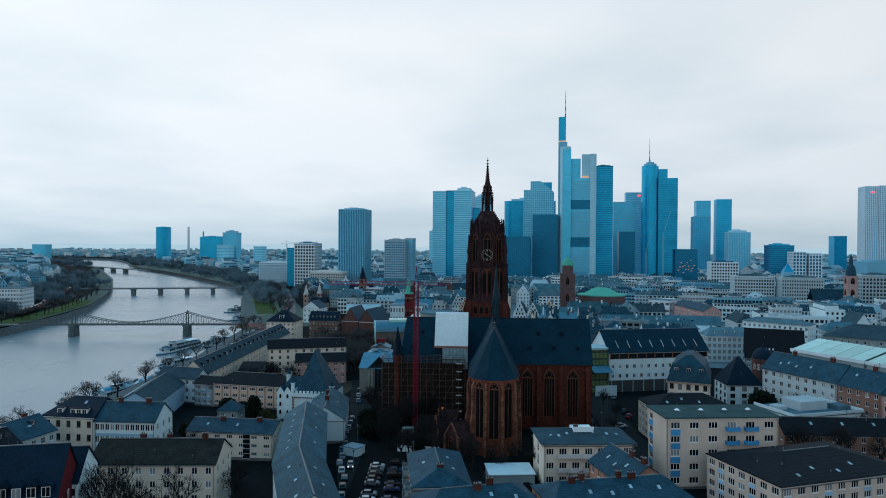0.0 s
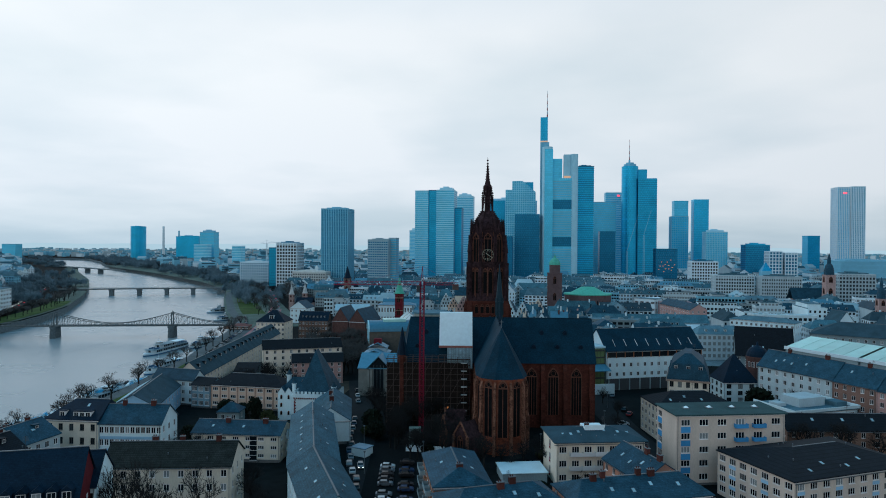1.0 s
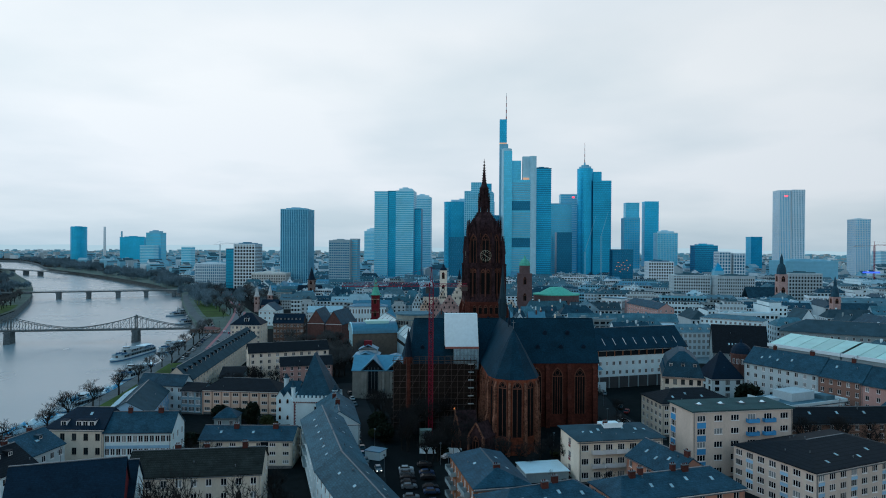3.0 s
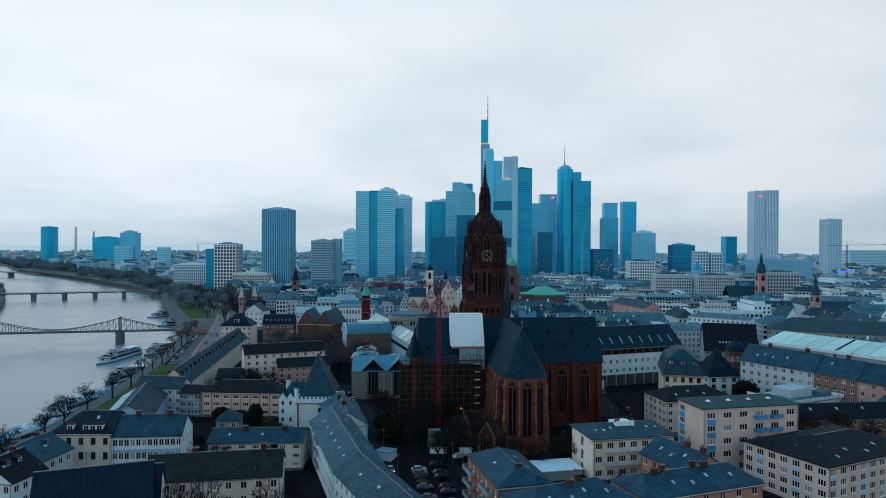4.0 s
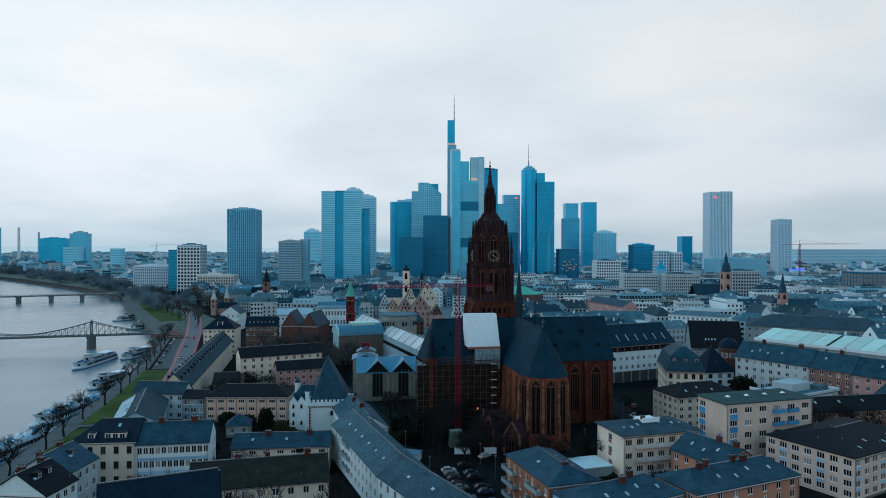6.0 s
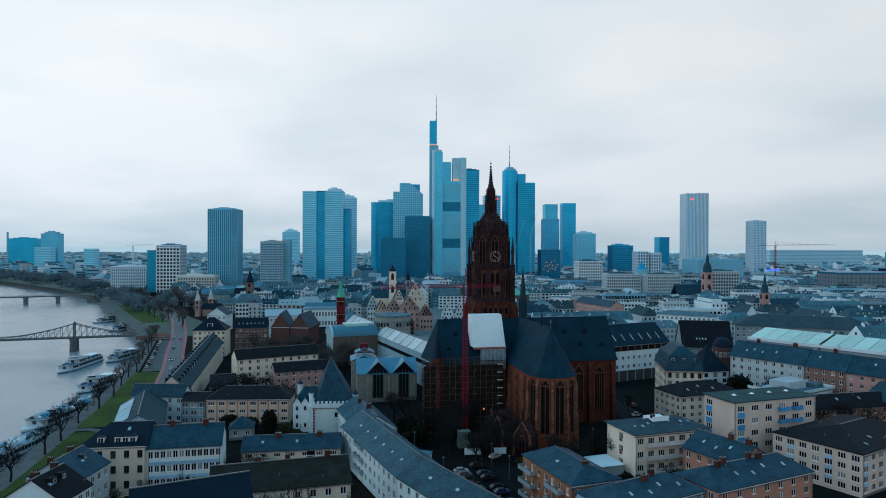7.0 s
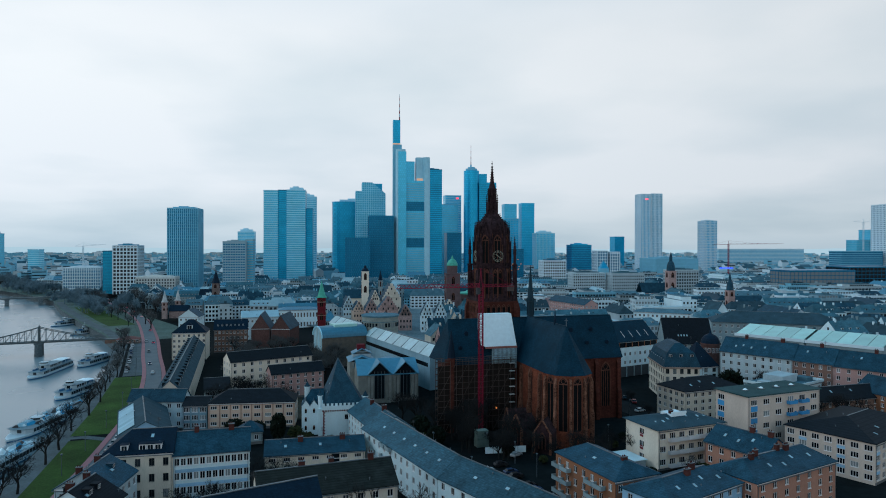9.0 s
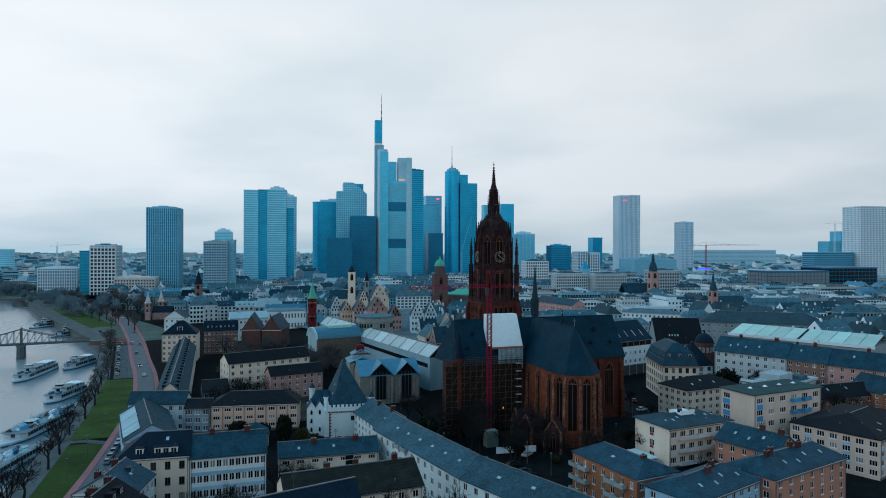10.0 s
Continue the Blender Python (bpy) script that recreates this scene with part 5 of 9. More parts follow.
def church_tower(ob):
    """Square stages, an octagon with belfry gables, a crocketed dome, an open lantern and a spire."""
    tw = new("tower")
    tw.parent = ob
    h1 = 41.0
    sq = MB()
    sq.box(-8.1, 8.1, -8.1, 8.1, 0, h1)
    for z in (14, 27, 35.4, 40.2):
        sq.box(-8.5, 8.5, -8.5, 8.5, z, z + 0.7)
    part("square_stage", sq, SANDSTONE, tw)
    for m in (pose(0, -8.1, 0), pose(8.1, 0, 0, 0, 0, 90), pose(-8.1, 0, 0, 0, 0, -90)):
        for x in (-2.6, 2.6):
            placed("gothic_window", lancet_mesh(2.2, 7.0, 1), tw, m @ pose(x, 0, 28.2))
        for k in range(5):
            placed("blind_arch", lancet_mesh(1.3, 3.6, 0), tw, m @ pose(-4.4 + 2.2 * k, 0, 36.2))
        for x in (-7.3, 7.3):
            placed("buttress", buttress_mesh(1.9, 2.0, h1 + 1.0, SANDSTONE, 0), tw, m @ pose(x, 0, 0))
    # parapet of small gablets round the foot of the octagon
    gb = MB()
    gb.box(-0.75, 0.75, -0.14, 0.14, 0, 0.9)
    gb.solid([(-0.75, -0.14, 0.9), (0.75, -0.14, 0.9), (0, -0.14, 2.3), (-0.75, 0.14, 0.9), (0.75, 0.14, 0.9), (0, 0.14, 2.3)], [(0, 1, 2), (3, 5, 4), (0, 2, 5, 3), (1, 4, 5, 2)])
    gablet = gb.mesh("gablet", [SANDSTONE_DARK])
    for q in (0, 90, -90):
        for k in range(9):
            placed("gablet", gablet, tw, pose(0, 0, h1, 0, 0, q) @ pose(-7.0 + 1.75 * k, -8.2, 0))
    a8 = math.pi / 8
    z2, z3 = h1 + 14.2, h1 + 29.0
    om = MB()
    om.cyl(0, 0, h1, z2, 7.5, 7.2, 8, turn=a8)
    part("octagon_stage", om, SANDSTONE_DARK, tw)
    om = MB()
    om.cyl(0, 0, z2, z3, 6.95, 6.55, 8, turn=a8)
    part("belfry_stage", om, SANDSTONE_DARK, tw)
    for z, r in ((h1 + 0.1, 7.9), (z2 - 0.5, 7.7), (z3 - 0.6, 7.05)):
        om = MB()
        om.cyl(0, 0, z, z + 0.7, r, n=8, turn=a8)
        part("string_course", om, SANDSTONE_DARK, tw)
    rb = MB()
    rb.box(-0.13, 0.13, -0.3, 0.3, 0, 12.6)
    rib = rb.mesh("blind_rib", [STONE_TRACE])
    gm_ = MB()
    for sx in (-1, 1):
        gm_.beam((sx * 2.1, -0.2, 0), (0, -0.2, 6.4), 0.34)
        gm_.beam((sx * 2.1, -0.2, 0), (sx * 2.1, -0.2, -2.2), 0.3)
        gm_.beam((sx * 0.9, -0.2, 1.2), (0, -0.2, 2.6), 0.2)
        for k in range(1, 5):
            gm_.box(sx * 2.1 * (1 - k / 5) - 0.16 + sx * 0.2, sx * 2.1 * (1 - k / 5) + 0.16 + sx * 0.2, -0.34, -0.06, 6.4 * k / 5, 6.4 * k / 5 + 0.3)
    gm_.cyl(0, -0.2, 6.2, 7.6, 0.22, 0.05, 4)
    gm_.box(-0.34, 0.34, -0.3, -0.1, 7.0, 7.2)
    gable = gm_.mesh("gable", [SANDSTONE_DARK])
    # corner shafts step back twice and end in pinnacles
    pm = MB()
    pm.box(-0.62, 0.62, -1.25, 0.5, 0, 12.0)
    pm.solid([(-0.62, -1.25, 12), (0.62, -1.25, 12), (0.62, 0.5, 12), (-0.62, 0.5, 12), (-0.5, -0.75, 13.4), (0.5, -0.75, 13.4), (0.5, 0.5, 13.4), (-0.5, 0.5, 13.4)], [(0, 1, 5, 4), (1, 2, 6, 5), (3, 0, 4, 7)])
    pm.box(-0.5, 0.5, -0.75, 0.9, 13.4, 24.5)
    for z in (4.0, 8.2, 15.2, 19.8, 24.2):
        pm.box(-0.74, 0.74, -1.38 if z < 12 else -0.9, 0.9, z, z + 0.4)
    for sx in (-0.42, 0.42):
        pm.box(sx - 0.14, sx + 0.14, -1.0, -0.72, 13.4, 26.4)
    pm.box(-0.42, 0.42, -0.4, 0.44, 24.5, 28.2)
    spike(pm, 0, 0.02, 28.2, 33.0, 0.62)
    pinnacle = pm.mesh("pinnacle", [SANDSTONE_DARK])
    ip = MB()
    ip.box(-0.3, 0.3, -0.3, 0.3, 0, 2.2)
    spike(ip, 0, 0, 2.2, 4.6, 0.42)
    inner = ip.mesh("small_pinnacle", [SANDSTONE_DARK])
    for j in range(8):
        q = 45 * j
        lo, hi = pose(0, 0, 0, 0, 0, q) @ pose(0, -6.85, 0), pose(0, 0, 0, 0, 0, q) @ pose(0, -6.32, 0)
        for x in (-1.05, 1.05):
            placed("gothic_window", lancet_mesh(1.5, 11.6, 0), tw, lo @ pose(x, 0, h1 + 1.2))
        placed("gothic_window", lancet_mesh(2.7, 11.4, 1), tw, hi @ pose(0, -0.1, z2 + 1.4))
        for x in (-2.35, 0, 2.35):
            if x:
                placed("blind_rib", rib, tw, hi @ pose(x * 0.93, 0, z2 + 0.9))
            placed("blind_rib", rib, tw, lo @ pose(x, 0, h1 + 0.9))
        placed("gable", gable, tw, hi @ pose(0, -0.25, z3 - 3.6))
        placed("pinnacle", pinnacle, tw, pose(0, 0, h1, 0, 0, q + 22.5) @ pose(0, -7.1, 0))
        placed("small_pinnacle", inner, tw, pose(0, 0, z3 - 0.2, 0, 0, q) @ pose(0, -5.9, 0))
    # slender free-standing turrets on the four corners of the square stage
    ct = MB()
    ct.cyl(0, 0, -2, 14.5, 0.95, 0.8, 8)
    for j in range(8):
        a = 2 * math.pi * j / 8
        ct.cyl(0.95 * math.cos(a), 0.95 * math.sin(a), 0, 15.2, 0.13, 0.1, 4)
    ct.cyl(0, 0, 8.0, 8.5, 1.2, n=8)
    ct.cyl(0, 0, 14.5, 15.1, 1.15, n=8)
    ct.cyl(0, 0, 15.1, 19.2, 0.62, 0.55, 8)
    spike(ct, 0, 0, 19.2, 26.6, 0.8, 8)
    turret = ct.mesh("corner_turret", [SANDSTONE_DARK])
    for sx, sy in ((-1, -1), (1, -1), (1, 1), (-1, 1)):
        placed("corner_turret", turret, tw, pose(sx * 7.3, sy * 7.3, h1))
    # dome of eight ribbed sides
    dm = MB()
    prof = [(6.2, 0), (5.95, 1.4), (5.3, 2.9), (4.35, 4.4), (3.3, 5.8), (2.5, 7.2)]
    z0 = z3 - 0.1
    for (r0, a), (r1, b) in zip(prof, prof[1:]):
        dm.cyl(0, 0, z0 + a, z0 + b, r0, r1, 8, turn=a8)
    part("crown_dome", dm, SANDSTONE_DARK, tw)
    dr = MB()
    for (r0, a), (r1, b) in zip(prof, prof[1:]):
        dr.beam((r0, 0, a), (r1, 0, b), 0.42)
        for f in (0.3, 0.85):
            r, z = r0 + (r1 - r0) * f, a + (b - a) * f
            dr.box(r + 0.05, r + 0.65, -0.17, 0.17, z - 0.1, z + 0.28)
    dome_rib = dr.mesh("dome_rib", [SANDSTONE_DARK])
    for j in range(8):
        placed("dome_rib", dome_rib, tw, pose(0, 0, z0, 0, 0, 22.5 + 45 * j))
    # lantern: leaning posts round a slim core, with rings and two crowns of finials
    z4 = z0 + 7.0
    core = MB()
    core.cyl(0, 0, z4 - 0.5, z4 + 11.0, 1.15, 0.6, 8, turn=a8)
    part("lantern_core", core, SANDSTONE_DARK, tw)
    for z, r in ((0.0, 2.5), (3.6, 2.25), (7.0, 1.85), (10.2, 1.5)):
        lm = MB()
        lm.cyl(0, 0, z4 + z, z4 + z + 0.5, r, n=8, turn=a8)
        part("lantern_ring", lm, SANDSTONE_DARK, tw)
    lp, fa, fb = MB(), MB(), MB()
    lp.beam((2.2, 0, 0), (1.25, 0, 11.0), 0.5)
    lp.box(2.0, 2.5, -0.2, 0.2, 0, 4.2)
    spike(fa, 0, 0, 0, 4.4, 0.3)
    spike(fb, 0, 0, 0, 3.4, 0.24)
    post, fin_a, fin_b = lp.mesh("lantern_post", [SANDSTONE_DARK]), fa.mesh("finial", [SANDSTONE_DARK]), fb.mesh("finial", [SANDSTONE_DARK])
    for j in range(8):
        m = pose(0, 0, z4, 0, 0, 22.5 + 45 * j)
        placed("lantern_post", post, tw, m)
        placed("finial", fin_a, tw, m @ pose(2.3, 0, 4.0))
        placed("finial", fin_b, tw, m @ pose(1.75, 0, 7.4))
    top = 99.4
    z5 = z4 + 10.7
    sp = MB()
    sp.cyl(0, 0, z5, z5 + 2.2, 1.45, 0.95, 8, turn=a8)
    sp.cyl(0, 0, z5 + 2.2, top - 2.6, 0.85, 0.2, 8, turn=a8)
    for k in range(7):
        z = z5 + 2.6 + k * 1.05
        r = 0.85 - 0.085 * k
        for j in range(4):
            a = math.pi / 2 * j
            sp.box(r * math.cos(a) - 0.13, r * math.cos(a) + 0.13, r * math.sin(a) - 0.13, r * math.sin(a) + 0.13, z, z + 0.3)
    sp.cyl(0, 0, top - 2.7, top - 2.3, 0.5, 0.25, 8)
    sp.cyl(0, 0, top - 2.3, top, 0.12, 0.07, 4)
    sp.cyl(0, 0, top - 1.5, top - 1.1, 0.42, 0.3, 6)
    part("spire", sp, SANDSTONE_DARK, tw)
    # clock faces: pale hour marks and pointers on a dark open dial
    km = MB()
    for j in range(12):
        q = 2 * math.pi * j / 12
        km.beam((1.35 * math.cos(q), 0, 1.35 * math.sin(q)), (2.15 * math.cos(q), 0, 2.15 * math.sin(q)), 0.34, h=0.08)
        b = 2 * math.pi * (j + 1) / 12
        km.beam((2.25 * math.cos(q), 0, 2.25 * math.sin(q)), (2.25 * math.cos(b), 0, 2.25 * math.sin(b)), 0.1)
    km.beam((-0.5, -0.1, 0.35), (1.6, -0.1, -1.1), 0.2)
    km.beam((0, -0.1, 0), (-0.85, -0.1, 0.75), 0.24)
    clock = km.mesh("clock_dial", [mat("pale_gilt_clock", (0.36, 0.37, 0.30), 0.5, 0.3)])
    for q in (0, 90, 180, 270):
        placed("clock_dial", clock, tw, pose(0, 0, 59.5, 0, 0, q) @ pose(0, -7.25, 0))


cathedral()


# ---------- scaffolding on the south transept, its weather roof, and the tower crane ----------
def weather_roof():
    ob = church_frame("scaffold_cover", "white sheeted weather roof on scaffolding over the cathedral's south roof", "scaffold")
    mb = MB()
    x0, x1 = -18.2, -6.7
    mb.solid([(x0, -44.2, 28.5), (x1, -44.2, 28.5), (x1, -38.8, 39.4), (x0, -38.8, 39.4), (x0, -35.5, 39.4), (x1, -35.5, 39.4), (x1, -35.5, 28.5), (x0, -35.5, 28.5)],
             [(0, 1, 2, 3), (3, 2, 5, 4), (1, 6, 5, 2), (0, 3, 4, 7), (4, 5, 6, 7)])
    part("sheet_roof", mb, SHEET_WHITE, ob, "clean white sheeting")
    em = MB()
    em.box(x0 - 0.1, x1 + 0.1, -44.4, -44.2, 27.9, 28.6)
    part("eaves_board", em, mat("reddish_board", (0.3, 0.12, 0.1)), ob)
    sm = MB()
    for k in range(19):
        x = x0 + 2.8 + k * (x1 - x0 - 2.8) / 18
        sm.box(x - 0.05, x + 0.05, -44.36, -44.2, 20.5, 27.9, 1)
    for z in (20.6, 23.0, 25.4):
        sm.box(x0, x1, -44.4, -44.3, z, z + 0.1, 1)
    for k in range(4):
        a = x0 + 2.8 + k * (x1 - x0 - 2.8) / 4
        sm.box(a + 0.03, a + (x1 - x0 - 2.8) / 4 - 0.03, -44.2, -42.6, 20.5 + 0.3 * (k % 2), 27.9, 0)
    part("netting_screen", sm, [NETTING, ZINC], ob, "grey-blue scaffold netting")


def scaffold():
    ob = church_frame("scaffold", "dark tube scaffolding with pale boards against the cathedral wall", "scaffold")
    x0, x1, y0, y1 = -36.0, -7.5, -46.2, -43.0
    tubes = MB()
    for k in range(14):
        x = x0 + (x1 - x0) * k / 13
        for y in (y0, y1):
            tubes.box(x - 0.07, x + 0.07, y - 0.07, y + 0.07, 0, 25)
    for z in range(2, 25, 2):
        for y in (y0, y1):
            tubes.box(x0, x1, y - 0.05, y + 0.05, z + 1, z + 1.1)
    for k in range(13):
        xa, xb = x0 + (x1 - x0) * k / 13, x0 + (x1 - x0) * (k + 1) / 13
        for z in range(0, 24, 4):
            if (k + z // 4) % 2:
                tubes.beam((xa, y0 - 0.08, z), (xb, y0 - 0.08, z + 4), 0.09)
    part("tube_frame", tubes, SCAFFOLD, ob)
    bm_ = MB()
    bm_.box(-0.5, x1 - x0, 0, 1.4, 0, 0.1)
    deck = bm_.mesh("deck", [mat("weathered_deck", (0.060, 0.036, 0.028), 0.9)])
    for z in range(2, 25, 2):
        placed("deck", deck, ob, pose(x0, y0 + 0.4, z))
    # stair tower with pale landings
    lm = MB()
    lm.box(-0.95, 0.95, -0.15, 0.9, 0, 0.14)
    land = lm.mesh("landing", [PLANK])
    for k in range(9):
        placed("landing", land, ob, pose(-9.6, y0 - 1.3, 1.4 + 2.7 * k))
    # dark sheets added behind the front tubes to darken the wall
    nm = MB()
    nm.box(0, 9.2, 0, 0.04, 0, 22.4)
    dark_sheet = nm.mesh("dust_net", [mat("dark_sheet_cloth", (0.016, 0.012, 0.010), 0.95, vary=0.6, scale=0.4)])
    for x in (-36.1, -26.7, -17.3):
        placed("dust_net", dark_sheet, ob, pose(x, y0 + (0.12 if x > -35 else 0.2), 0.5))


def tower_crane():
    x, y = -17.0, 213.0
    ob = thing("tower_crane", "red lattice tower crane beside the cathedral", "crane", x, y, ground_z(x), 0)
    mast = MB()
    w, H = 1.3, 52.0
    for sx in (-w / 2, w / 2):
        for sy in (-w / 2, w / 2):
            mast.box(sx - 0.11, sx + 0.11, sy - 0.11, sy + 0.11, 0, H)
    z = 0.0
    while z < H - 1.5:
        for a, b in (((-w / 2, -w / 2), (w / 2, -w / 2)), ((w / 2, -w / 2), (w / 2, w / 2)), ((w / 2, w / 2), (-w / 2, w / 2)), ((-w / 2, w / 2), (-w / 2, -w / 2))):
            mast.beam((*a, z), (*b, z + 1.6), 0.11)
            mast.beam((*a, z), (*b, z), 0.10)
        z += 1.6
    part("mast", mast, CRANE_RED, ob)

    def lattice(x0, x1, depth, width):
        jb = MB()
        n = int(abs(x1 - x0) / 1.6)
        for j in range(n):
            a, b = x0 + (x1 - x0) * j / n, x0 + (x1 - x0) * (j + 1) / n
            for s in (-width / 2, width / 2):
                jb.beam((a, s, 0), (b, s, 0), 0.14)
                jb.beam((a, s, 0), ((a + b) / 2, 0, depth), 0.09)
                jb.beam(((a + b) / 2, 0, depth), (b, s, 0), 0.09)
            jb.beam((a, -width / 2, 0), (a, width / 2, 0), 0.08)
            jb.beam((a, 0, depth), (b, 0, depth), 0.14)
        return jb

    jib = part("jib", lattice(-0.8, -29, 1.1, 1.1), CRANE_RED, ob)
    jib.matrix_basis = pose(0, 0, H - 1.2, 0, 0, 12)
    cj = part("counter_jib", lattice(0.8, 12, 0.8, 1.1), CRANE_RED, ob)
    cj.matrix_basis = pose(0, 0, H - 1.2, 0, 0, 12)
    cw = MB()
    cw.box(10, 12, -0.6, 0.6, -1.6, 0.2)
    c = part("counterweight", cw, SCAFFOLD, ob)
    c.matrix_basis = pose(0, 0, H - 1.2, 0, 0, 12)
    cb = MB()
    cb.box(-1.9, -0.8, -1.5, -0.4, -2.3, -0.2)
    c = part("cab", cb, FRAME_DARK, ob)
    c.matrix_basis = pose(0, 0, H - 1.2, 0, 0, 12)
    ap = MB()
    for s in (-0.5, 0.5):
        ap.beam((s, 0, H - 1.2), (0, 0, H + 5), 0.16)
    ap.beam((0, 0, H + 5), (-18, -3.8, H), 0.06)
    ap.beam((0, 0, H + 5), (10.5, 2.2, H - 0.6), 0.06)
    part("apex_frame", ap, CRANE_RED, ob)


weather_roof()
scaffold()
tower_crane()


# ---------- skyline ----------
def tower(label, x0, x1, y, depth, top, body=TW_BLUE, trim=TW_GREY, floor_h=3.8, bay=3.0, band=0.9, fin=0.0, rounded=0.0, cap=0.0, base=-4.0, turn=0.0, name="office_tower", cap_mat=None):
    """A high-rise over the plan x0..x1, y..y+depth, with floor bands and fins standing proud of its glass."""
    cx, cy, w = (x0 + x1) / 2, y + depth / 2, x1 - x0
    ob = thing(name, label, "skyscraper" if top > 60 else "office building", cx, cy, base, turn)
    H = top - base
    if rounded:
        r = min(rounded, w / 2, depth / 2)
        ring = []
        for sx, sy, a0 in ((1, -1, -90), (1, 1, 0), (-1, 1, 90), (-1, -1, 180)):
            for k in range(5):
                a = radians(a0 + k * 22.5)
                ring.append((sx * (w / 2 - r) + r * math.cos(a), sy * (depth / 2 - r) + r * math.sin(a)))
    else:
        ring = [(-w / 2, -depth / 2), (w / 2, -depth / 2), (w / 2, depth / 2), (-w / 2, depth / 2)]
    bm_ = MB()
    bm_.prism(ring, 0, H)
    part("body", bm_, body, ob)
    tm = MB()
    if band:
        grow = [(p[0] * (1 + 0.5 / w), p[1] * (1 + 0.5 / depth)) for p in ring]
        z = floor_h
        while z < H - 0.5:
            tm.prism(grow, z - band / 2, z + band / 2)
            z += floor_h
    if fin:
        n = max(2, round(w / bay))
        for k in range(n + 1):
            x = -w / 2 + w * k / n
            tm.box(x - fin / 2, x + fin / 2, -depth / 2 - 0.4, -depth / 2 + 0.2, 0, H)
        n = max(2, round(depth / bay))
        for k in range(n + 1):
            q = -depth / 2 + depth * k / n
            for sx in (-w / 2, w / 2):
                tm.box(sx - 0.4, sx + 0.4, q - fin / 2, q + fin / 2, 0, H)
    if tm.f:
        part("facade_grid", tm, trim, ob, kind="stuff")
    if cap:
        cm = MB()
        cm.box(-w * 0.36, w * 0.36, -depth * 0.3, depth * 0.3, H, H + cap)
        cm.box(-w * 0.2, w * 0.1, -depth * 0.15, depth * 0.2, H + cap, H + cap * 1.5)
        part("roof_plant", cm, cap_mat or trim, ob)
    rm = MB()
    rm.prism([(p[0] * (1 + 0.7 / w), p[1] * (1 + 0.7 / depth)) for p in ring], H - 0.6, H + 1.0)
    part("parapet", rm, trim, ob)
    return ob


tower("dark glass office tower with a close vertical grid", -284, -246, 905, 34, 107, TW_NAVY, TW_GREY, 3.6, 2.6, 0.35, 1.0, cap=2.5)
tower("white gridded office block with a dark top", -350.5, -321, 905, 30, 58, WINDOW_GLASS, TW_WHITE, 4.6, 4.3, 1.5, 1.2, cap=2.2, cap_mat=TW_NAVY)
tower("narrow blue glass office block beside a white one", -365, -352, 912, 34, 51, TW_BLUE, TW_NAVY, 3.9, 3.2, 0.6)
tower("grey office block with window bands", -212, -184, 890, 30, 63.5, TW_NAVY, CONCRETE_GREY, 3.3, 3, 1.7, 0.5, cap=2)
tower("pale slab block behind", -186, -176, 905, 20, 66, TW_TEAL, CONCRETE_GREY, 3.3, 3, 1.5)
tower("pale banded office tower with dark vertical core", -182, -160, 1082, 44, 146, TW_TEAL, TW_PALE, 3.5, 3, 1.15)
tower("dark blue glass core of an office tower", -160, -146, 1086, 40, 147, TW_BLUE, TW_NAVY, 3.5, 3, 0.4)
tower("pale banded office tower beside a dark core", -146, -117, 1080, 46, 147, TW_TEAL, TW_PALE, 3.5, 3, 1.15, cap=5)
tower("blue glass side of an office tower", -117, -106, 1095, 30, 118, TW_BLUE, TW_NAVY, 3.5, 3, 0.5)
tower("pale office tower behind", -140, -107, 1300, 30, 152, TW_TEAL, TW_PALE, 3.5, 4, 1.8, cap=5)
tower("far hazy office tower", -312, -272, 1700, 30, 92, TW_TEAL, TW_PALE, 3.6, 3, 1.6, cap=6)
tower("dark blue glass tower with rounded corners", -76, 18, 1220, 40, 138, TW_BLUE, TW_BLUE, 3.6, 3, 0.0, rounded=14, cap=5, cap_mat=TW_PALE)
tower("slim blue glass slab tower", -48, -29, 1300, 30, 131, TW_TEAL, TW_BLUE, 3.6, 3, 0.4)
tower("dark low glass office block", -54, -18, 1000, 30, 70, TW_NAVY, TW_NAVY, 3.6, 3, 0.6, 0.4)
tower("dark stone office tower with a flat overhanging top", -16, 22.5, 1060, 36, 106, TW_NAVY, TW_NAVY, 3.7, 2.6, 0.5, 0.5)


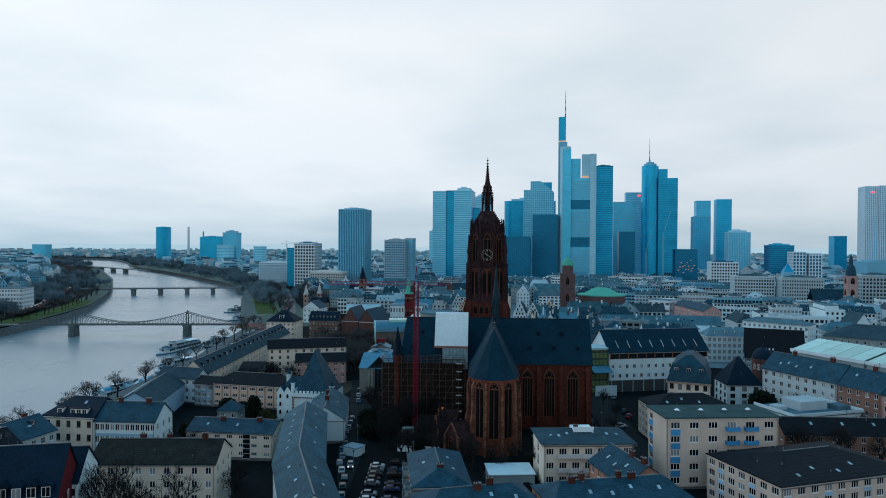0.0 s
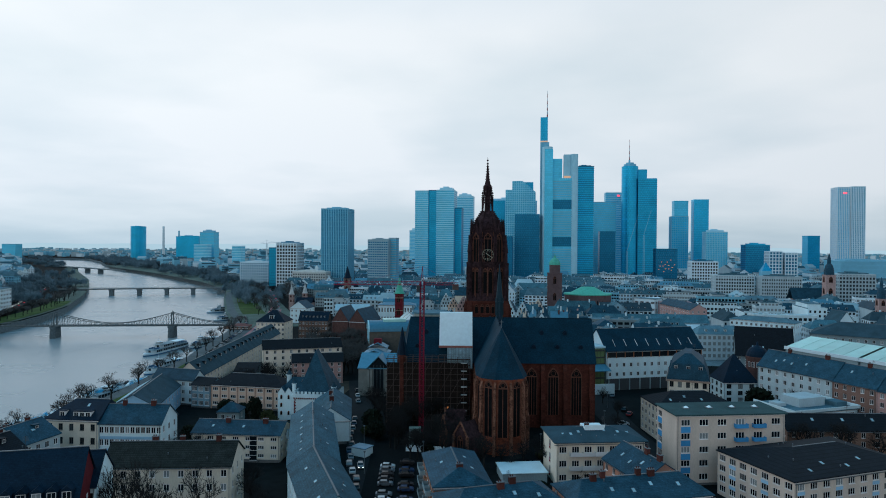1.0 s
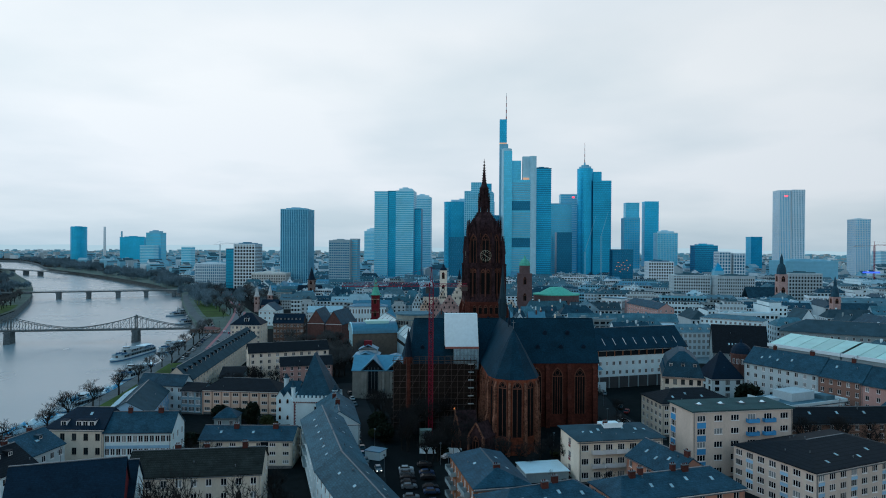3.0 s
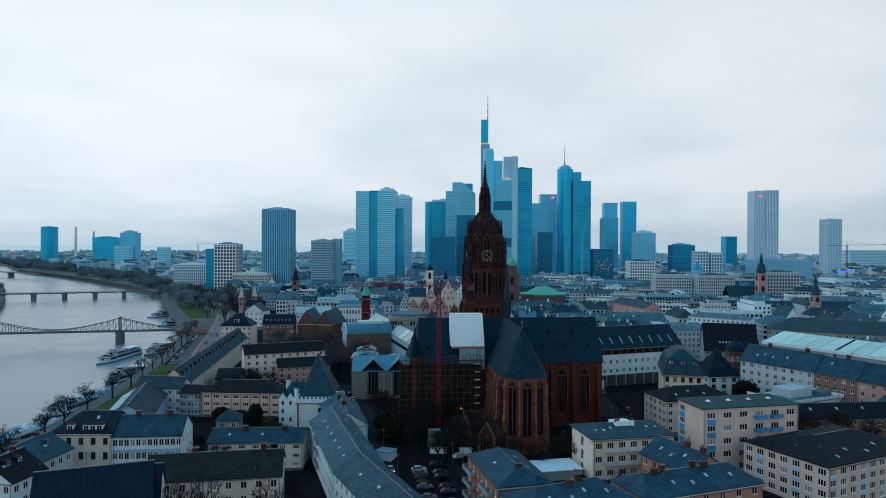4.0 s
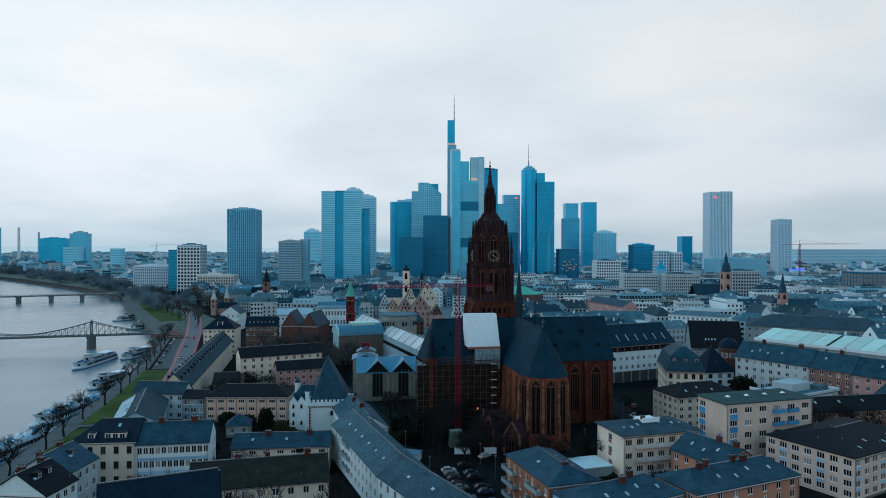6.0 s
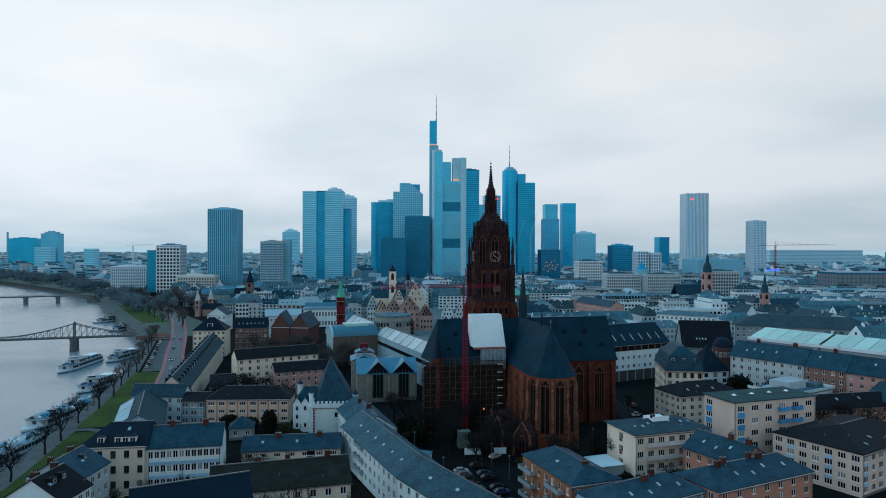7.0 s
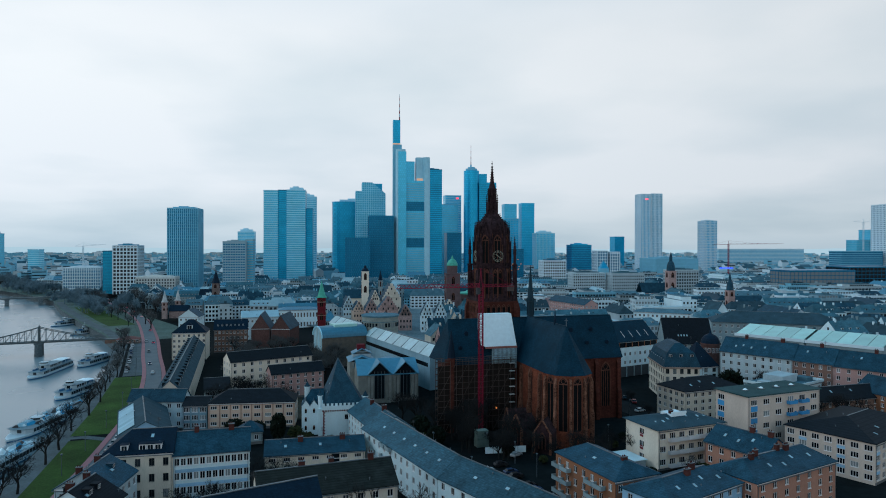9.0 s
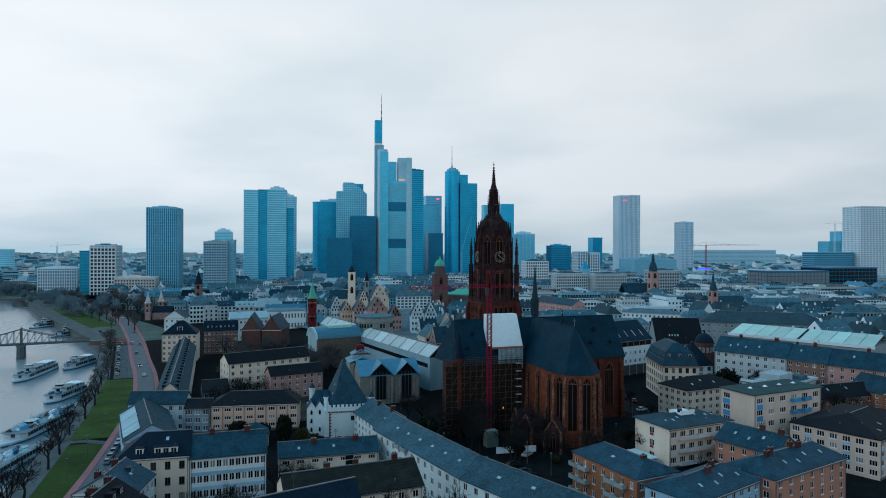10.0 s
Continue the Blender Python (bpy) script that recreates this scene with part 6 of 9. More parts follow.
def slanted_tower():
    """Pale gridded tower whose top is cut on a slant."""
    x0, x1, y, d = -35.5, 15.6, 1150, 38
    ob = thing("office_tower", "pale gridded office tower with a slanted top", "skyscraper", (x0 + x1) / 2, y, -4)
    w = x1 - x0
    front = [(-w / 2, 0), (w / 2, 0), (w / 2, 153), (w * 0.06, 172), (-w * 0.28, 172), (-w * 0.28, 157), (-w / 2, 157)]
    mb = MB()
    n = len(front)
    mb.solid([(x, 0, z) for x, z in front] + [(x, d, z) for x, z in front], [tuple(range(n)), tuple(range(2 * n - 1, n - 1, -1))] + [(j, n + j, n + (j + 1) % n, (j + 1) % n) for j in range(n)])
    part("body", mb, TW_TEAL, ob)
    gm_ = MB()
    for k in range(44):
        z = 3.8 * (k + 1)
        xr = w / 2 if z < 153 else w / 2 - (z - 153) / 19 * w * 0.44
        xl = -w / 2 if z < 157 else -w * 0.28
        gm_.box(xl, xr, -0.35, 0, z - 0.35, z + 0.35)
    for k in range(15):
        x = -w / 2 + w * k / 14
        zt = 157 if x < -w * 0.28 else 172 if x < w * 0.06 else 172 - (x - w * 0.06) / (w * 0.44) * 19
        gm_.box(x - 0.3, x + 0.3, -0.5, -0.1, 0, zt)
    part("facade_grid", gm_, TW_PALE, ob, kind="stuff")
    bk = MB()
    bk.box(w * 0.1, w * 0.42, d * 0.6, d, 140, 172)
    part("rear_core", bk, TW_BLUE, ob)


slanted_tower()


def triangular_tower():
    """The tallest tower: pale rounded corner columns, recessed glass, sky gardens, a slim core and an antenna."""
    ob = thing("office_tower", "tallest office tower with pale corner columns and a banded antenna", "skyscraper", 52, 1070, -4)
    gl = MB()
    gl.box(-9, 21, -6, 34, 0, 168)
    gl.box(-10, 6, 4, 34, 168, 200)
    part("body", gl, TW_TEAL, ob)
    bd = MB()
    for k in range(44):
        z = 3.7 * (k + 1)
        if 58 < z < 76 or 118 < z < 134:
            continue
        bd.box(-9.2, 21.2, -6.5, -6.0, z - 0.8, z + 0.8)
    part("facade_grid", bd, TW_GREY, ob, kind="stuff")
    for z in (60, 119):
        sg = MB()
        sg.box(-9.05, 21.05, -6.2, -6.03, z, z + 15)
        part("sky_garden", sg, TW_NAVY, ob, "dark recessed sky garden glazing")
    cl = MB()
    cl.cyl(-17.5, -2, 0, 218, 8.2, n=16)
    part("corner_column", cl, TW_PALE, ob)
    c2 = MB()
    c2.cyl(24.5, -2, 0, 206, 5.8, n=16)
    c2.box(8, 26, -2, 14, 168, 206)
    part("corner_column", c2, TW_PALE, ob)
    co_ = MB()
    co_.box(-22, -9, -10.4, -9.7, 0, 214)
    part("column_glass", co_, TW_TEAL, ob)
    cr = MB()
    cr.box(-29, -15, 4, 18, 0, 227)
    part("core", cr, TW_GREY, ob)
    cr = MB()
    cr.box(-29, -17.4, 5, 17, 227, 267)
    part("core_top", cr, TW_BLUE, ob)
    lt = MB()
    lt.box(-29.1, -17.3, 4.8, 17.2, 227.2, 229.2)
    lo = MB()
    lo.box(8.5, 20, -2.4, -2.1, 168.2, 172)
    part("lobby_light", lo, LAMP_PEACH, ob, "warm lit upper lobby")
    part("crown_light", lt, LAMP_PEACH, ob, "warm lit crown strip")
    an = MB()
    for k in range(8):
        an.cyl(-18.3, 10, 267 + k * 5.4, 272.4 + k * 5.4, 0.9 - k * 0.08, 0.82 - k * 0.08, 6, k % 2)
    part("antenna", an, [CRANE_RED, SHIP_WHITE], ob, "red and white banded antenna")


triangular_tower()
tower("dark blue glass tower with lit floor dots", 84, 112.5, 1135, 36, 190, TW_BLUE, TW_NAVY, 3.6, 2.6, 0.8, cap=3)
tower("grey blue office tower", 122, 162, 1250, 30, 137, TW_TEAL, TW_GREY, 3.6, 3, 0.8)
tower("pale office tower with a lit red sign", 153, 186, 1350, 30, 162, TW_TEAL, TW_PALE, 3.6, 3, 1.2)
tower("dark glass mid-rise office block", 124, 150, 1150, 30, 81, TW_NAVY, TW_NAVY, 3.6, 3, 0.6)


def round_tower():
    ob = thing("office_tower", "blue glass round tower joined to a square one", "skyscraper", 183.5, 1230, -4)
    mb = MB()
    mb.cyl(0, 0, 0, 204, 14.5, n=28)
    part("body", mb, TW_BLUE, ob)
    mb = MB()
    mb.cyl(0, 0, 204, 208, 11, n=20)
    mb.cyl(0, 0, 208, 211, 7, n=16)
    mb.cyl(-1, 0, 211, 216, 1.6, n=8)
    part("roof_plant", mb, TW_GREY, ob)
    mb = MB()
    mb.box(13, 46, -10, 26, 0, 182)
    mb.box(12, 30, 0, 24, 182, 199)
    part("square_wing", mb, TW_BLUE, ob)
    fm = MB()
    for k in range(47):
        z = 3.8 * (k + 1)
        fm.box(13, 46.3, -10.3, 26.2, z - 0.25, z + 0.25)
    part("facade_grid", fm, TW_NAVY, ob, kind="stuff")
    an = MB()
    for k in range(8):
        an.cyl(-1, 0, 211 + k * 5.2, 216.2 + k * 5.2, 0.8 - k * 0.07, 0.73 - k * 0.07, 6, k % 2)
    part("antenna", an, [SHIP_WHITE, CRANE_RED], ob, "white and red mast")


round_tower()
tower("blue gridded office tower", 290, 322, 1400, 30, 117, TW_BLUE, TW_GREY, 3.8, 3.4, 0.8, 0.5)
tower("mirrored blue glass twin tower", 306, 334.5, 1460, 26, 152, TW_TEAL, TW_BLUE, 3.8, 3, 0.4)
tower("mirrored blue glass twin tower", 346, 376, 1460, 26, 155, TW_BLUE, TW_TEAL, 3.8, 3, 0.4)
tower("pale blue glass office block", 333, 371, 1300, 30, 84, TW_TEAL, TW_PALE, 3.8, 3, 0.5, 0.5, cap=4)
tower("white stone office tower in two slabs with a red sign", 589, 611, 1365, 30, 172, TW_BLUE, TW_WHITE, 3.7, 3.1, 0.7, 1.6)
tower("white stone office tower in two slabs", 613.5, 638, 1365, 30, 173, TW_BLUE, TW_WHITE, 3.7, 3.1, 0.7, 1.6)
tower("white gridded hotel tower", 702.5, 729, 1300, 30, 112, TW_BLUE, TW_WHITE, 3.4, 2.8, 1.1, 1.1, cap=2)
tower("dark blue glass office block", 587, 611, 1500, 30, 80, TW_BLUE, TW_BLUE, 3.6, 3, 0.5)
tower("blue mid-rise office block with grey bands", 389, 430, 1250, 30, 60, TW_NAVY, TW_BLUE, 3.6, 3, 0.7, cap=3)
tower("blue mid-rise office block with grey bands", 446, 475, 1400, 30, 50, TW_BLUE, TW_GREY, 3.6, 3, 0.7)
tower("white perforated residential tower", 866, 930, 1000, 40, 131, TW_NAVY, TW_WHITE, 3.3, 3.0, 1.5, 1.5)
tower("pale office tower behind", 1006, 1038, 1200, 30, 92, TW_TEAL, TW_GREY, 3.6, 3, 0.8)
tower("pale office block behind", 977, 1005, 1200, 30, 71, TW_TEAL, TW_GREY, 3.6, 3, 0.8)
tower("grey office building with window bands", 783, 862, 1010, 30, 50, TW_NAVY, TW_GREY, 3.6, 3, 1.4)
tower("long low blue-grey office building", 978, 1240, 1700, 40, 50, TW_GREY, TW_WHITE, 3.8, 6, 1.2)
tower("long dark glass department store", 512, 606, 775, 40, 27, WINDOW_GLASS, TW_NAVY, 5, 6, 0.8, 0.4)
tower("long dark glass department store with a sloping end", 611, 695, 790, 44, 31, WINDOW_GLASS, TW_NAVY, 5, 6, 0.8, 0.4)
tower("round blue glass tower by the river", -1290, -1248, 1970, 52, 106, TW_BLUE, TW_BLUE, 4, 4, 0.0, rounded=26, cap=2)
tower("broad blue slab office block", -1082, -1008, 1900, 30, 74, TW_BLUE, TW_BLUE, 4, 4, 0.0, cap=3)
tower("pale blue office tower", -896, -856, 1700, 30, 85, TW_TEAL, TW_GREY, 4, 4, 0.9, cap=5)
tower("pale banded office block", -886, -849, 1650, 24, 51, TW_TEAL, TW_PALE, 4, 4, 1.6)
tower("pale banded office block", -706, -684, 1500, 24, 49, TW_TEAL, TW_PALE, 4, 4, 1.6)
tower("far blue office block", -1770, -1719, 2000, 30, 46, TW_TEAL, TW_GREY, 4, 4, 0.8)
tower("long white gridded office building by the river road", -431, -384, 960, 24, 28, TW_NAVY, TW_WHITE, 4.2, 3.0, 1.3, 1.1, cap=2, name="office_building")
tower("cream office building beside the gridded tower", -312, -266, 868, 22, 19, WINDOW_GLASS, PALE_STUCCO, 3.6, 3.4, 1.7, 1.4, cap=2, name="office_building")
tower("white office building with a dark glazed top floor", 215, 247, 880, 22, 38, WINDOW_GLASS, TW_WHITE, 3.8, 3.2, 1.6, 1.2, cap=2.4, cap_mat=TW_NAVY, name="office_building")
tower("long white stone office building with rows of windows", 214, 254, 760, 18, 26, WINDOW_GLASS, PALE_GREY, 3.5, 2.6, 1.5, 1.0, cap=2, cap_mat=TEAL_ROOF, name="office_building")
tower("long grey stone office building with rows of windows", 257, 297, 745, 18, 26, WINDOW_GLASS, PALE_GREY, 3.6, 2.4, 1.7, 1.1, cap=2, cap_mat=TEAL_ROOF, name="office_building")
tower("white office building with broad dark windows", 340, 376, 760, 20, 29, WINDOW_GLASS, PALE_GREY, 3.9, 3.2, 1.5, 1.1, cap=2.2, cap_mat=TEAL_ROOF, name="office_building")
tower("white framed office building with a recessed middle", 374, 392, 1080, 24, 50, TW_NAVY, TW_WHITE, 5, 4.4, 1.4, 1.4, name="office_building")
tower("white framed office building with a recessed middle", 397, 414, 1080, 24, 48, TW_NAVY, TW_WHITE, 5, 4.4, 1.4, 1.4, name="office_building")
tower("broad low grey hall with a shallow roof", 460, 537, 1040, 60, 37, TW_GREY, TW_GREY, 6, 6, 0.8, cap=2.5, name="office_building")
tower("low building with green glass bands", 110, 128, 600, 12, 12, GREEN_GLASS, TW_WHITE, 3.6, 3.2, 1.4, name="office_building")
tower("pink-rendered town building with rows of windows", 122, 146, 566, 12, 11.5, WINDOW_GLASS, DUSKY_PINK, 3.4, 2.6, 1.6, 1.3, cap=2, cap_mat=TEAL_ROOF, name="office_building")
py_ = thing("office_building", "small office building with a lit blue glass pyramid roof", "office building", 312, 905, -4)
pm_ = MB()
pm_.box(-6, 6, -6, 6, 0, 31)
part("body", pm_, TW_GREY, py_)
pm_ = MB()
pm_.cyl(0, 0, 31, 42, 8.4, 0.3, 4, turn=math.pi / 4)
part("pyramid_roof", pm_, TW_BLUE, py_)
ch = thing("smokestack", "slim dark steel chimney", "chimney", -1302, 2300, -4)
cm_ = MB()
cm_.cyl(0, 0, 0, 103, 3.4, 3.0, 10)
part("shaft", cm_, TW_GREY, ch)
ch = thing("smokestack", "tall pale concrete power station chimney", "chimney", -1484, 2500, -4)
cm_ = MB()
cm_.cyl(0, 0, 0, 124, 5.5, 4.0, 12)
part("shaft", cm_, TW_WHITE, ch)


# ---------- building cranes and lit signs among the towers ----------
def far_crane(label, x, y, base, mast_z, tip, colour, counter=None):
    """A distant crane: lattice mast and jib, jib tip given in the world."""
    ob = thing("building_crane", label, "crane", x, y, base)
    H = mast_z - base
    mm = MB()
    for sx in (-0.9, 0.9):
        for sy in (-0.9, 0.9):
            mm.box(sx - 0.18, sx + 0.18, sy - 0.18, sy + 0.18, 0, H)
    z = 0.0
    while z < H - 3:
        mm.beam((-0.9, -0.9, z), (0.9, -0.9, z + 3), 0.2)
        mm.beam((0.9, -0.9, z + 3), (-0.9, -0.9, z + 6), 0.2)
        z += 6
    part("mast", mm, colour, ob)
    jm = MB()
    q = Vector(tip) - Vector((x, y, base))
    p = Vector((0, 0, H))
    jm.beam(p, q, 0.35)
    jm.beam(p + Vector((0, 0, 2.0)), q, 0.25)
    for k in range(8):
        f, g = k / 8, (k + 0.5) / 8
        jm.beam(p.lerp(q, f), (p + Vector((0, 0, 2.0))).lerp(q, g), 0.2)
    part("jib", jm, colour, ob)
    if counter:
        cm = MB()
        e = Vector(counter) - Vector((x, y, base))
        cm.beam(p, e, 0.5)
        cm.beam(p + Vector((0, 0, 6)), q * 0.6 + p * 0.4, 0.15)
        cm.beam(p + Vector((0, 0, 6)), e, 0.15)
        cm.beam(p, p + Vector((0, 0, 6)), 0.4)
        part("counter_jib", cm, colour, ob)


far_crane("grey luffing tower crane at a building site", 150, 1000, -4, 50, (166, 1000, 104), TW_GREY)
far_crane("grey luffing tower crane at a building site", 174, 1000, -4, 74, (184, 1000, 110), TW_GREY)
far_crane("red tower crane with a long pale jib", 567, 1000, -4, 62, (667, 1000, 63), CRANE_RED, (538, 1000, 61))
far_crane("pale tower crane far off", -491, 1200, -4, 57, (-455, 1200, 60), TW_WHITE, (-503, 1200, 57))
far_crane("pale tower crane far off", 947, 1150, -4, 106, (996, 1150, 108), TW_WHITE, (926, 1150, 107))
site = tower("unfinished concrete building with lit floors", 193, 223, 1010, 24, 53, TW_NAVY, TW_NAVY, 4, 4, 0.8, 0.6)
for k, (u, z) in enumerate(((-9, 32), (-5, 32), (-2, 34), (3, 33), (8, 30), (-7, 38), (1, 38), (6, 41), (-1, 28), (7, 26), (-11, 27), (11, 34), (3, 28), (-4, 24))):
    lm_ = MB()
    lm_.box(u - 0.7, u + 0.7, -12.7, -12.4, z, z + 0.8)
    part("site_light", lm_, LAMP_WARM, site)
for x, y, z, w, h, m_, lab in ((562, 998, 22, 24, 2.0, LAMP_BLUE, "long lit blue roof sign"), (602, 1364.8, 160, 7, 2.4, LAMP_RED, "small lit red sign"), (178, 1349.8, 155, 5, 3, LAMP_RED, "small lit red sign")):
    so = thing("lit_sign", lab + " on a building", "sign", x, y, z)
    sm_ = MB()
    sm_.box(-w / 2, w / 2, -0.4, 0, 0, h)
    part("sign_panel", sm_, m_, so)

# ---------- the town between: blocks of houses ----------
rng = random.Random(7)
BUSY = [(-128, -62, 236, 330), (-125, -20, 318, 400), (-168, -80, 400, 500), (-190, -80, 515, 550), (-220, -190, 600, 642), (100, 150, 340, 376), (160, 240, 345, 400), (505, 700, 760, 840), (205, 300, 738, 785), (335, 380, 755, 785), (105, 150, 560, 615), (455, 540, 1035, 1105), (262, 312, 520, 560), (262, 315, 675, 715), (116, 142, 512, 582), (142, 176, 418, 440), (204, 219, 440, 458), (-62, 10, 478, 515), (-40, 40, 180, 300), (-70, -15, 240, 300), (-100, -20, 262, 450), (40, 165, 190, 330), (-95, -55, 430, 470), (-60, 5, 520, 660), (10, 110, 555, 640)]
TOWERS_AT = [(o.location.x, o.location.y) for o in bpy.data.objects if o.name.startswith("office_tower")]
WALLS = [WHITE, PALE_GREY, GREY, PALE_GREY, BLUE_GREY, WHITE, GREY, TW_WHITE, WHITE]
OLD_WALLS = [CREAM, WHITE, GREY, GREY, PALE_GREY, PINK, BRICK_DARK]
# FAR lists pick paler colours: distance haze is put into walls and roofs
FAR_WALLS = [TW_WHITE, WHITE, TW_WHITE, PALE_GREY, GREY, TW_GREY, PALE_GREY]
OLD_ROOFS = [SLATE, TEAL_ROOF, TEAL_ROOF, SLATE, FELT, TEAL_ROOF, SLATE, METAL_ROOF]
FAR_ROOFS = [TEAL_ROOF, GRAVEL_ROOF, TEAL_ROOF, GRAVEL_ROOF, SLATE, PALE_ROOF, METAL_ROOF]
ROOFS = [SLATE, TEAL_ROOF, FELT, SLATE, TEAL_ROOF, FELT, TEAL_ROOF, GRAVEL_ROOF]
FLAT_ROOFS = [TEAL_ROOF, GRAVEL_ROOF, GRAVEL_ROOF, FELT, TEAL_ROOF, PALE_ROOF]


def road_near(x, y, near=26):
    return any(math.hypot(x - p[0], y - p[1]) < near for p in QROAD)


TOWN = {}


def joined(m):
    if m.name not in TOWN:
        TOWN[m.name] = (MB(), m)
    return TOWN[m.name][0]


def town_house(x, y, yaw, w, d, h, flat, wall, roof, rise, own):
    """A town house at middle distance: walls with window boxes, ledges, a roof with dormers, chimneys and plant; own: an object of its own, else part of the joined far rest."""
    zb = ground_z(x) if x > bank(y) else -5
    wm = MB() if own else MB(pose(x, y, zb, 0, 0, yaw))
    fl = max(3, round(h / 3.5))
    bay = rng.choice((2.4, 2.8, 3.2, 3.8))
    n = max(3, round(w / bay))
    nd = max(2, round(d / 3.4))
    ww = bay * (rng.uniform(0.26, 0.34) if not flat else rng.uniform(0.28, 0.42))
    wm.box(-w / 2, w / 2, -d / 2, d / 2, 0, h, 0)
    ledge = rng.random() < 0.4
    for r in range(fl):
        z = 1.0 + (h - 1.0) * r / fl + 0.5
        hh = (h - 1.0) / fl * 0.55
        for c in range(n):
            u = -w / 2 + w * (c + 0.5) / n
            wm.box(u - ww, u + ww, -d / 2 - 0.05, -d / 2 + 0.1, z, z + hh, 1)
        for c in range(nd):
            u = -d / 2 + d * (c + 0.5) / nd
            for s in (-1, 1):
                wm.box(s * w / 2 - 0.05, s * w / 2 + 0.05, u - 0.65, u + 0.65, z, z + hh, 1)
        if ledge:
            wm.box(-w / 2 - 0.12, w / 2 + 0.12, -d / 2 - 0.22, -d / 2, z - 0.55, z - 0.3, 0)
    rm = MB() if own else joined(roof)
    rm.m = Matrix() if own else pose(x, y, zb, 0, 0, yaw)
    if flat:
        # a parapet, sometimes a set-back top storey, and small roof plant
        wm.box(-w / 2 - 0.2, w / 2 + 0.2, -d / 2 - 0.2, -d / 2 + 0.15, h, h + 0.9, 0)
        for s in (-1, 1):
            wm.box(s * w / 2 - 0.2, s * w / 2 + 0.2, -d / 2 + 0.15, d / 2, h, h + 0.9, 0)
        rm.box(-w / 2 + 0.2, w / 2 - 0.2, -d / 2 + 0.15, d / 2, h, h + 0.4)
        top = h + 0.4
        if rng.random() < 0.5:
            s = rng.uniform(0.5, 0.85)
            wm.box(-w / 2 * s, w / 2 * s, -d / 2 + 2.6, d / 2 - 1.0, h + 0.4, h + 3.2, 0)
            m = max(3, round(w * s / 2.6))
            for c in range(m):
                u = w * s * ((c + 0.5) / m - 0.5)
                wm.box(u - 0.8, u + 0.8, -d / 2 + 2.52, -d / 2 + 2.7, h + 1.2, h + 2.7, 1)
            rm.box(-w / 2 * s - 0.3, w / 2 * s + 0.3, -d / 2 + 2.3, d / 2 - 0.8, h + 3.2, h + 3.5)
            top = h + 3.5
            for _ in range(rng.randint(2, 4)):
                u, q = rng.uniform(-0.3, 0.3) * w * s, rng.uniform(0.5, 1.6)
                rm.box(u - q, u + q, -0.8, 1.2, top, top + rng.uniform(0.7, 1.9))
        for _ in range(rng.randint(2, 6)):
            u, v, q = rng.uniform(-0.42, 0.42) * w, rng.uniform(-0.35, 0.35) * d, rng.uniform(0.4, 1.7)
            (rm if rng.random() < 0.6 else wm).box(u - q, u + q, v - 0.8, v + 0.8, h + 0.4, h + rng.uniform(1.1, 2.6))
        lab = "pale flat-roofed town building with rows of dark windows"
    else:
        i = d * 0.3 if rng.random() < 0.5 else 0.0
        o = 0.4
        a, b = (-w / 2 + i, 0, h + rise), (w / 2 - i, 0, h + rise)
        c = [(-w / 2 - o, -d / 2 - o, h - 0.1), (w / 2 + o, -d / 2 - o, h - 0.1), (w / 2 + o, d / 2 + o, h - 0.1), (-w / 2 - o, d / 2 + o, h - 0.1)]
        rm.solid(c + [a, b], [(0, 1, 5, 4), (2, 3, 4, 5), (3, 2, 1, 0)])
        if i:
            rm.solid(c + [a, b], [(1, 2, 5), (3, 0, 4)])
        else:
            wm.face([(-w / 2, d / 2, h), (-w / 2, -d / 2, h), (-w / 2, 0, h + rise - 0.15)], 0)
            wm.face([(w / 2, -d / 2, h), (w / 2, d / 2, h), (w / 2, 0, h + rise - 0.15)], 0)
            for s in (-1, 1):
                wm.box(s * w / 2 - 0.05, s * w / 2 + 0.05, -0.6, 0.6, h + rise * 0.2, h + rise * 0.2 + 1.5, 1)
        wm.box(-w / 2 - 0.2, w / 2 + 0.2, -d / 2 - 0.3, -d / 2, h - 0.5, h - 0.15, 0)
        for k in range(rng.randint(1, 4)):
            u, v = rng.uniform(-0.38, 0.38) * w, rng.uniform(-0.1, 0.1) * d
            (rm if k % 2 else wm).box(u - 0.5, u + 0.5, v - 0.4, v + 0.4, h + rise * 0.6, h + rise + rng.uniform(0.6, 1.4))
        nd_ = rng.randint(0, max(1, int(w / 3.2)))
        for k in range(nd_):
            u = -w / 2 + w * (k + 1) / (nd_ + 1)
            if abs(u) < w / 2 - i - 1:
                wm.box(u - 0.7, u + 0.7, -d * 0.36, -d * 0.1, h + rise * 0.2, h + rise * 0.2 + 1.6, 0)
                rm.box(u - 0.9, u + 0.9, -d * 0.36 - 0.2, -d * 0.08, h + rise * 0.2 + 1.6, h + rise * 0.2 + 1.85)
                wm.box(u - 0.5, u + 0.5, -d * 0.36 - 0.05, -d * 0.36, h + rise * 0.2 + 0.3, h + rise * 0.2 + 1.4, 1)
        lab = "pitched-roof town house with rows of dark windows"
    if own:
        ob = thing("town_house", lab, "house", x, y, zb, yaw, "town houses")
        part("wall", wm, [wall, WINDOW_GLASS], ob)
        part("roof", rm, roof, ob)
        return
    base_i = {0: joined(wall), 1: joined(WINDOW_GLASS)}
    for f, k in zip(wm.f, wm.k):
        tgt = base_i[k]
        i0 = len(tgt.v)
        tgt.v += [wm.v[i] for i in f]
        tgt.f.append(tuple(range(i0, i0 + len(f))))
        tgt.k.append(0)


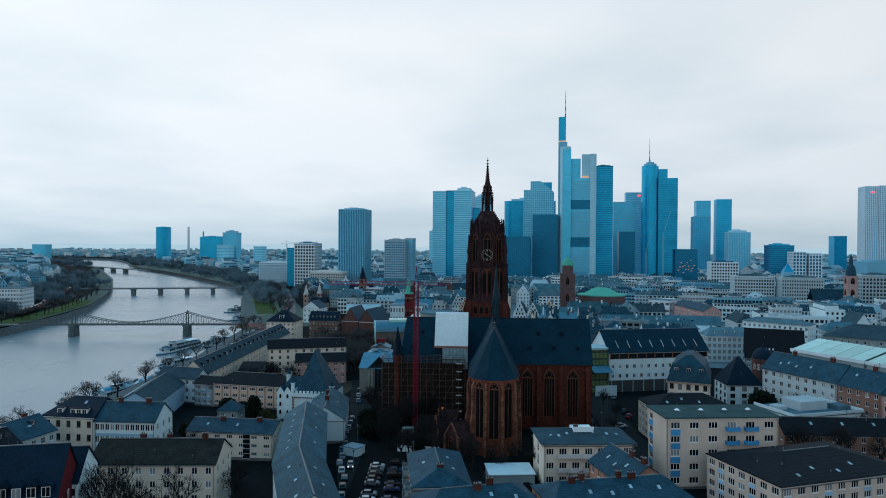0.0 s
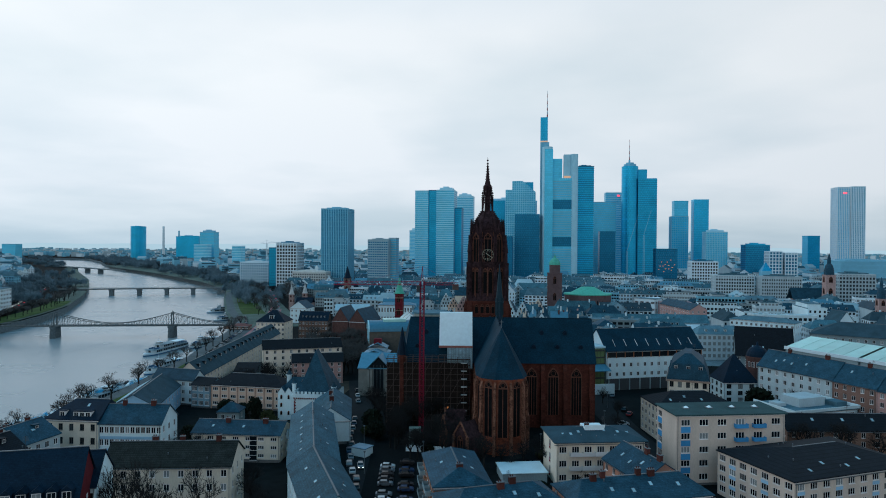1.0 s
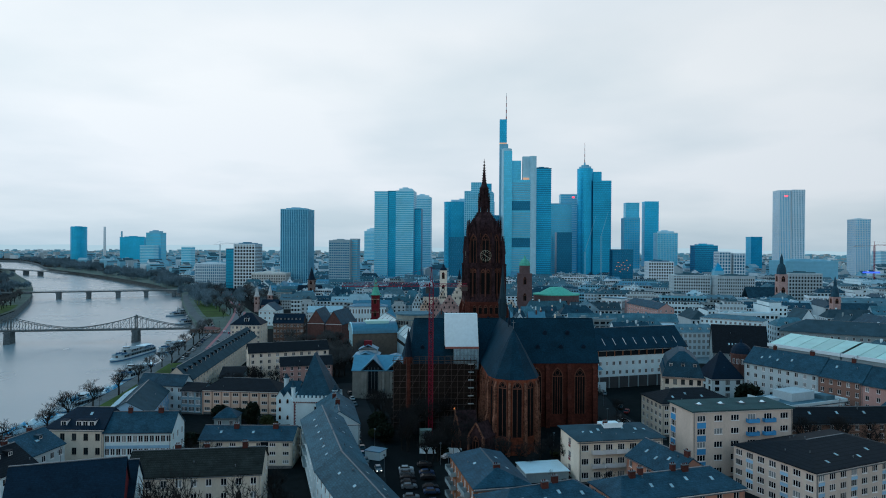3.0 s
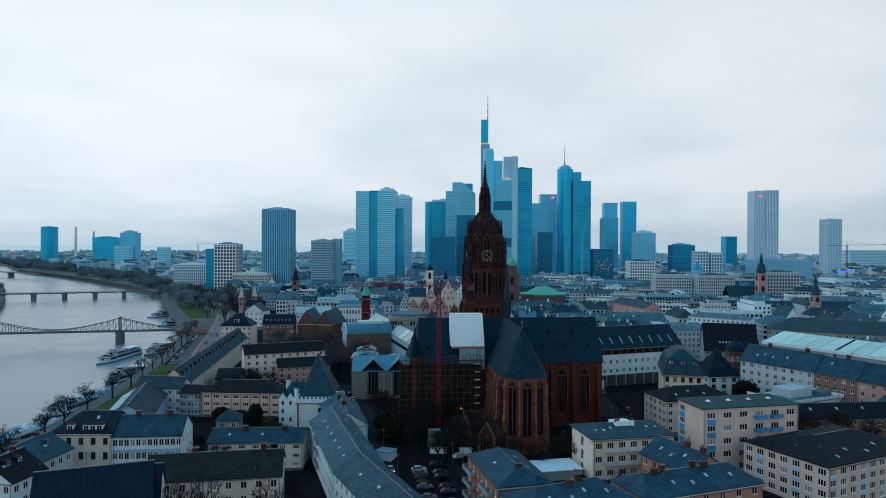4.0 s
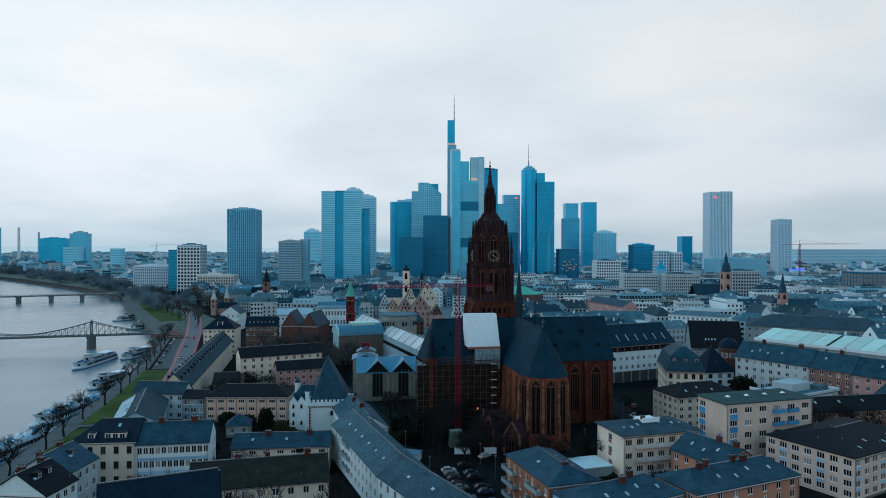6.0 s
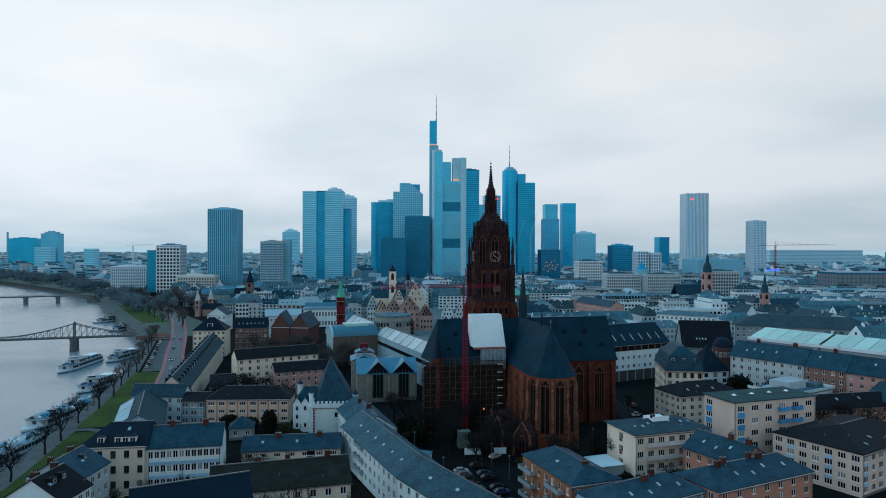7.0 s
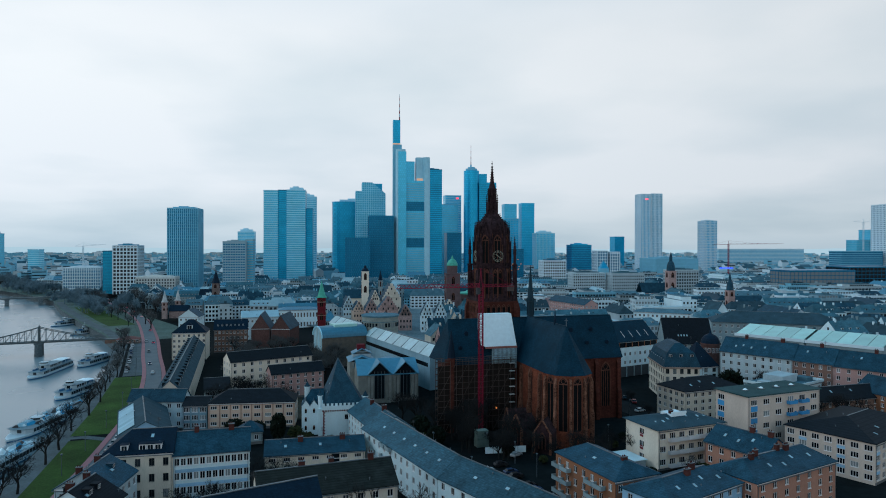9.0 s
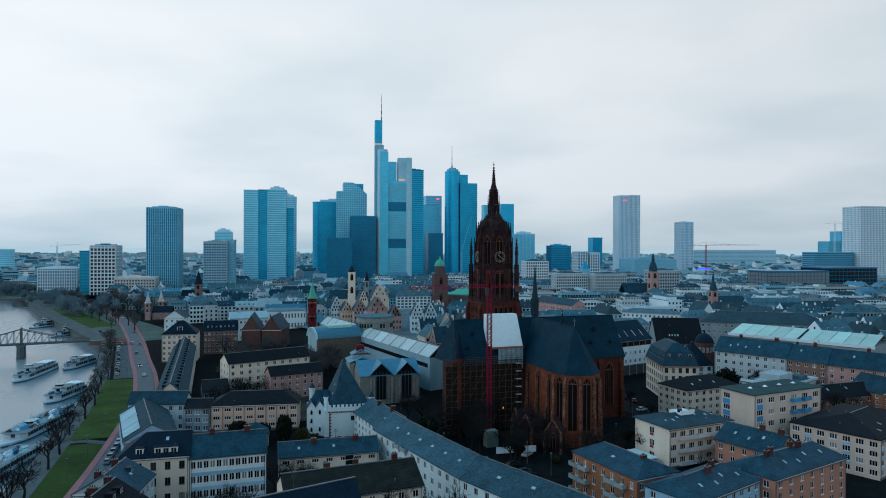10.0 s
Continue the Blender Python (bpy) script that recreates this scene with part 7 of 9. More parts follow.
def free(x, y, r):
    if any(a - r < x < b + r and c - r < y < d + r for a, b, c, d in BUSY):
        return False
    if any(abs(x - a) < 34 + r and abs(y - b) < 34 + r for a, b in TOWERS_AT):
        return False
    return True


count = 0
for row in range(60):
    y = 300 + row * 17 + (row // 3) * 7
    if y > 1120:
        break
    x = -1.02 * y - 60
    while x < 1.0 * y + 60:
        modern = x > 50 and y > 360
        old = -150 < x < 50 and y < 500
        w = rng.uniform(20, 52) if modern and y > 420 else rng.uniform(14, 36) if modern or -260 < x <= 50 and y >= 500 else rng.uniform(7.5, 14) if old else rng.uniform(11, 24)
        d = rng.uniform(12, 16) if modern else rng.uniform(10, 13)
        px, py = x + w / 2, y + rng.uniform(-3, 3)
        x += w + (rng.uniform(9, 16) if rng.random() < 0.22 else rng.uniform(0.3, 2.0))
        yaw = 8 * math.sin(px / 160 + py / 210) + rng.choice((0, 90, 90) if old and w < 11 else (0, 0, 90)) + rng.uniform(-4, 4)
        if px < bank(py) + 62 and px > bank(py, 2) - 110:
            continue
        if px < bank(py) and rng.random() < 0.25:
            continue
        if not free(px, py, max(w, d) / 2) or road_near(px, py) or rng.random() < 0.07:
            continue
        flat = py > 430 and rng.random() < (0.45 if modern else 0.04 if old else 0.15)
        h = rng.uniform(8, 12) if old else rng.uniform(10, 16) + (rng.uniform(0, 5) if flat else 0)
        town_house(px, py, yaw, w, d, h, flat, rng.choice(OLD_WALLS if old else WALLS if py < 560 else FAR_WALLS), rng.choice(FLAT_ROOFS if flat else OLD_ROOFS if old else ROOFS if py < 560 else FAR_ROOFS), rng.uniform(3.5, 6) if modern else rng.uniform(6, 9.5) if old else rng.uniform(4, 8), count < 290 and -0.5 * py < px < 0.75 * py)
        count += -0.5 * py < px < 0.75 * py

for tm_, material in TOWN.values():
    tm_.m = Matrix()
middle = thing("middle_town", "dense pale town houses with dark roofs before the skyline", "town", kind="stuff")
for tm_, material in TOWN.values():
    part("town_faces", tm_, material, middle, kind="stuff")

# farther out the town becomes one spread of small blocks, haze in their pale colours
far_ = MB()
for k in range(6200):
    y = 1130 + 3200 * rng.random() ** 1.25
    x = rng.uniform(-1.08 * y - 100, 1.08 * y + 200)
    if bank(y, 2) - 150 < x < bank(y) + 130 or any(abs(x - a) < 45 and abs(y - b) < 45 for a, b in TOWERS_AT):
        continue
    w, d, h = rng.uniform(9, 34), rng.uniform(9, 18), rng.uniform(7, 16) * (1.5 if rng.random() < 0.05 else 1)
    q = rng.choice((0.2, 0.2, 1.7, 0.9)) + rng.uniform(-0.15, 0.15)
    cq, sq = math.cos(q), math.sin(q)
    ring = [(x + cq * a - sq * b, y + sq * a + cq * b) for a, b in ((-w / 2, -d / 2), (w / 2, -d / 2), (w / 2, d / 2), (-w / 2, d / 2))]
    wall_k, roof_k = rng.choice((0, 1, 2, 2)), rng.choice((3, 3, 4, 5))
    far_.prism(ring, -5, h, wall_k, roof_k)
    if y < 2400:
        # window rows on the long side, or a ridged roof
        if rng.random() < 0.5:
            for j in range(3):
                z = -5 + (h + 5) * (j + 0.55) / 3.2
                far_.prism([(x + cq * a - sq * b, y + sq * a + cq * b) for a, b in ((-w / 2 + 0.8, -d / 2 - 0.1), (w / 2 - 0.8, -d / 2 - 0.1), (w / 2 - 0.8, 0), (-w / 2 + 0.8, 0))], z, z + 1.7, 6, 6)
        else:
            p = [Vector((*r, h)) for r in ring]
            e0, e1 = (p[0] + p[3]) / 2 + Vector((0, 0, d * 0.35)), (p[1] + p[2]) / 2 + Vector((0, 0, d * 0.35))
            for f in ([p[0], p[1], e1, e0], [p[2], p[3], e0, e1], [p[1], p[2], e1], [p[3], p[0], e0]):
                far_.face(f, roof_k if len(f) == 4 else wall_k)
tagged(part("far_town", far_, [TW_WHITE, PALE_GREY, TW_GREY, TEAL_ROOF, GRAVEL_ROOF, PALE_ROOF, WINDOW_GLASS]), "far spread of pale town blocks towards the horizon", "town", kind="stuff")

# ---------- distance: hazy low hills at the horizon, haze painted as flat emission ---
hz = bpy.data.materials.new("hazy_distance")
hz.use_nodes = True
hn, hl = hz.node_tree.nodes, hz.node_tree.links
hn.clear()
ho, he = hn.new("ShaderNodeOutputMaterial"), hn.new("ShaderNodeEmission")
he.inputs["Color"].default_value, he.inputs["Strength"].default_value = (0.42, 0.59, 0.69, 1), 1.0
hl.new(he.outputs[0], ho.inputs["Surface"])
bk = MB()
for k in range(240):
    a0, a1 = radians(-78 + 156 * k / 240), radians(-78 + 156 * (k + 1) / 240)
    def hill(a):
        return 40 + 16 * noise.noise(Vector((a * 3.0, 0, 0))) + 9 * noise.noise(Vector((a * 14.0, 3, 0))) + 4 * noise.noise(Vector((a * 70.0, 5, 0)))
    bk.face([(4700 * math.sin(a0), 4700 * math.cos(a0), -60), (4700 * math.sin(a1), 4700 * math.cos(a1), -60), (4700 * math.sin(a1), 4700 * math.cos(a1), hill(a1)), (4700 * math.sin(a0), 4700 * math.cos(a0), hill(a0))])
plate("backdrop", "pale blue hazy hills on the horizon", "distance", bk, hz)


# ---------- landmarks between church and skyline ----------
def tower_house():
    """White keep with battlements on a red corbel band, a steep slate roof and a gabled side wing."""
    ob = thing("keep_house", "white plastered keep with battlements and a steep slate roof", "house", -68.8, 233.6, -7.5, 1.5)
    s, H = 15.0, 11.0
    wm = MB()
    wins = [(8.2, 6.2, 1.4, 1.7)]
    facade(wm, pose(0, 0, 0), s, 0, H, wins)
    for x, z, w, h in wins:
        placed("window", window_mesh(w, h, FRAME_DARK, 1, False), ob, pose(x, 0, z))
    for m in (pose(0, s, 0, 0, 0, -90), pose(s, 0, 0, 0, 0, 90), pose(s, s, 0, 0, 0, 180)):
        facade(wm, m, s, 0, H, [])
    part("wall", wm, WHITE, ob)
    pm = MB()
    pm.box(-0.3, s + 0.3, -0.35, 0, H - 1.3, H + 0.1)
    pm.box(-0.35, 0, 0, s, H - 1.3, H + 0.1)
    part("parapet", pm, WHITE, ob)
    dm = MB()
    dm.box(-0.2, 0.2, -0.34, 0.0, 0, 0.5)
    corbel = dm.mesh("corbel", [RED_WALL])
    for k in range(19):
        placed("corbel", corbel, ob, pose(0.2 + k * 0.81, 0, H - 1.8))
        placed("corbel", corbel, ob, pose(0, s - 0.2 - k * 0.81, H - 1.8, 0, 0, -90))
    bm_ = MB()
    bm_.box(-0.42, 0.42, -0.36, 0.0, 0, 0.85)
    merlon = bm_.mesh("merlon", [WHITE])
    for k in range(11):
        placed("merlon", merlon, ob, pose(0.2 + k * 1.46, 0, H + 0.1))
        placed("merlon", merlon, ob, pose(0, s - 0.2 - k * 1.46, H + 0.1, 0, 0, -90))
    quoin_pair = []
    for w in (0.75, 0.45):
        qm = MB()
        qm.box(-0.05, w, -0.05, 0.25, 0, 0.42)
        quoin_pair.append(qm.mesh("quoin", [RED_WALL]))
    for k in range(17):
        placed("quoin", quoin_pair[k % 2], ob, pose(0, 0, 0.2 + k * 0.52))
    rm = MB()
    a, b = (5.4, 9.2, H + 14.8), (5.4, 12.6, H + 14.8)
    c = [(0.9, 0.9, H - 0.2), (s - 0.9, 0.9, H - 0.2), (s - 0.9, s, H - 0.2), (-1.2, s, H - 0.2)]
    rm.shell([[c[0], c[1], a], [c[1], c[2], b, a], [c[2], c[3], b], [c[3], c[0], a, b]], 0.2)
    part("roof", rm, SLATE, ob)
    sk = skylight_mesh()
    for f, v in ((0.25, 4.0), (0.42, 6.5), (0.58, 9.0), (0.3, 9.5)):
        placed("skylight", sk, ob, pose(0.3 + 5.0 * f, v + 1.0, H + 14.8 * f + 0.25, 0, -70))
    # gabled wing with two columns of arched windows
    wg = MB()
    wg.box(-7.4, -1.7, 3.0, 12, 0, H - 0.4)
    wg.box(-1.7, 0, 1.2, 12, 0, H - 1.2)
    for u in (-7.4, -4.55):
        wg.face([(u, 3.0, H - 0.4), (u + 2.85, 3.0, H - 0.4), (u + 1.42, 3.0, H + 1.7)])
    part("wing", wg, WHITE, ob)
    for u in (-7.4, -4.55):
        wr = MB()
        wr.shell([[(u - 0.15, 2.75, H - 0.5), (u + 1.42, 2.75, H + 1.75), (u + 1.42, 9, H + 1.75), (u - 0.15, 9, H - 0.5)][::-1], [(u + 1.42, 2.75, H + 1.75), (u + 3.0, 2.75, H - 0.5), (u + 3.0, 9, H - 0.5), (u + 1.42, 9, H + 1.75)][::-1]], 0.15)
        part("wing_roof", wr, SLATE, ob)
        for z in (2.2, 5.2, 8.2):
            if u < -5 or z != 5.2:
                placed("arched_window", lancet_mesh(0.62, 1.6, 0), ob, pose(u + 1.42, 3.0, z))
    hr = MB()
    hr.shell([[(-7.6, 4.5, H - 0.3), (0.5, 4.5, H - 0.3), (0.5, 10.5, H + 4.0), (-4.0, 10.5, H + 4.0)], [(-4.0, 10.5, H + 4.0), (0.5, 10.5, H + 4.0), (0.5, 13, H + 1), (-7.6, 13, H - 0.3)]], 0.18)
    part("link_roof", hr, SLATE, ob)
    for x, y, z, r in ((s - 0.2, 1.4, 2.6, 0.9), (-1.0, 3.0, 3.0, 0.75), (-5.6, 10.5, 4.8, 1.0)):
        tm = MB()
        tm.cyl(0, 0, H - 2.0, H + z, r, n=8)
        tm.cyl(0, 0, H + z, H + z + 0.3, r * 1.25, n=8)
        tm.cyl(0, 0, H + z + 0.3, H + z + 2.2, r * 1.15, 0.05, 8, k=1)
        t = part("corner_turret", tm, [WHITE, SLATE], ob)
        t.matrix_basis = pose(x, y, 0)


tower_house()


MUSEUM_STONE = mat("grey_museum_stone", (0.21, 0.225, 0.21), 0.9, vary=0.3, scale=0.4)


def stone_museum():
    """Grey stone museum with blue-grey metal roofs and a row of glazed gables."""
    ob = thing("museum", "grey stone museum with blue-grey metal roofs and glazed gables", "museum", -55.4, 274.4, -7, 4)
    L, D, H = 25.2, 18.0, 12.9
    wm = MB()
    wm.box(0, L, 0, D, 0, H)
    part("wall", wm, MUSEUM_STONE, ob)
    for x0, x1 in ((3.6, 14.0), (14.4, 24.8)):
        xm = (x0 + x1) / 2
        rm = MB()
        rm.shell([[(x0, -0.9, H), (xm, -0.9, H + 5.2), (xm, 10, H + 5.2), (x0, 10, H)][::-1], [(xm, -0.9, H + 5.2), (x1, -0.9, H), (x1, 10, H), (xm, 10, H + 5.2)][::-1]], 0.25)
        part("gable_roof", rm, METAL_ROOF, ob)
        gm_ = MB()
        gm_.face([(x0 + 0.6, -0.02, H), (x1 - 0.6, -0.02, H), (xm, -0.02, H + 4.8)])
        gm_.box(xm - 2.2, xm + 2.2, -0.14, -0.02, 3, H)
        part("gable_glazing", gm_, WINDOW_GLASS, ob)
        for k in range(4):
            bm_ = MB()
            bm_.box(xm - 2.2 + k * 1.4, xm - 2.0 + k * 1.4, -0.24, -0.14, 3, H + 1.5)
            part("mullion", bm_, STEEL, ob)
        for x in (x0 + 0.8, xm - 3.2, xm + 3.2, x1 - 0.8):
            bm_ = MB()
            bm_.box(x - 0.5, x + 0.5, -0.7, 0, 0, H - 0.5)
            part("pier", bm_, MUSEUM_STONE, ob)
    hm = MB()
    hm.shell([[(-0.4, -0.4, H - 0.1), (L + 0.4, -0.4, H - 0.1), (L + 0.4, 10, H + 5.0), (-0.4, 10, H + 5.0)], [(L + 0.4, D, H - 0.1), (-0.4, D, H - 0.1), (-0.4, 10, H + 5.0), (L + 0.4, 10, H + 5.0)]], 0.22)
    part("cross_roof", hm, METAL_ROOF, ob)
    gw_ = MB()
    for x in (0.0, L):
        gw_.face([(x, 0, H), (x, D, H), (x, 10, H + 4.9)])
    part("end_gable", gw_, MUSEUM_STONE, ob)
    for k, (a, b, u, v, z) in enumerate(((-2, 9, D, D + 14, H + 2.5), (9.5, 24, D + 1, D + 12, H + 0.5), (0, 8, D + 6, D + 13, H + 5.0))):
        hm = MB()
        hm.box(a, b, u, v, 0, z)
        part("rear_wing", hm, MUSEUM_STONE if k < 2 else PALE_GREY, ob)
        hm = MB()
        m = (a + b) / 2
        hm.shell([[(a - 0.5, u - 0.4, z), (m, u - 0.4, z + 2.2), (m, v, z + 2.2), (a - 0.5, v, z)][::-1], [(m, u - 0.4, z + 2.2), (b + 0.5, u - 0.4, z), (b + 0.5, v, z), (m, v, z + 2.2)][::-1]], 0.2)
        part("rear_roof", hm, METAL_ROOF, ob)
    km = MB()
    km.box(2, 5.5, D + 8, D + 11, H + 6.5, H + 9)
    part("roof_box", km, RED_WALL, ob, "small red rooftop box")


stone_museum()


def art_hall():
    """Long exhibition hall with a glazed ridge roof, a rotunda and a barrel-vaulted cross hall."""
    ob = thing("art_hall", "long exhibition hall with a pale glazed ridge roof", "exhibition hall", -18.5, 293, -6, 18.6)
    L, w = 146.0, 10.0
    wm = MB()
    wm.box(-w / 2, w / 2, 0, L, 0, 16)
    part("wall", wm, BLUE_GREY, ob)
    wb = MB()
    wb.box(-w / 2 - 0.1, -w / 2, 2, L - 2, 11.2, 13.0)
    part("window_band", wb, WINDOW_GLASS, ob)
    n = 14
    for k in range(n):
        y0, y1 = L * k / n + 0.2, L * (k + 1) / n - 0.2
        for s in (-1, 1):
            gm_ = MB()
            pts = [(s * (w / 2 + 0.3), y0, 16), (s * (w / 2 + 0.3), y1, 16), (s * 0.3, y1, 20.4), (s * 0.3, y0, 20.4)]
            gm_.shell([pts if s > 0 else pts[::-1]], 0.15)
            part("roof_pane", gm_, GLASS_GREY, ob)
    rb = MB()
    rb.box(-0.35, 0.35, -0.3, L, 20.3, 20.9)
    for k in range(n + 1):
        y = L * k / n
        for s in (-1, 1):
            rb.beam((s * (w / 2 + 0.3), y, 16.2), (0, y, 20.7), 0.3)
    part("rib_frame", rb, ZINC, ob)
    em = MB()
    em.face([(-w / 2, -0.05, 16), (w / 2, -0.05, 16), (0, -0.05, 20.4)])
    part("gable", em, WINDOW_GLASS, ob)
    ro = thing("rotunda", "round pale stone exhibition rotunda with a flat roof", "rotunda", -40.2, 377, -6)
    rm = MB()
    rm.cyl(0, 0, 0, 25.6, 10.3, n=36)
    part("wall", rm, mat("rotunda_stone", (0.26, 0.30, 0.28)), ro)
    rm = MB()
    rm.cyl(0, 0, 25.6, 26.4, 10.8, n=36)
    rm.cyl(0, 0, 22.9, 23.2, 10.5, n=36)
    part("roof", rm, GRAVEL_ROOF, ro)
    pm = MB()
    pm.box(-0.55, 0.55, -10.5, -10.2, 20.2, 22.4)
    slot = pm.mesh("slot_window", [WINDOW_GLASS])
    for k in range(18):
        placed("slot_window", slot, ro, pose(0, 0, 0, 0, 0, -85 + k * 10))
    ba = thing("vaulted_hall", "cross hall with a blue-grey barrel roof and a roof lantern", "exhibition hall", -72.1, 358.4, -6, 18.6)
    bm_ = MB()
    bm_.box(0, 25, 0, 16, 0, 16)
    part("wall", bm_, mat("brown_stone_hall", (0.12, 0.11, 0.095)), ba)
    vm = MB()
    arc = [(-0.5 + 8.5 - 8.5 * math.cos(math.pi * k / 12), 16 + 5.4 * math.sin(math.pi * k / 12)) for k in range(13)]
    vm.shell([[(-0.5, arc[k][0], arc[k][1]), (25.5, arc[k][0], arc[k][1]), (25.5, arc[k + 1][0], arc[k + 1][1]), (-0.5, arc[k + 1][0], arc[k + 1][1])] for k in range(12)], 0.2)
    part("vault_roof", vm, METAL_ROOF, ba)
    lm = MB()
    lm.box(8, 21, 4, 12, 20.2, 22.4)
    part("roof_lantern", lm, GLASS_ROOF, ba)
    fm = MB()
    fm.face([(-0.05, p[0], p[1]) for p in arc])
    fm.box(-0.12, -0.02, 1.2, 14.8, 9.0, 16.0)
    part("end_glazing", fm, GLASS_GREY, ba)
    fr_ = MB()
    for p, q in zip(arc, arc[1:]):
        fr_.beam((-0.35, p[0], p[1]), (-0.35, q[0], q[1]), 0.55)
    for k in range(6):
        y = 1.2 + 2.7 * k
        fr_.box(-0.3, -0.12, y - 0.12, y + 0.12, 9.0, 16 + 5.2 * math.sqrt(max(0.0, 1 - ((y - 8) / 8.5) ** 2)))
    part("arch_frame", fr_, TW_PALE, ba)


art_hall()


def spire_church(label, x, y, body, top_z, shaft_z, half, nave, material, cap, base=-5, onion=False, name="church"):
    """A town church: square tower, belfry openings, a pointed or domed cap, and a nave behind."""
    ob = thing(name, label, "church", x, y, base)
    hs, ht = shaft_z - base, top_z - base
    tm = MB()
    tm.box(-half, half, -half, half, 0, hs)
    for z in (hs * 0.45, hs * 0.75, hs - 0.5):
        tm.box(-half - 0.25, half + 0.25, -half - 0.25, half + 0.25, z, z + 0.5)
    part("tower", tm, material, ob)
    cm = MB()
    if onion:
        for (r0, a), (r1, b) in zip([(1.05, 0), (1.0, 0.2), (0.75, 0.42), (0.4, 0.52), (0.38, 0.7), (0.3, 0.8)], [(1.0, 0.2), (0.75, 0.42), (0.4, 0.52), (0.38, 0.7), (0.3, 0.8), (0.03, 1.0)]):
            cm.cyl(0, 0, hs + (ht - hs) * a, hs + (ht - hs) * b, half * r0, half * r1, 12)
    else:
        cm.cyl(0, 0, hs, hs + 0.6, half * 1.5, n=8, turn=math.pi / 8)
        cm.cyl(0, 0, hs + 0.6, ht, half * 1.15, 0.05, 8, turn=math.pi / 8)
    part("cap", cm, cap, ob)
    for q in (0, 90, -90):
        for z in (hs * 0.5, hs * 0.8):
            placed("belfry_window", lancet_mesh(half * 0.7, hs * 0.16, 1), ob, pose(0, 0, 0, 0, 0, q) @ pose(0, -half - 0.02, z))
    if nave:
        nx, ny, nl, nw, nh, nr = nave
        nm = MB()
        nm.box(nx, nx + nl, ny, ny + nw, 0, nh)
        part("nave", nm, material, ob)
        nm = MB()
        nm.shell([[(nx - 0.4, ny - 0.4, nh), (nx + nl + 0.4, ny - 0.4, nh), (nx + nl + 0.4, ny + nw / 2, nr), (nx - 0.4, ny + nw / 2, nr)], [(nx + nl + 0.4, ny + nw + 0.4, nh), (nx - 0.4, ny + nw + 0.4, nh), (nx - 0.4, ny + nw / 2, nr), (nx + nl + 0.4, ny + nw / 2, nr)]], 0.2)
        part("nave_roof", nm, body, ob)
    return ob


OLD_STONE = mat("brown_grey_rubble_stone", (0.17, 0.135, 0.125), 0.92, vary=0.4)
DULL_PINK = mat("dull_pink_stone", (0.36, 0.25, 0.235), 0.92, vary=0.3)
RED_CHURCH = spire_church("small red sandstone church with a green copper spire", -75, 452, SLATE, 35.9, 24.5, 2.6, None, RED_WALL, COPPER)
wb_ = MB()
wb_.box(-2.7, 2.7, -2.7, 2.7, 26.4, 27.0)
wb_.box(-2.66, 2.66, -2.66, 2.66, 17.6, 18.0)
part("stone_band", wb_, STONE_PALE, RED_CHURCH)
spire_church("pale town hall tower with a dark top", -39, 630, SLATE, 41, 35, 3.3, (-20, 6, 40, 14, 14, 22), CREAM, SLATE_DARK, onion=True, name="town_hall_tower")
spire_church("church with a tall red tower and onion cap", 299, 684, SLATE, 52.8, 32, 4.4, (-30, 6, 36, 17, 12, 23), DULL_PINK, SLATE, onion=True)
spire_church("church with a red tower and a dark domed cap", 273.4, 531, SLATE, 37, 21, 2.9, (6, 4, 32, 17, 9, 20), DULL_PINK, SLATE, onion=True)
spire_church("grey church with a pointed dark spire", -190, 716, SLATE_DARK, 34, 20, 3.4, (-18, 5, 26, 14, 10, 18), OLD_STONE, SLATE_DARK)
spire_church("small dark ridge-turret church among gabled houses", -24, 640, SLATE_DARK, 36, 26, 1.8, None, GREY, SLATE_DARK)


TWIN_STONE = mat("pale_red_banded_stone", (0.30, 0.225, 0.215), 0.9, vary=0.35, scale=0.5, fine=1.5)
TWIN_CAP = mat("pale_stone_spire", (0.42, 0.45, 0.46), 0.9, vary=0.3, scale=0.4)
for x, y, nave in ((-214.4, 610, (3, 3, 16, 9, 6, 11)), (-207.3, 627.3, None)):
    spire_church("old church tower with a pale stone spire", x, y, SLATE_DARK, 19.5, 9.5, 2.0, nave, TWIN_STONE, TWIN_CAP, name="church_tower")


DULL_RED = mat("dull_weathered_sandstone", (0.125, 0.086, 0.090), 0.92, vary=0.3, scale=0.3)


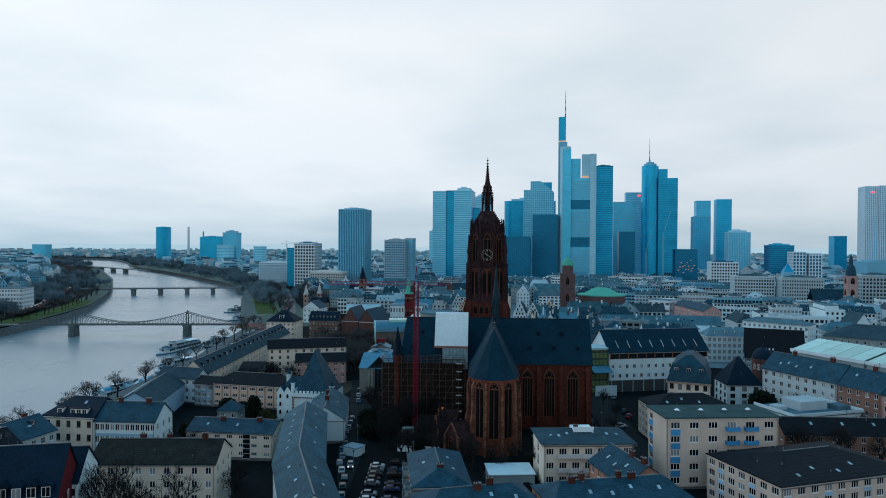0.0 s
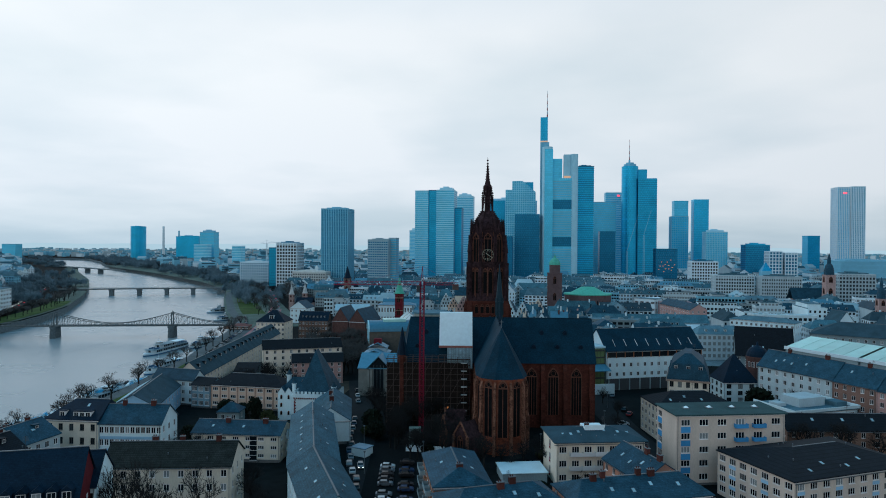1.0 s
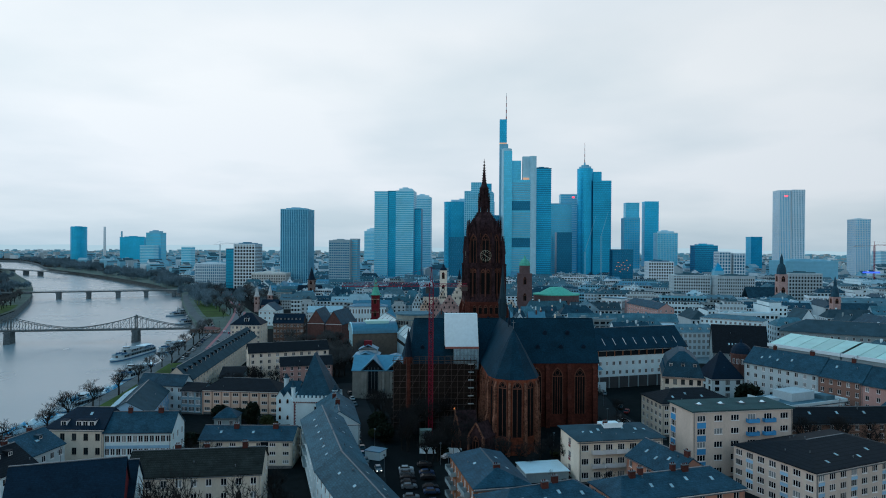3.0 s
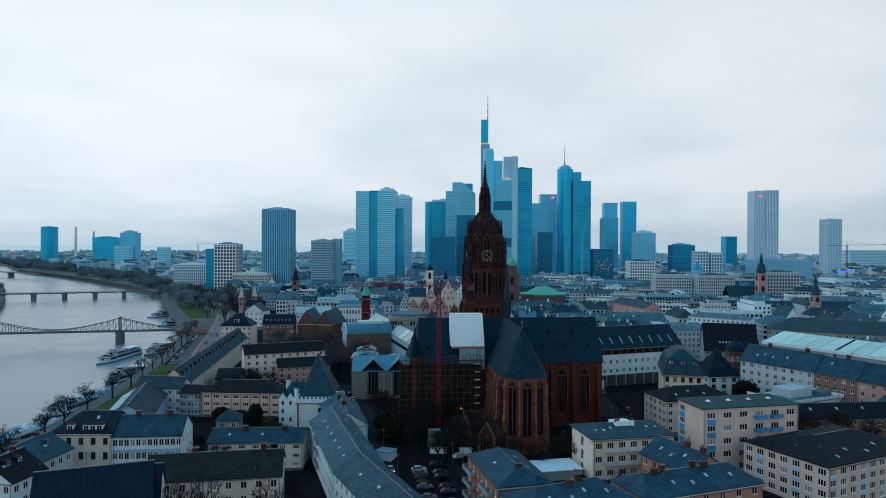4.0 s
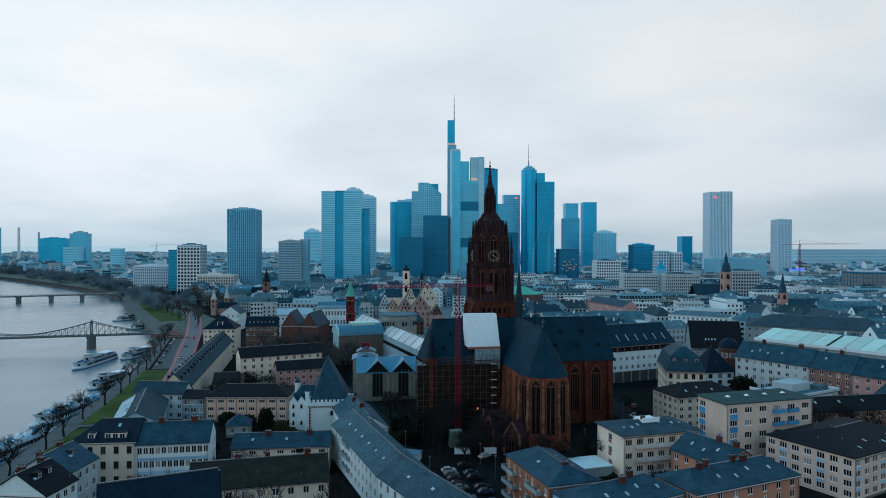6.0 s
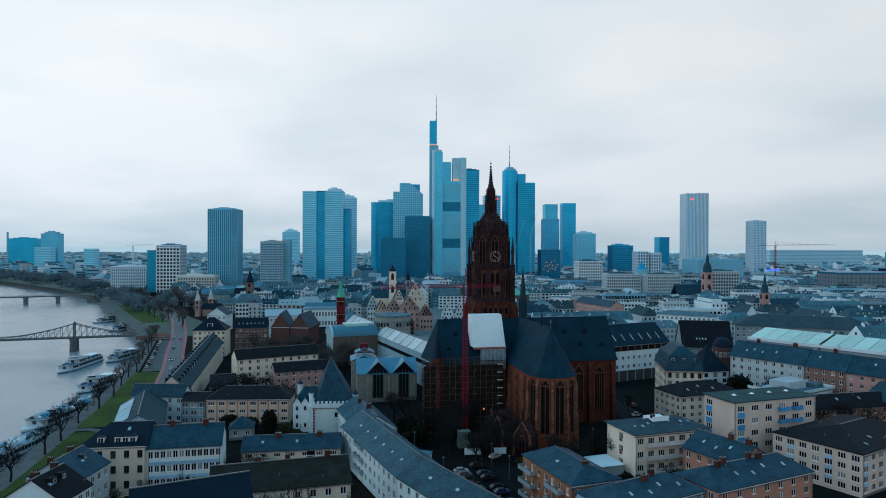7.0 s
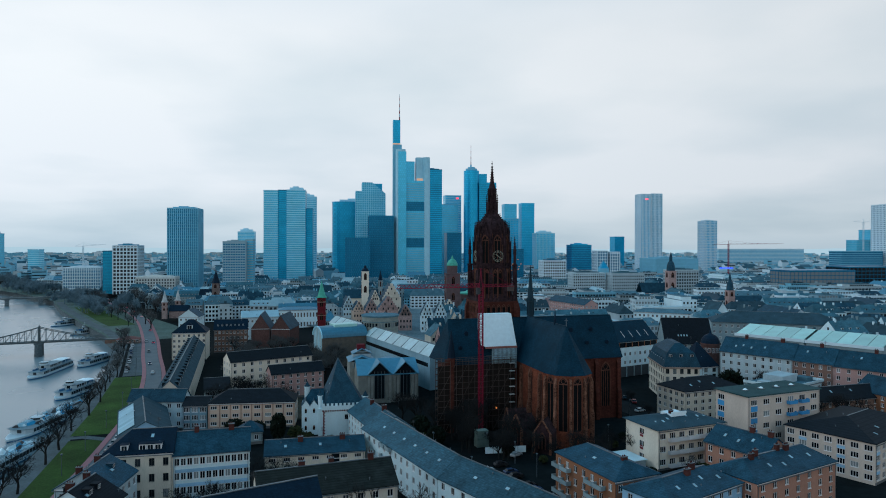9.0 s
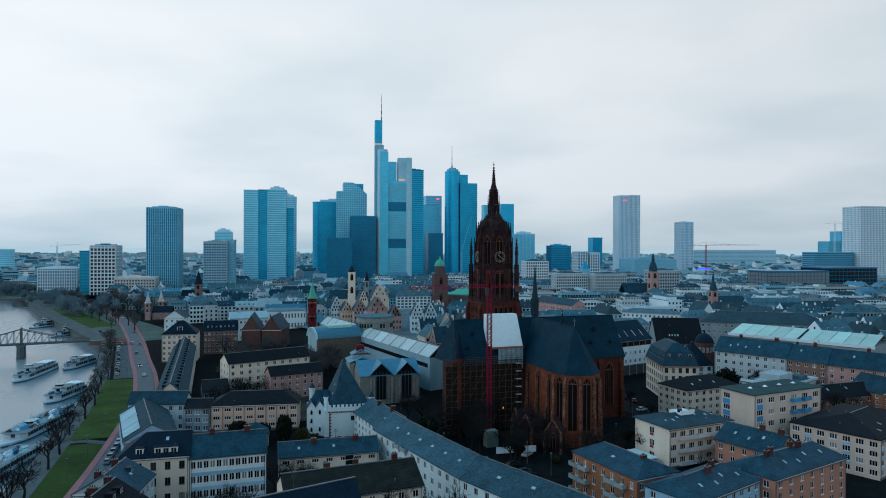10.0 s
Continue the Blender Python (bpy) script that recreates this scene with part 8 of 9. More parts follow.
def rotunda_church():
    """Round red sandstone church with a low green roof and a tower with a green dome."""
    ob = thing("round_church", "round red sandstone church with a green roof and domed tower", "church", 35, 574, -5)
    tm = MB()
    tm.box(-6, 6, -6, 6, 0, 40)
    for z in (14, 28, 39.4):
        tm.box(-6.4, 6.4, -6.4, 6.4, z, z + 0.7)
    tm.cyl(0, 0, 40, 47, 4.6, n=12)
    part("tower", tm, DULL_RED, ob)
    dm = MB()
    for (r0, a), (r1, b) in zip([(5.0, 47), (4.6, 49), (3.2, 51.5), (1.2, 53)], [(4.6, 49), (3.2, 51.5), (1.2, 53), (0.2, 56)]):
        dm.cyl(0, 0, a, b, r0, r1, 12)
    part("dome", dm, COPPER, ob)
    for q in (0, 90, -90):
        for z in (17, 31):
            placed("belfry_window", lancet_mesh(2.4, 6.5, 1), ob, pose(0, 0, 0, 0, 0, q) @ pose(0, -6.05, z))
    wm = MB()
    ring = [(29 + 20 * math.cos(2 * math.pi * k / 40), 16 + 17 * math.sin(2 * math.pi * k / 40)) for k in range(40)]
    wm.prism(ring, 0, 21)
    part("rotunda_wall", wm, DULL_RED, ob)
    rm = MB()
    rm.prism([(29 + (p[0] - 29) * 1.03, 16 + (p[1] - 16) * 1.03) for p in ring], 21, 22)
    rm.prism([(29 + (p[0] - 29) * 0.8, 16 + (p[1] - 16) * 0.8) for p in ring], 22, 27.5, top=0.35)
    part("rotunda_roof", rm, COPPER, ob)
    for k in range(12):
        a = math.pi + math.pi * (k + 0.5) / 12
        for z in (5, 13):
            placed("window", window_mesh(2.0, 4.0, FRAME_DARK, 1, False), ob, pose(29 + 20.1 * math.cos(a), 16 + 17.1 * math.sin(a), z, 0, 0, math.degrees(a) + 90))


rotunda_church()


PINK_GABLE = mat("timbered_pink_gable", (0.42, 0.29, 0.27), 0.9, vary=0.35, scale=0.5, fine=1.4)


def stepped_house(x, y, w, d, eave, ridge, yaw, wall=CREAM, label="old gabled house with a stepped white gable"):
    ob = thing("gabled_house", label, "house", x, y, -5, yaw, "old gabled houses")
    H, R = eave + 5, ridge + 5
    wm = MB()
    wm.box(0, w, 0, d, 0, H)
    part("wall", wm, wall, ob)
    rm = MB()
    rm.shell([[(-0.3, 0.4, H), (w / 2, 0.4, R), (w / 2, d, R), (-0.3, d, H)][::-1], [(w / 2, 0.4, R), (w + 0.3, 0.4, H), (w + 0.3, d, H), (w / 2, d, R)][::-1]], 0.2)
    part("roof", rm, SLATE, ob)
    gm_ = MB()
    n = 6
    for k in range(n):
        a = w / 2 * k / n
        gm_.box(a, w - a, -0.1, 0.4, H + (R - H) * k / n, H + (R - H) * (k + 1) / n + 0.9)
    part("stepped_gable", gm_, wall, ob)
    for r, n in ((0.0, 3), (0.35, 2), (0.62, 1)):
        for c in range(n):
            placed("window", window_mesh(1.0, 1.7, FRAME_DARK, 1, False), ob, pose(w * (c + 1) / (n + 1), -0.26, H + 0.8 + (R - H) * r))
    for r in range(3):
        for c in range(4):
            placed("window", window_mesh(1.1, 1.8, FRAME_DARK, 1, False), ob, pose(w * (c + 0.5) / 4, -0.18, 3 + r * 4.2))


for x, y, w, e, r, q, m in ((-34, 502, 15, 10, 20, 2, PINK_GABLE), (-43, 523, 10, 8, 16.4, 4, PINK_GABLE), (-19, 492, 9.5, 6.5, 14.5, 0, PINK_GABLE), (-28, 551, 16, 13, 27, 6, CREAM), (-37.5, 545, 7, 14, 22, 6, CREAM), (-4, 480, 9, 8, 17, -4, WHITE), (5.5, 478, 9, 8, 17, -4, WHITE), (-60, 548, 9, 8, 17, 8, WHITE), (-52, 535, 9, 7, 14, 6, PEACH), (16, 505, 10, 8, 17, -4, CREAM)):
    stepped_house(x, y, w, 18, e, r, q, m)


def glazed_market():
    """Market hall roofs of pale green glass behind the long row."""
    for k, (u, v) in enumerate(((0, 30), (31, 60))):
        ob = thing("market_hall", "market hall with a pale green glazed roof", "market hall", 121.5, 286, -4, -57.5, "market halls")
        wm = MB()
        wm.box(u, v, 0, 30, 0, 22.5)
        part("wall", wm, GREY, ob)
        cm = MB()
        cm.box(u - 0.4, v + 0.4, -0.4, 0, 21.6, 22.9)
        part("cornice", cm, TW_WHITE, ob)
        n = 5
        for s, (y0, y1, z0, z1) in enumerate(((0, 15, 22.6, 26.0), (15, 30, 26.0, 22.6))):
            for c in range(n):
                a, b = u + (v - u) * c / n + 0.12, u + (v - u) * (c + 1) / n - 0.12
                gm_ = MB()
                gm_.shell([[(a, y0, z0), (b, y0, z0), (b, y1, z1), (a, y1, z1)]], 0.12)
                part("roof_pane", gm_, GLASS_ROOF, ob)


glazed_market()


# ---------- bridges ----------
def iron_bridge():
    """Iron footbridge: two stone piers, peaked lattice trusses falling to mid-span."""
    ob = thing("footbridge", "grey iron lattice footbridge on two stone river piers", "bridge", -264, 484, 0, 13.5)
    Z = -6.0
    dk = MB()
    dk.box(-172, 58, -2.6, 2.6, Z - 0.7, Z)
    part("deck", dk, STEEL, ob)

    def top(x):
        """Height of the upper chord above the deck."""
        d = min(abs(x), abs(x + 88))
        return 1.6 + 8.2 * max(0.0, 1 - d / 42.0) ** 1.6

    for s in (-2.6, 2.6):
        ch_ = MB()
        step = 4.0
        x = -128.0
        while x < 40:
            a, b = top(x), top(x + step)
            ch_.beam((x, s, Z + a), (x + step, s, Z + b), 0.45)
            ch_.beam((x, s, Z), (x, s, Z + a), 0.26)
            ch_.beam((x, s, Z), (x + step, s, Z + b), 0.2)
            ch_.beam((x, s, Z + 0.1), (x + step, s, Z + 0.1), 0.5)
            x += step
        part("truss", ch_, STEEL, ob)
    for x in (0, -88):
        pm = MB()
        pm.prism([(x - 2.3, -5), (x, -7), (x + 2.3, -5), (x + 2.3, 5), (x, 7), (x - 2.3, 5)], -20, Z - 1.6, top=0.88)
        pm.prism([(x - 2.5, -4.5), (x + 2.5, -4.5), (x + 2.5, 4.5), (x - 2.5, 4.5)], Z - 1.6, Z - 0.7)
        part("pier", pm, QUAY, ob)
        tm = MB()
        for s in (-2.6, 2.6):
            tm.box(x - 0.4, x + 0.4, s - 0.4, s + 0.4, Z, Z + 10.4)
        tm.box(x - 0.3, x + 0.3, -2.6, 2.6, Z + 8.6, Z + 9.4)
        tm.cyl(x, 0, Z + 10.0, Z + 11.5, 0.5, 0.1, 6)
        part("portal", tm, STEEL, ob)
    st = MB()
    st.box(40, 58, -3.5, 3.5, -9, Z - 0.7)
    part("stair_block", st, BRICK, ob)


iron_bridge()


def road_bridge(label, p, q, z, piers, width=9):
    L = math.hypot(q[0] - p[0], q[1] - p[1])
    ob = thing("road_bridge", label, "bridge", p[0], p[1], 0, math.degrees(math.atan2(q[1] - p[1], q[0] - p[0])))
    dk = MB()
    n = len(piers) + 1
    dk.box(0, L, -width / 2, width / 2, z - 1.4, z)
    part("deck", dk, STEEL, ob)
    for s in (-width / 2, width / 2):
        rl = MB()
        rl.box(0, L, s - 0.1, s + 0.1, z + 0.9, z + 1.05)
        for k in range(int(L / 6)):
            rl.box(k * 6 - 0.08, k * 6 + 0.08, s - 0.08, s + 0.08, z, z + 1)
        part("railing", rl, STEEL, ob)
    for f in piers:
        pm = MB()
        pm.prism([(f * L - 2.4, -width * 0.6), (f * L + 2.4, -width * 0.6), (f * L + 2.4, width * 0.6), (f * L - 2.4, width * 0.6)], -20, z - 1.4)
        pm.box(f * L - 3.2, f * L + 3.2, -width * 0.66, width * 0.66, z - 2.4, z - 1.4)
        part("pier", pm, QUAY, ob)


road_bridge("long grey road bridge on stone river piers", (-636.5, 800), (-376, 915.6), -5.5, (0.175, 0.298, 0.421, 0.545, 0.667, 0.79))
road_bridge("far grey road bridge on piers", (-1260, 1562), (-870, 1325), -4, (0.3, 0.45, 0.6, 0.75))


# ---------- ships ----------
SHIP_DECK = mat("ship_deck_paint", (0.16, 0.24, 0.28), 0.6, vary=0.2)
SHIP_TARP = mat("blue_tarpaulin", (0.03, 0.30, 0.52), 0.6, vary=0.2)


def ship(x, y, yaw, L, W, decks=2, awning=False, label="white river passenger ship moored at the quay", tarps=False):
    ob = thing("passenger_ship", label, "ship", x, y, WATER_Z, yaw, "river ships")
    half = [(-L / 2, W * 0.36), (-L * 0.47, W * 0.47), (-L * 0.2, W / 2), (L * 0.25, W / 2), (L * 0.36, W * 0.42), (L * 0.45, W * 0.22), (L / 2, 0.05)]
    ring = [(a, -b) for a, b in half] + [(a, b) for a, b in half[::-1]]
    hm = MB()
    hm.prism([(a * 0.985, b * 0.94) for a, b in ring], -0.6, 0.35, 1)
    hm.prism(ring, 0.35, 0.75, 1)
    hm.prism([(a * 1.005, b * 1.02) for a, b in ring], 0.75, 1.5, 0)
    part("hull", hm, [SHIP_WHITE, SHIP_BLUE], ob)
    z = 1.3
    for k in range(decks + 1):
        a, b = (-L * 0.45, L * 0.36) if k == 0 else (-L * 0.16, L * 0.17)
        w = W * (0.46 - 0.08 * k)
        cb = MB()
        cb.prism([(a, -w), (b - 1.5, -w), (b, -w * 0.55), (b, w * 0.55), (b - 1.5, w), (a, w)], z, z + 2.0)
        part("cabin", cb, SHIP_WHITE, ob)
        n = max(3, int((b - a - 1.6) / 1.9))
        wn_ = MB()
        wn_.box(-0.82, 0.82, -0.03, 0.03, -0.1, 1.25)
        me = wn_.mesh("cabin_window", [WINDOW_GLASS])
        for c in range(n):
            u = a + (b - a - 1.6) * (c + 0.5) / n
            for s in (-1, 1):
                placed("cabin_window", me, ob, pose(u, s * (w + 0.02), z + 0.6))
        placed("cabin_window", me, ob, pose(b + 0.02, 0, z + 0.6, 0, 0, 90))
        z += 2.0
        dk = MB()
        dk.prism([(a - 0.8, -w - 0.4), (b - 0.6, -w - 0.4), (b + 0.9, -w * 0.5), (b + 0.9, w * 0.5), (b - 0.6, w + 0.4), (a - 0.8, w + 0.4)], z, z + 0.16)
        part("deck", dk, SHIP_DECK, ob)
        z += 0.16
        if k == 0:
            sun_z = z
            if tarps:
                break
    roof_z, z = z, sun_z
    wh_, wg_, wr_ = MB(), MB(), MB()
    wh_.prism([(L * 0.10, -W * 0.2), (L * 0.17, -W * 0.2), (L * 0.185, 0), (L * 0.17, W * 0.2), (L * 0.10, W * 0.2)], roof_z, roof_z + 0.9)
    wg_.prism([(L * 0.105, -W * 0.18), (L * 0.168, -W * 0.18), (L * 0.18, 0), (L * 0.168, W * 0.18), (L * 0.105, W * 0.18)], roof_z + 0.9, roof_z + 1.7)
    wr_.prism([(L * 0.095, -W * 0.22), (L * 0.175, -W * 0.22), (L * 0.19, 0), (L * 0.175, W * 0.22), (L * 0.095, W * 0.22)], roof_z + 1.7, roof_z + 1.85)
    cab_ = part("wheelhouse", wh_, SHIP_WHITE, ob)
    part("window", wg_, WINDOW_GLASS, cab_)
    part("roof", wr_, SHIP_WHITE, cab_)
    rl = MB()
    for s in (-W * 0.42, W * 0.42):
        for h in (0.5, 0.95):
            rl.box(-L * 0.40, L * 0.25, s - 0.04, s + 0.04, z + h, z + h + 0.07)
        for c in range(20):
            u = -L * 0.40 + L * 0.65 * c / 19
            rl.box(u - 0.04, u + 0.04, s - 0.04, s + 0.04, z, z + 0.95)
    part("railing", rl, SHIP_WHITE, ob)
    ms = MB()
    ms.cyl(L * 0.14, 0, roof_z + 1.85, roof_z + 4.6, 0.09, 0.05, 6)
    ms.box(L * 0.14 - 0.05, L * 0.14 + 0.05, -0.8, 0.8, roof_z + 3.4, roof_z + 3.5)
    part("mast", ms, SHIP_WHITE, ob)
    q = random.Random(int(y))
    if tarps:
        for c in range(34):
            u, v = -L * 0.42 + L * 0.74 * (c + q.random()) / 34, q.uniform(-W * 0.3, W * 0.3)
            a, b, h = q.uniform(0.7, 2.2), q.uniform(0.6, 1.5), q.uniform(0.3, 1.5)
            tm = MB(pose(u, v, z, 0, 0, q.uniform(-25, 25)))
            tm.solid([(-a, -b, 0), (a, -b, 0), (a, b, 0), (-a, b, 0), (-a * 0.8, -b * 0.3, h), (a * 0.7, -b * 0.2, h * 0.9), (a * 0.8, b * 0.3, h), (-a * 0.7, b * 0.2, h * 1.1)], [(0, 1, 5, 4), (1, 2, 6, 5), (2, 3, 7, 6), (3, 0, 4, 7), (4, 5, 6, 7)])
            part("tarpaulin", tm, (SHIP_TARP, SHEET_WHITE, NETTING, FRAME_DARK, NETTING)[c % 5], ob)
    else:
        # benches and tables on the sun deck
        bm_ = MB()
        bm_.box(-0.55, 0.55, -0.25, 0.25, 0, 0.45)
        bm_.box(-0.55, 0.55, 0.18, 0.25, 0.45, 0.9)
        bench = bm_.mesh("deck_bench", [SHIP_BLUE])
        for c in range(10):
            for v in (-W * 0.22, W * 0.22):
                placed("deck_bench", bench, ob, pose(-L * 0.36 + L * 0.18 * c / 9 if c < 6 else L * 0.2 + L * 0.1 * (c - 6) / 3, v, z, 0, 0, 90 * (c % 2)))
    if awning:
        am = MB()
        am.shell([[(-L * 0.40, -W * 0.36, z + 2.0), (-L * 0.18, -W * 0.36, z + 2.0), (-L * 0.18, 0, z + 2.3), (-L * 0.40, 0, z + 2.3)], [(-L * 0.40, 0, z + 2.3), (-L * 0.18, 0, z + 2.3), (-L * 0.18, W * 0.36, z + 2.0), (-L * 0.40, W * 0.36, z + 2.0)]], 0.08)
        for u in (-L * 0.39, -L * 0.29, -L * 0.19):
            for v in (-W * 0.33, W * 0.33):
                am.box(u - 0.05, u + 0.05, v - 0.05, v + 0.05, z, z + 2.0)
        part("awning", am, SHEET_WHITE, ob)
        sb = MB()
        sb.box(-L * 0.46, -L * 0.42, -W * 0.3, W * 0.3, z - 0.4, z + 1.0)
        part("stern_block", sb, SHIP_BLUE, ob)


ship(-232, 420, -93, 47, 9, 1, True, "white river passenger ship with a blue stern under way")
ship(-184.0, 299, -97, 56, 10, 1, False, "long moored restaurant ship under blue and white tarpaulins", True)
ship(-195, 357, -100, 31, 8.5, 1, True, "moored white ship with a pale canopy")
ship(-217, 446, -102, 30, 8.0, 1, True)
ship(-177.5, 238, -97, 54, 9.5, 1, False, "long moored ship under blue and white tarpaulins", True)
ship(-169, 168, -95, 58, 9, 1, False, "long moored ship under blue and white tarpaulins", True)
ship(-273, 603, -118, 40, 7.5, 1, False)
ship(-313, 668, -121, 40, 7.5, 1, False)


# ---------- trees ----------
def bare_tree(seed, height, spread, depth=5):
    """Bare winter tree: trunk and limbs in one mesh, fine twigs in another."""
    r = random.Random(seed)
    tk, tw = MB(), MB()

    def grow(p, d, length, rad, level):
        q = p + d * length
        mid = p + d * length * 0.5 + Vector((r.uniform(-1, 1), r.uniform(-1, 1), r.uniform(-0.3, 0.5))) * length * 0.07
        tgt = tk if level < 3 else tw
        rad = max(rad, 0.035 if depth == 5 else 0.06)
        n = 6 if level == 0 else 4 if level < 3 else 3
        tgt.limb(p, mid, rad, rad * 0.85, n)
        tgt.limb(mid, q, rad * 0.85, rad * 0.62, n)
        if level >= depth:
            return
        kids = (5 if level == 0 else 4 if level < 3 else 3)
        for k in range(kids):
            a = 2 * math.pi * (k + r.random() * 0.7) / kids
            lean = r.uniform(0.45, 1.0) * spread if level else r.uniform(0.4, 0.9) * spread
            base = d.orthogonal().normalized()
            side = base * math.cos(a) + d.cross(base) * math.sin(a)
            nd = (d + side * lean + Vector((0, 0, 0.18))).normalized()
            start = p + d * length * r.uniform(0.6, 1.0)
            grow(start, nd, length * r.uniform(0.55, 0.82), rad * 0.55, level + 1)

    grow(Vector((0, 0, 0)), Vector((0, 0, 1)), height * 0.33, height * 0.028, 0)
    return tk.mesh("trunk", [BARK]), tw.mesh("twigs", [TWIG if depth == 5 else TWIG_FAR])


TREES = [bare_tree(11, 14, 0.95), bare_tree(23, 15, 0.8), bare_tree(37, 12.5, 1.1)]
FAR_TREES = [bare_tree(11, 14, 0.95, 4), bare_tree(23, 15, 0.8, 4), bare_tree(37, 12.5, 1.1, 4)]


def plant_tree(x, y, z, k, s=1.0, label="bare winter tree with spreading dark twigs", tall=1.0):
    ob = thing("tree", label, "tree", x, y, z, (x * 37 + y * 53) % 360, "bare trees")
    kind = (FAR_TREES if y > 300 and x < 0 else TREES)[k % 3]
    for name, me in zip(("trunk", "crown"), kind):
        o = placed(name, me, ob, Matrix.Diagonal((s, s, s * tall, 1)))
        if name == "crown":
            tagged(o, kind="stuff")


tr = random.Random(3)
for k in range(20):
    y = 96 + k * 20.5 + tr.uniform(-6, 6)
    plant_tree(bank(y) + 6.5 + tr.uniform(-1, 1), y, QUAY_Z, k, tr.uniform(0.8, 1.1), "bare plane tree in a row on the quay")
for x, y, s in ((-114, 282, 0.9), (-106, 296, 0.9), (-112, 270, 0.8), (-101, 268, 0.8), (-92, 272, 0.9), (-84, 276, 0.9), (-103, 292, 1.0), (-96, 296, 1.0), (-88, 300, 1.0), (-81, 304, 1.0), (-116, 262, 0.9), (-108, 280, 0.9), (-100, 284, 0.9), (-118, 276, 0.8),  (-122, 170, 0.6), (-92, 166, 0.7), (-99, 165, 0.7), (-111, 166, 0.6), (0, 188, 0.6), (5, 186, 0.55), (11, 187, 0.6), (17, 190, 0.6), (21, 195, 0.6), (-6, 190, 0.7), (14, 184, 0.5), (-84, 180, 0.85), (-88, 163, 0.8), (-23, 201, 1.0), (-18, 214, 1.15), (-31, 222, 1.1), (-10, 200, 0.9), (-36, 232, 1.0), (-26, 230, 1.1), (-13, 192, 0.8), (-14, 222, 1.1), (-40, 242, 0.9), (-6, 207, 1.0), (-22, 219, 1.2), (-3, 198, 0.9), (6, 184, 0.8),
                (99, 205, 0.95), (110, 206, 1.0), (121, 208, 0.9), (113, 254, 0.9), (119, 247, 0.9), (126, 236, 0.9), (32, 166, 0.55), (24, 186, 0.7), (30, 196, 0.7), (48, 225, 0.6), (50, 245, 0.55), (47, 270, 0.6), (-97, 180, 0.7), (-101, 167, 0.75), (-95, 168.5, 0.7), (-81, 183, 0.75), (-76, 184, 0.7), (-48, 150, 0.8), (-52, 158, 0.75), (-45, 146, 0.7)):
    plant_tree(x, y, ground_z(x), int(x + y) % 3, s)
for k in range(30):
    x, y = tr.uniform(-36, -2), tr.uniform(190, 224)
    if abs(x + 30 + (y - 186) * 0.25) > 4 and x > -34 + (200 - y) * 0.3 and not (-22 < x < -14 and 203 < y < 215):
        plant_tree(x, y, ground_z(x), k, tr.uniform(0.55, 0.85), "bare tree in the dark churchyard")
for x, y, s, k in ((-57.0, 121.5, 1.15, 0), (-47, 122.5, 1.15, 2), (-65, 124, 1.0, 1)):
    plant_tree(x, y, ground_z(x), k, s, "tall bare tree before a pale apartment house", 1.55)
for k in range(18):
    y = 640 + k * 13
    i = min(range(len(QROAD)), key=lambda j: abs(QROAD[j][1] - y))
    plant_tree(QROAD[i][0] + tr.uniform(14, 52), y, QUAY_Z, k, tr.uniform(1.2, 1.7), "large bare tree beside the river road")
for k in range(14):
    x, y = tr.uniform(-128, -92), tr.uniform(404, 428)
    plant_tree(x, y, ground_z(x), k, tr.uniform(0.8, 1.1), "bare tree in the town park")
for k in range(44):
    x, y = tr.uniform(-118, -62), tr.uniform(322, 382)
    plant_tree(x, y, ground_z(x), k, tr.uniform(1.0, 1.35), "bare tree in the town park")
for k in range(34):
    y = 560 + k * 12
    plant_tree(bank(y) + tr.uniform(24, 52), y, QUAY_Z, k, tr.uniform(0.9, 1.25), "bare tree on the river bank beyond the footbridge")


def clump_mesh(seed, r, n, flat=0.75, leaf=0.5):
    """A crown of many small leaf sprays, ragged, with gaps."""
    q = random.Random(seed)
    mb = MB()
    for _ in range(n):
        while True:
            p = Vector((q.uniform(-1, 1), q.uniform(-1, 1), q.uniform(-1, 1)))
            if 0.35 < p.length < 1 + 0.15 * q.random():
                break
        p = Vector((p.x * r, p.y * r, (p.z + 1) * r * flat))
        a, b = Vector((q.uniform(-1, 1), q.uniform(-1, 1), q.uniform(-1, 1))) * leaf, Vector((q.uniform(-1, 1), q.uniform(-1, 1), q.uniform(-1, 1))) * leaf
        mb.face([p - a, p + b, p + a, p - b])
    return mb


EVERGREEN = clump_mesh(5, 3.2, 1500, 0.95, 0.45).mesh("crown", [LEAF])
BUSH = clump_mesh(6, 1.7, 500, 0.7, 0.3).mesh("crown", [SHRUB])
# twigs made pale and blue: distance haze is painted into this colour
WOOD_TWIG = mat("hazed_wood_twigs", (0.125, 0.195, 0.235), 0.95, vary=0.5, scale=0.2)


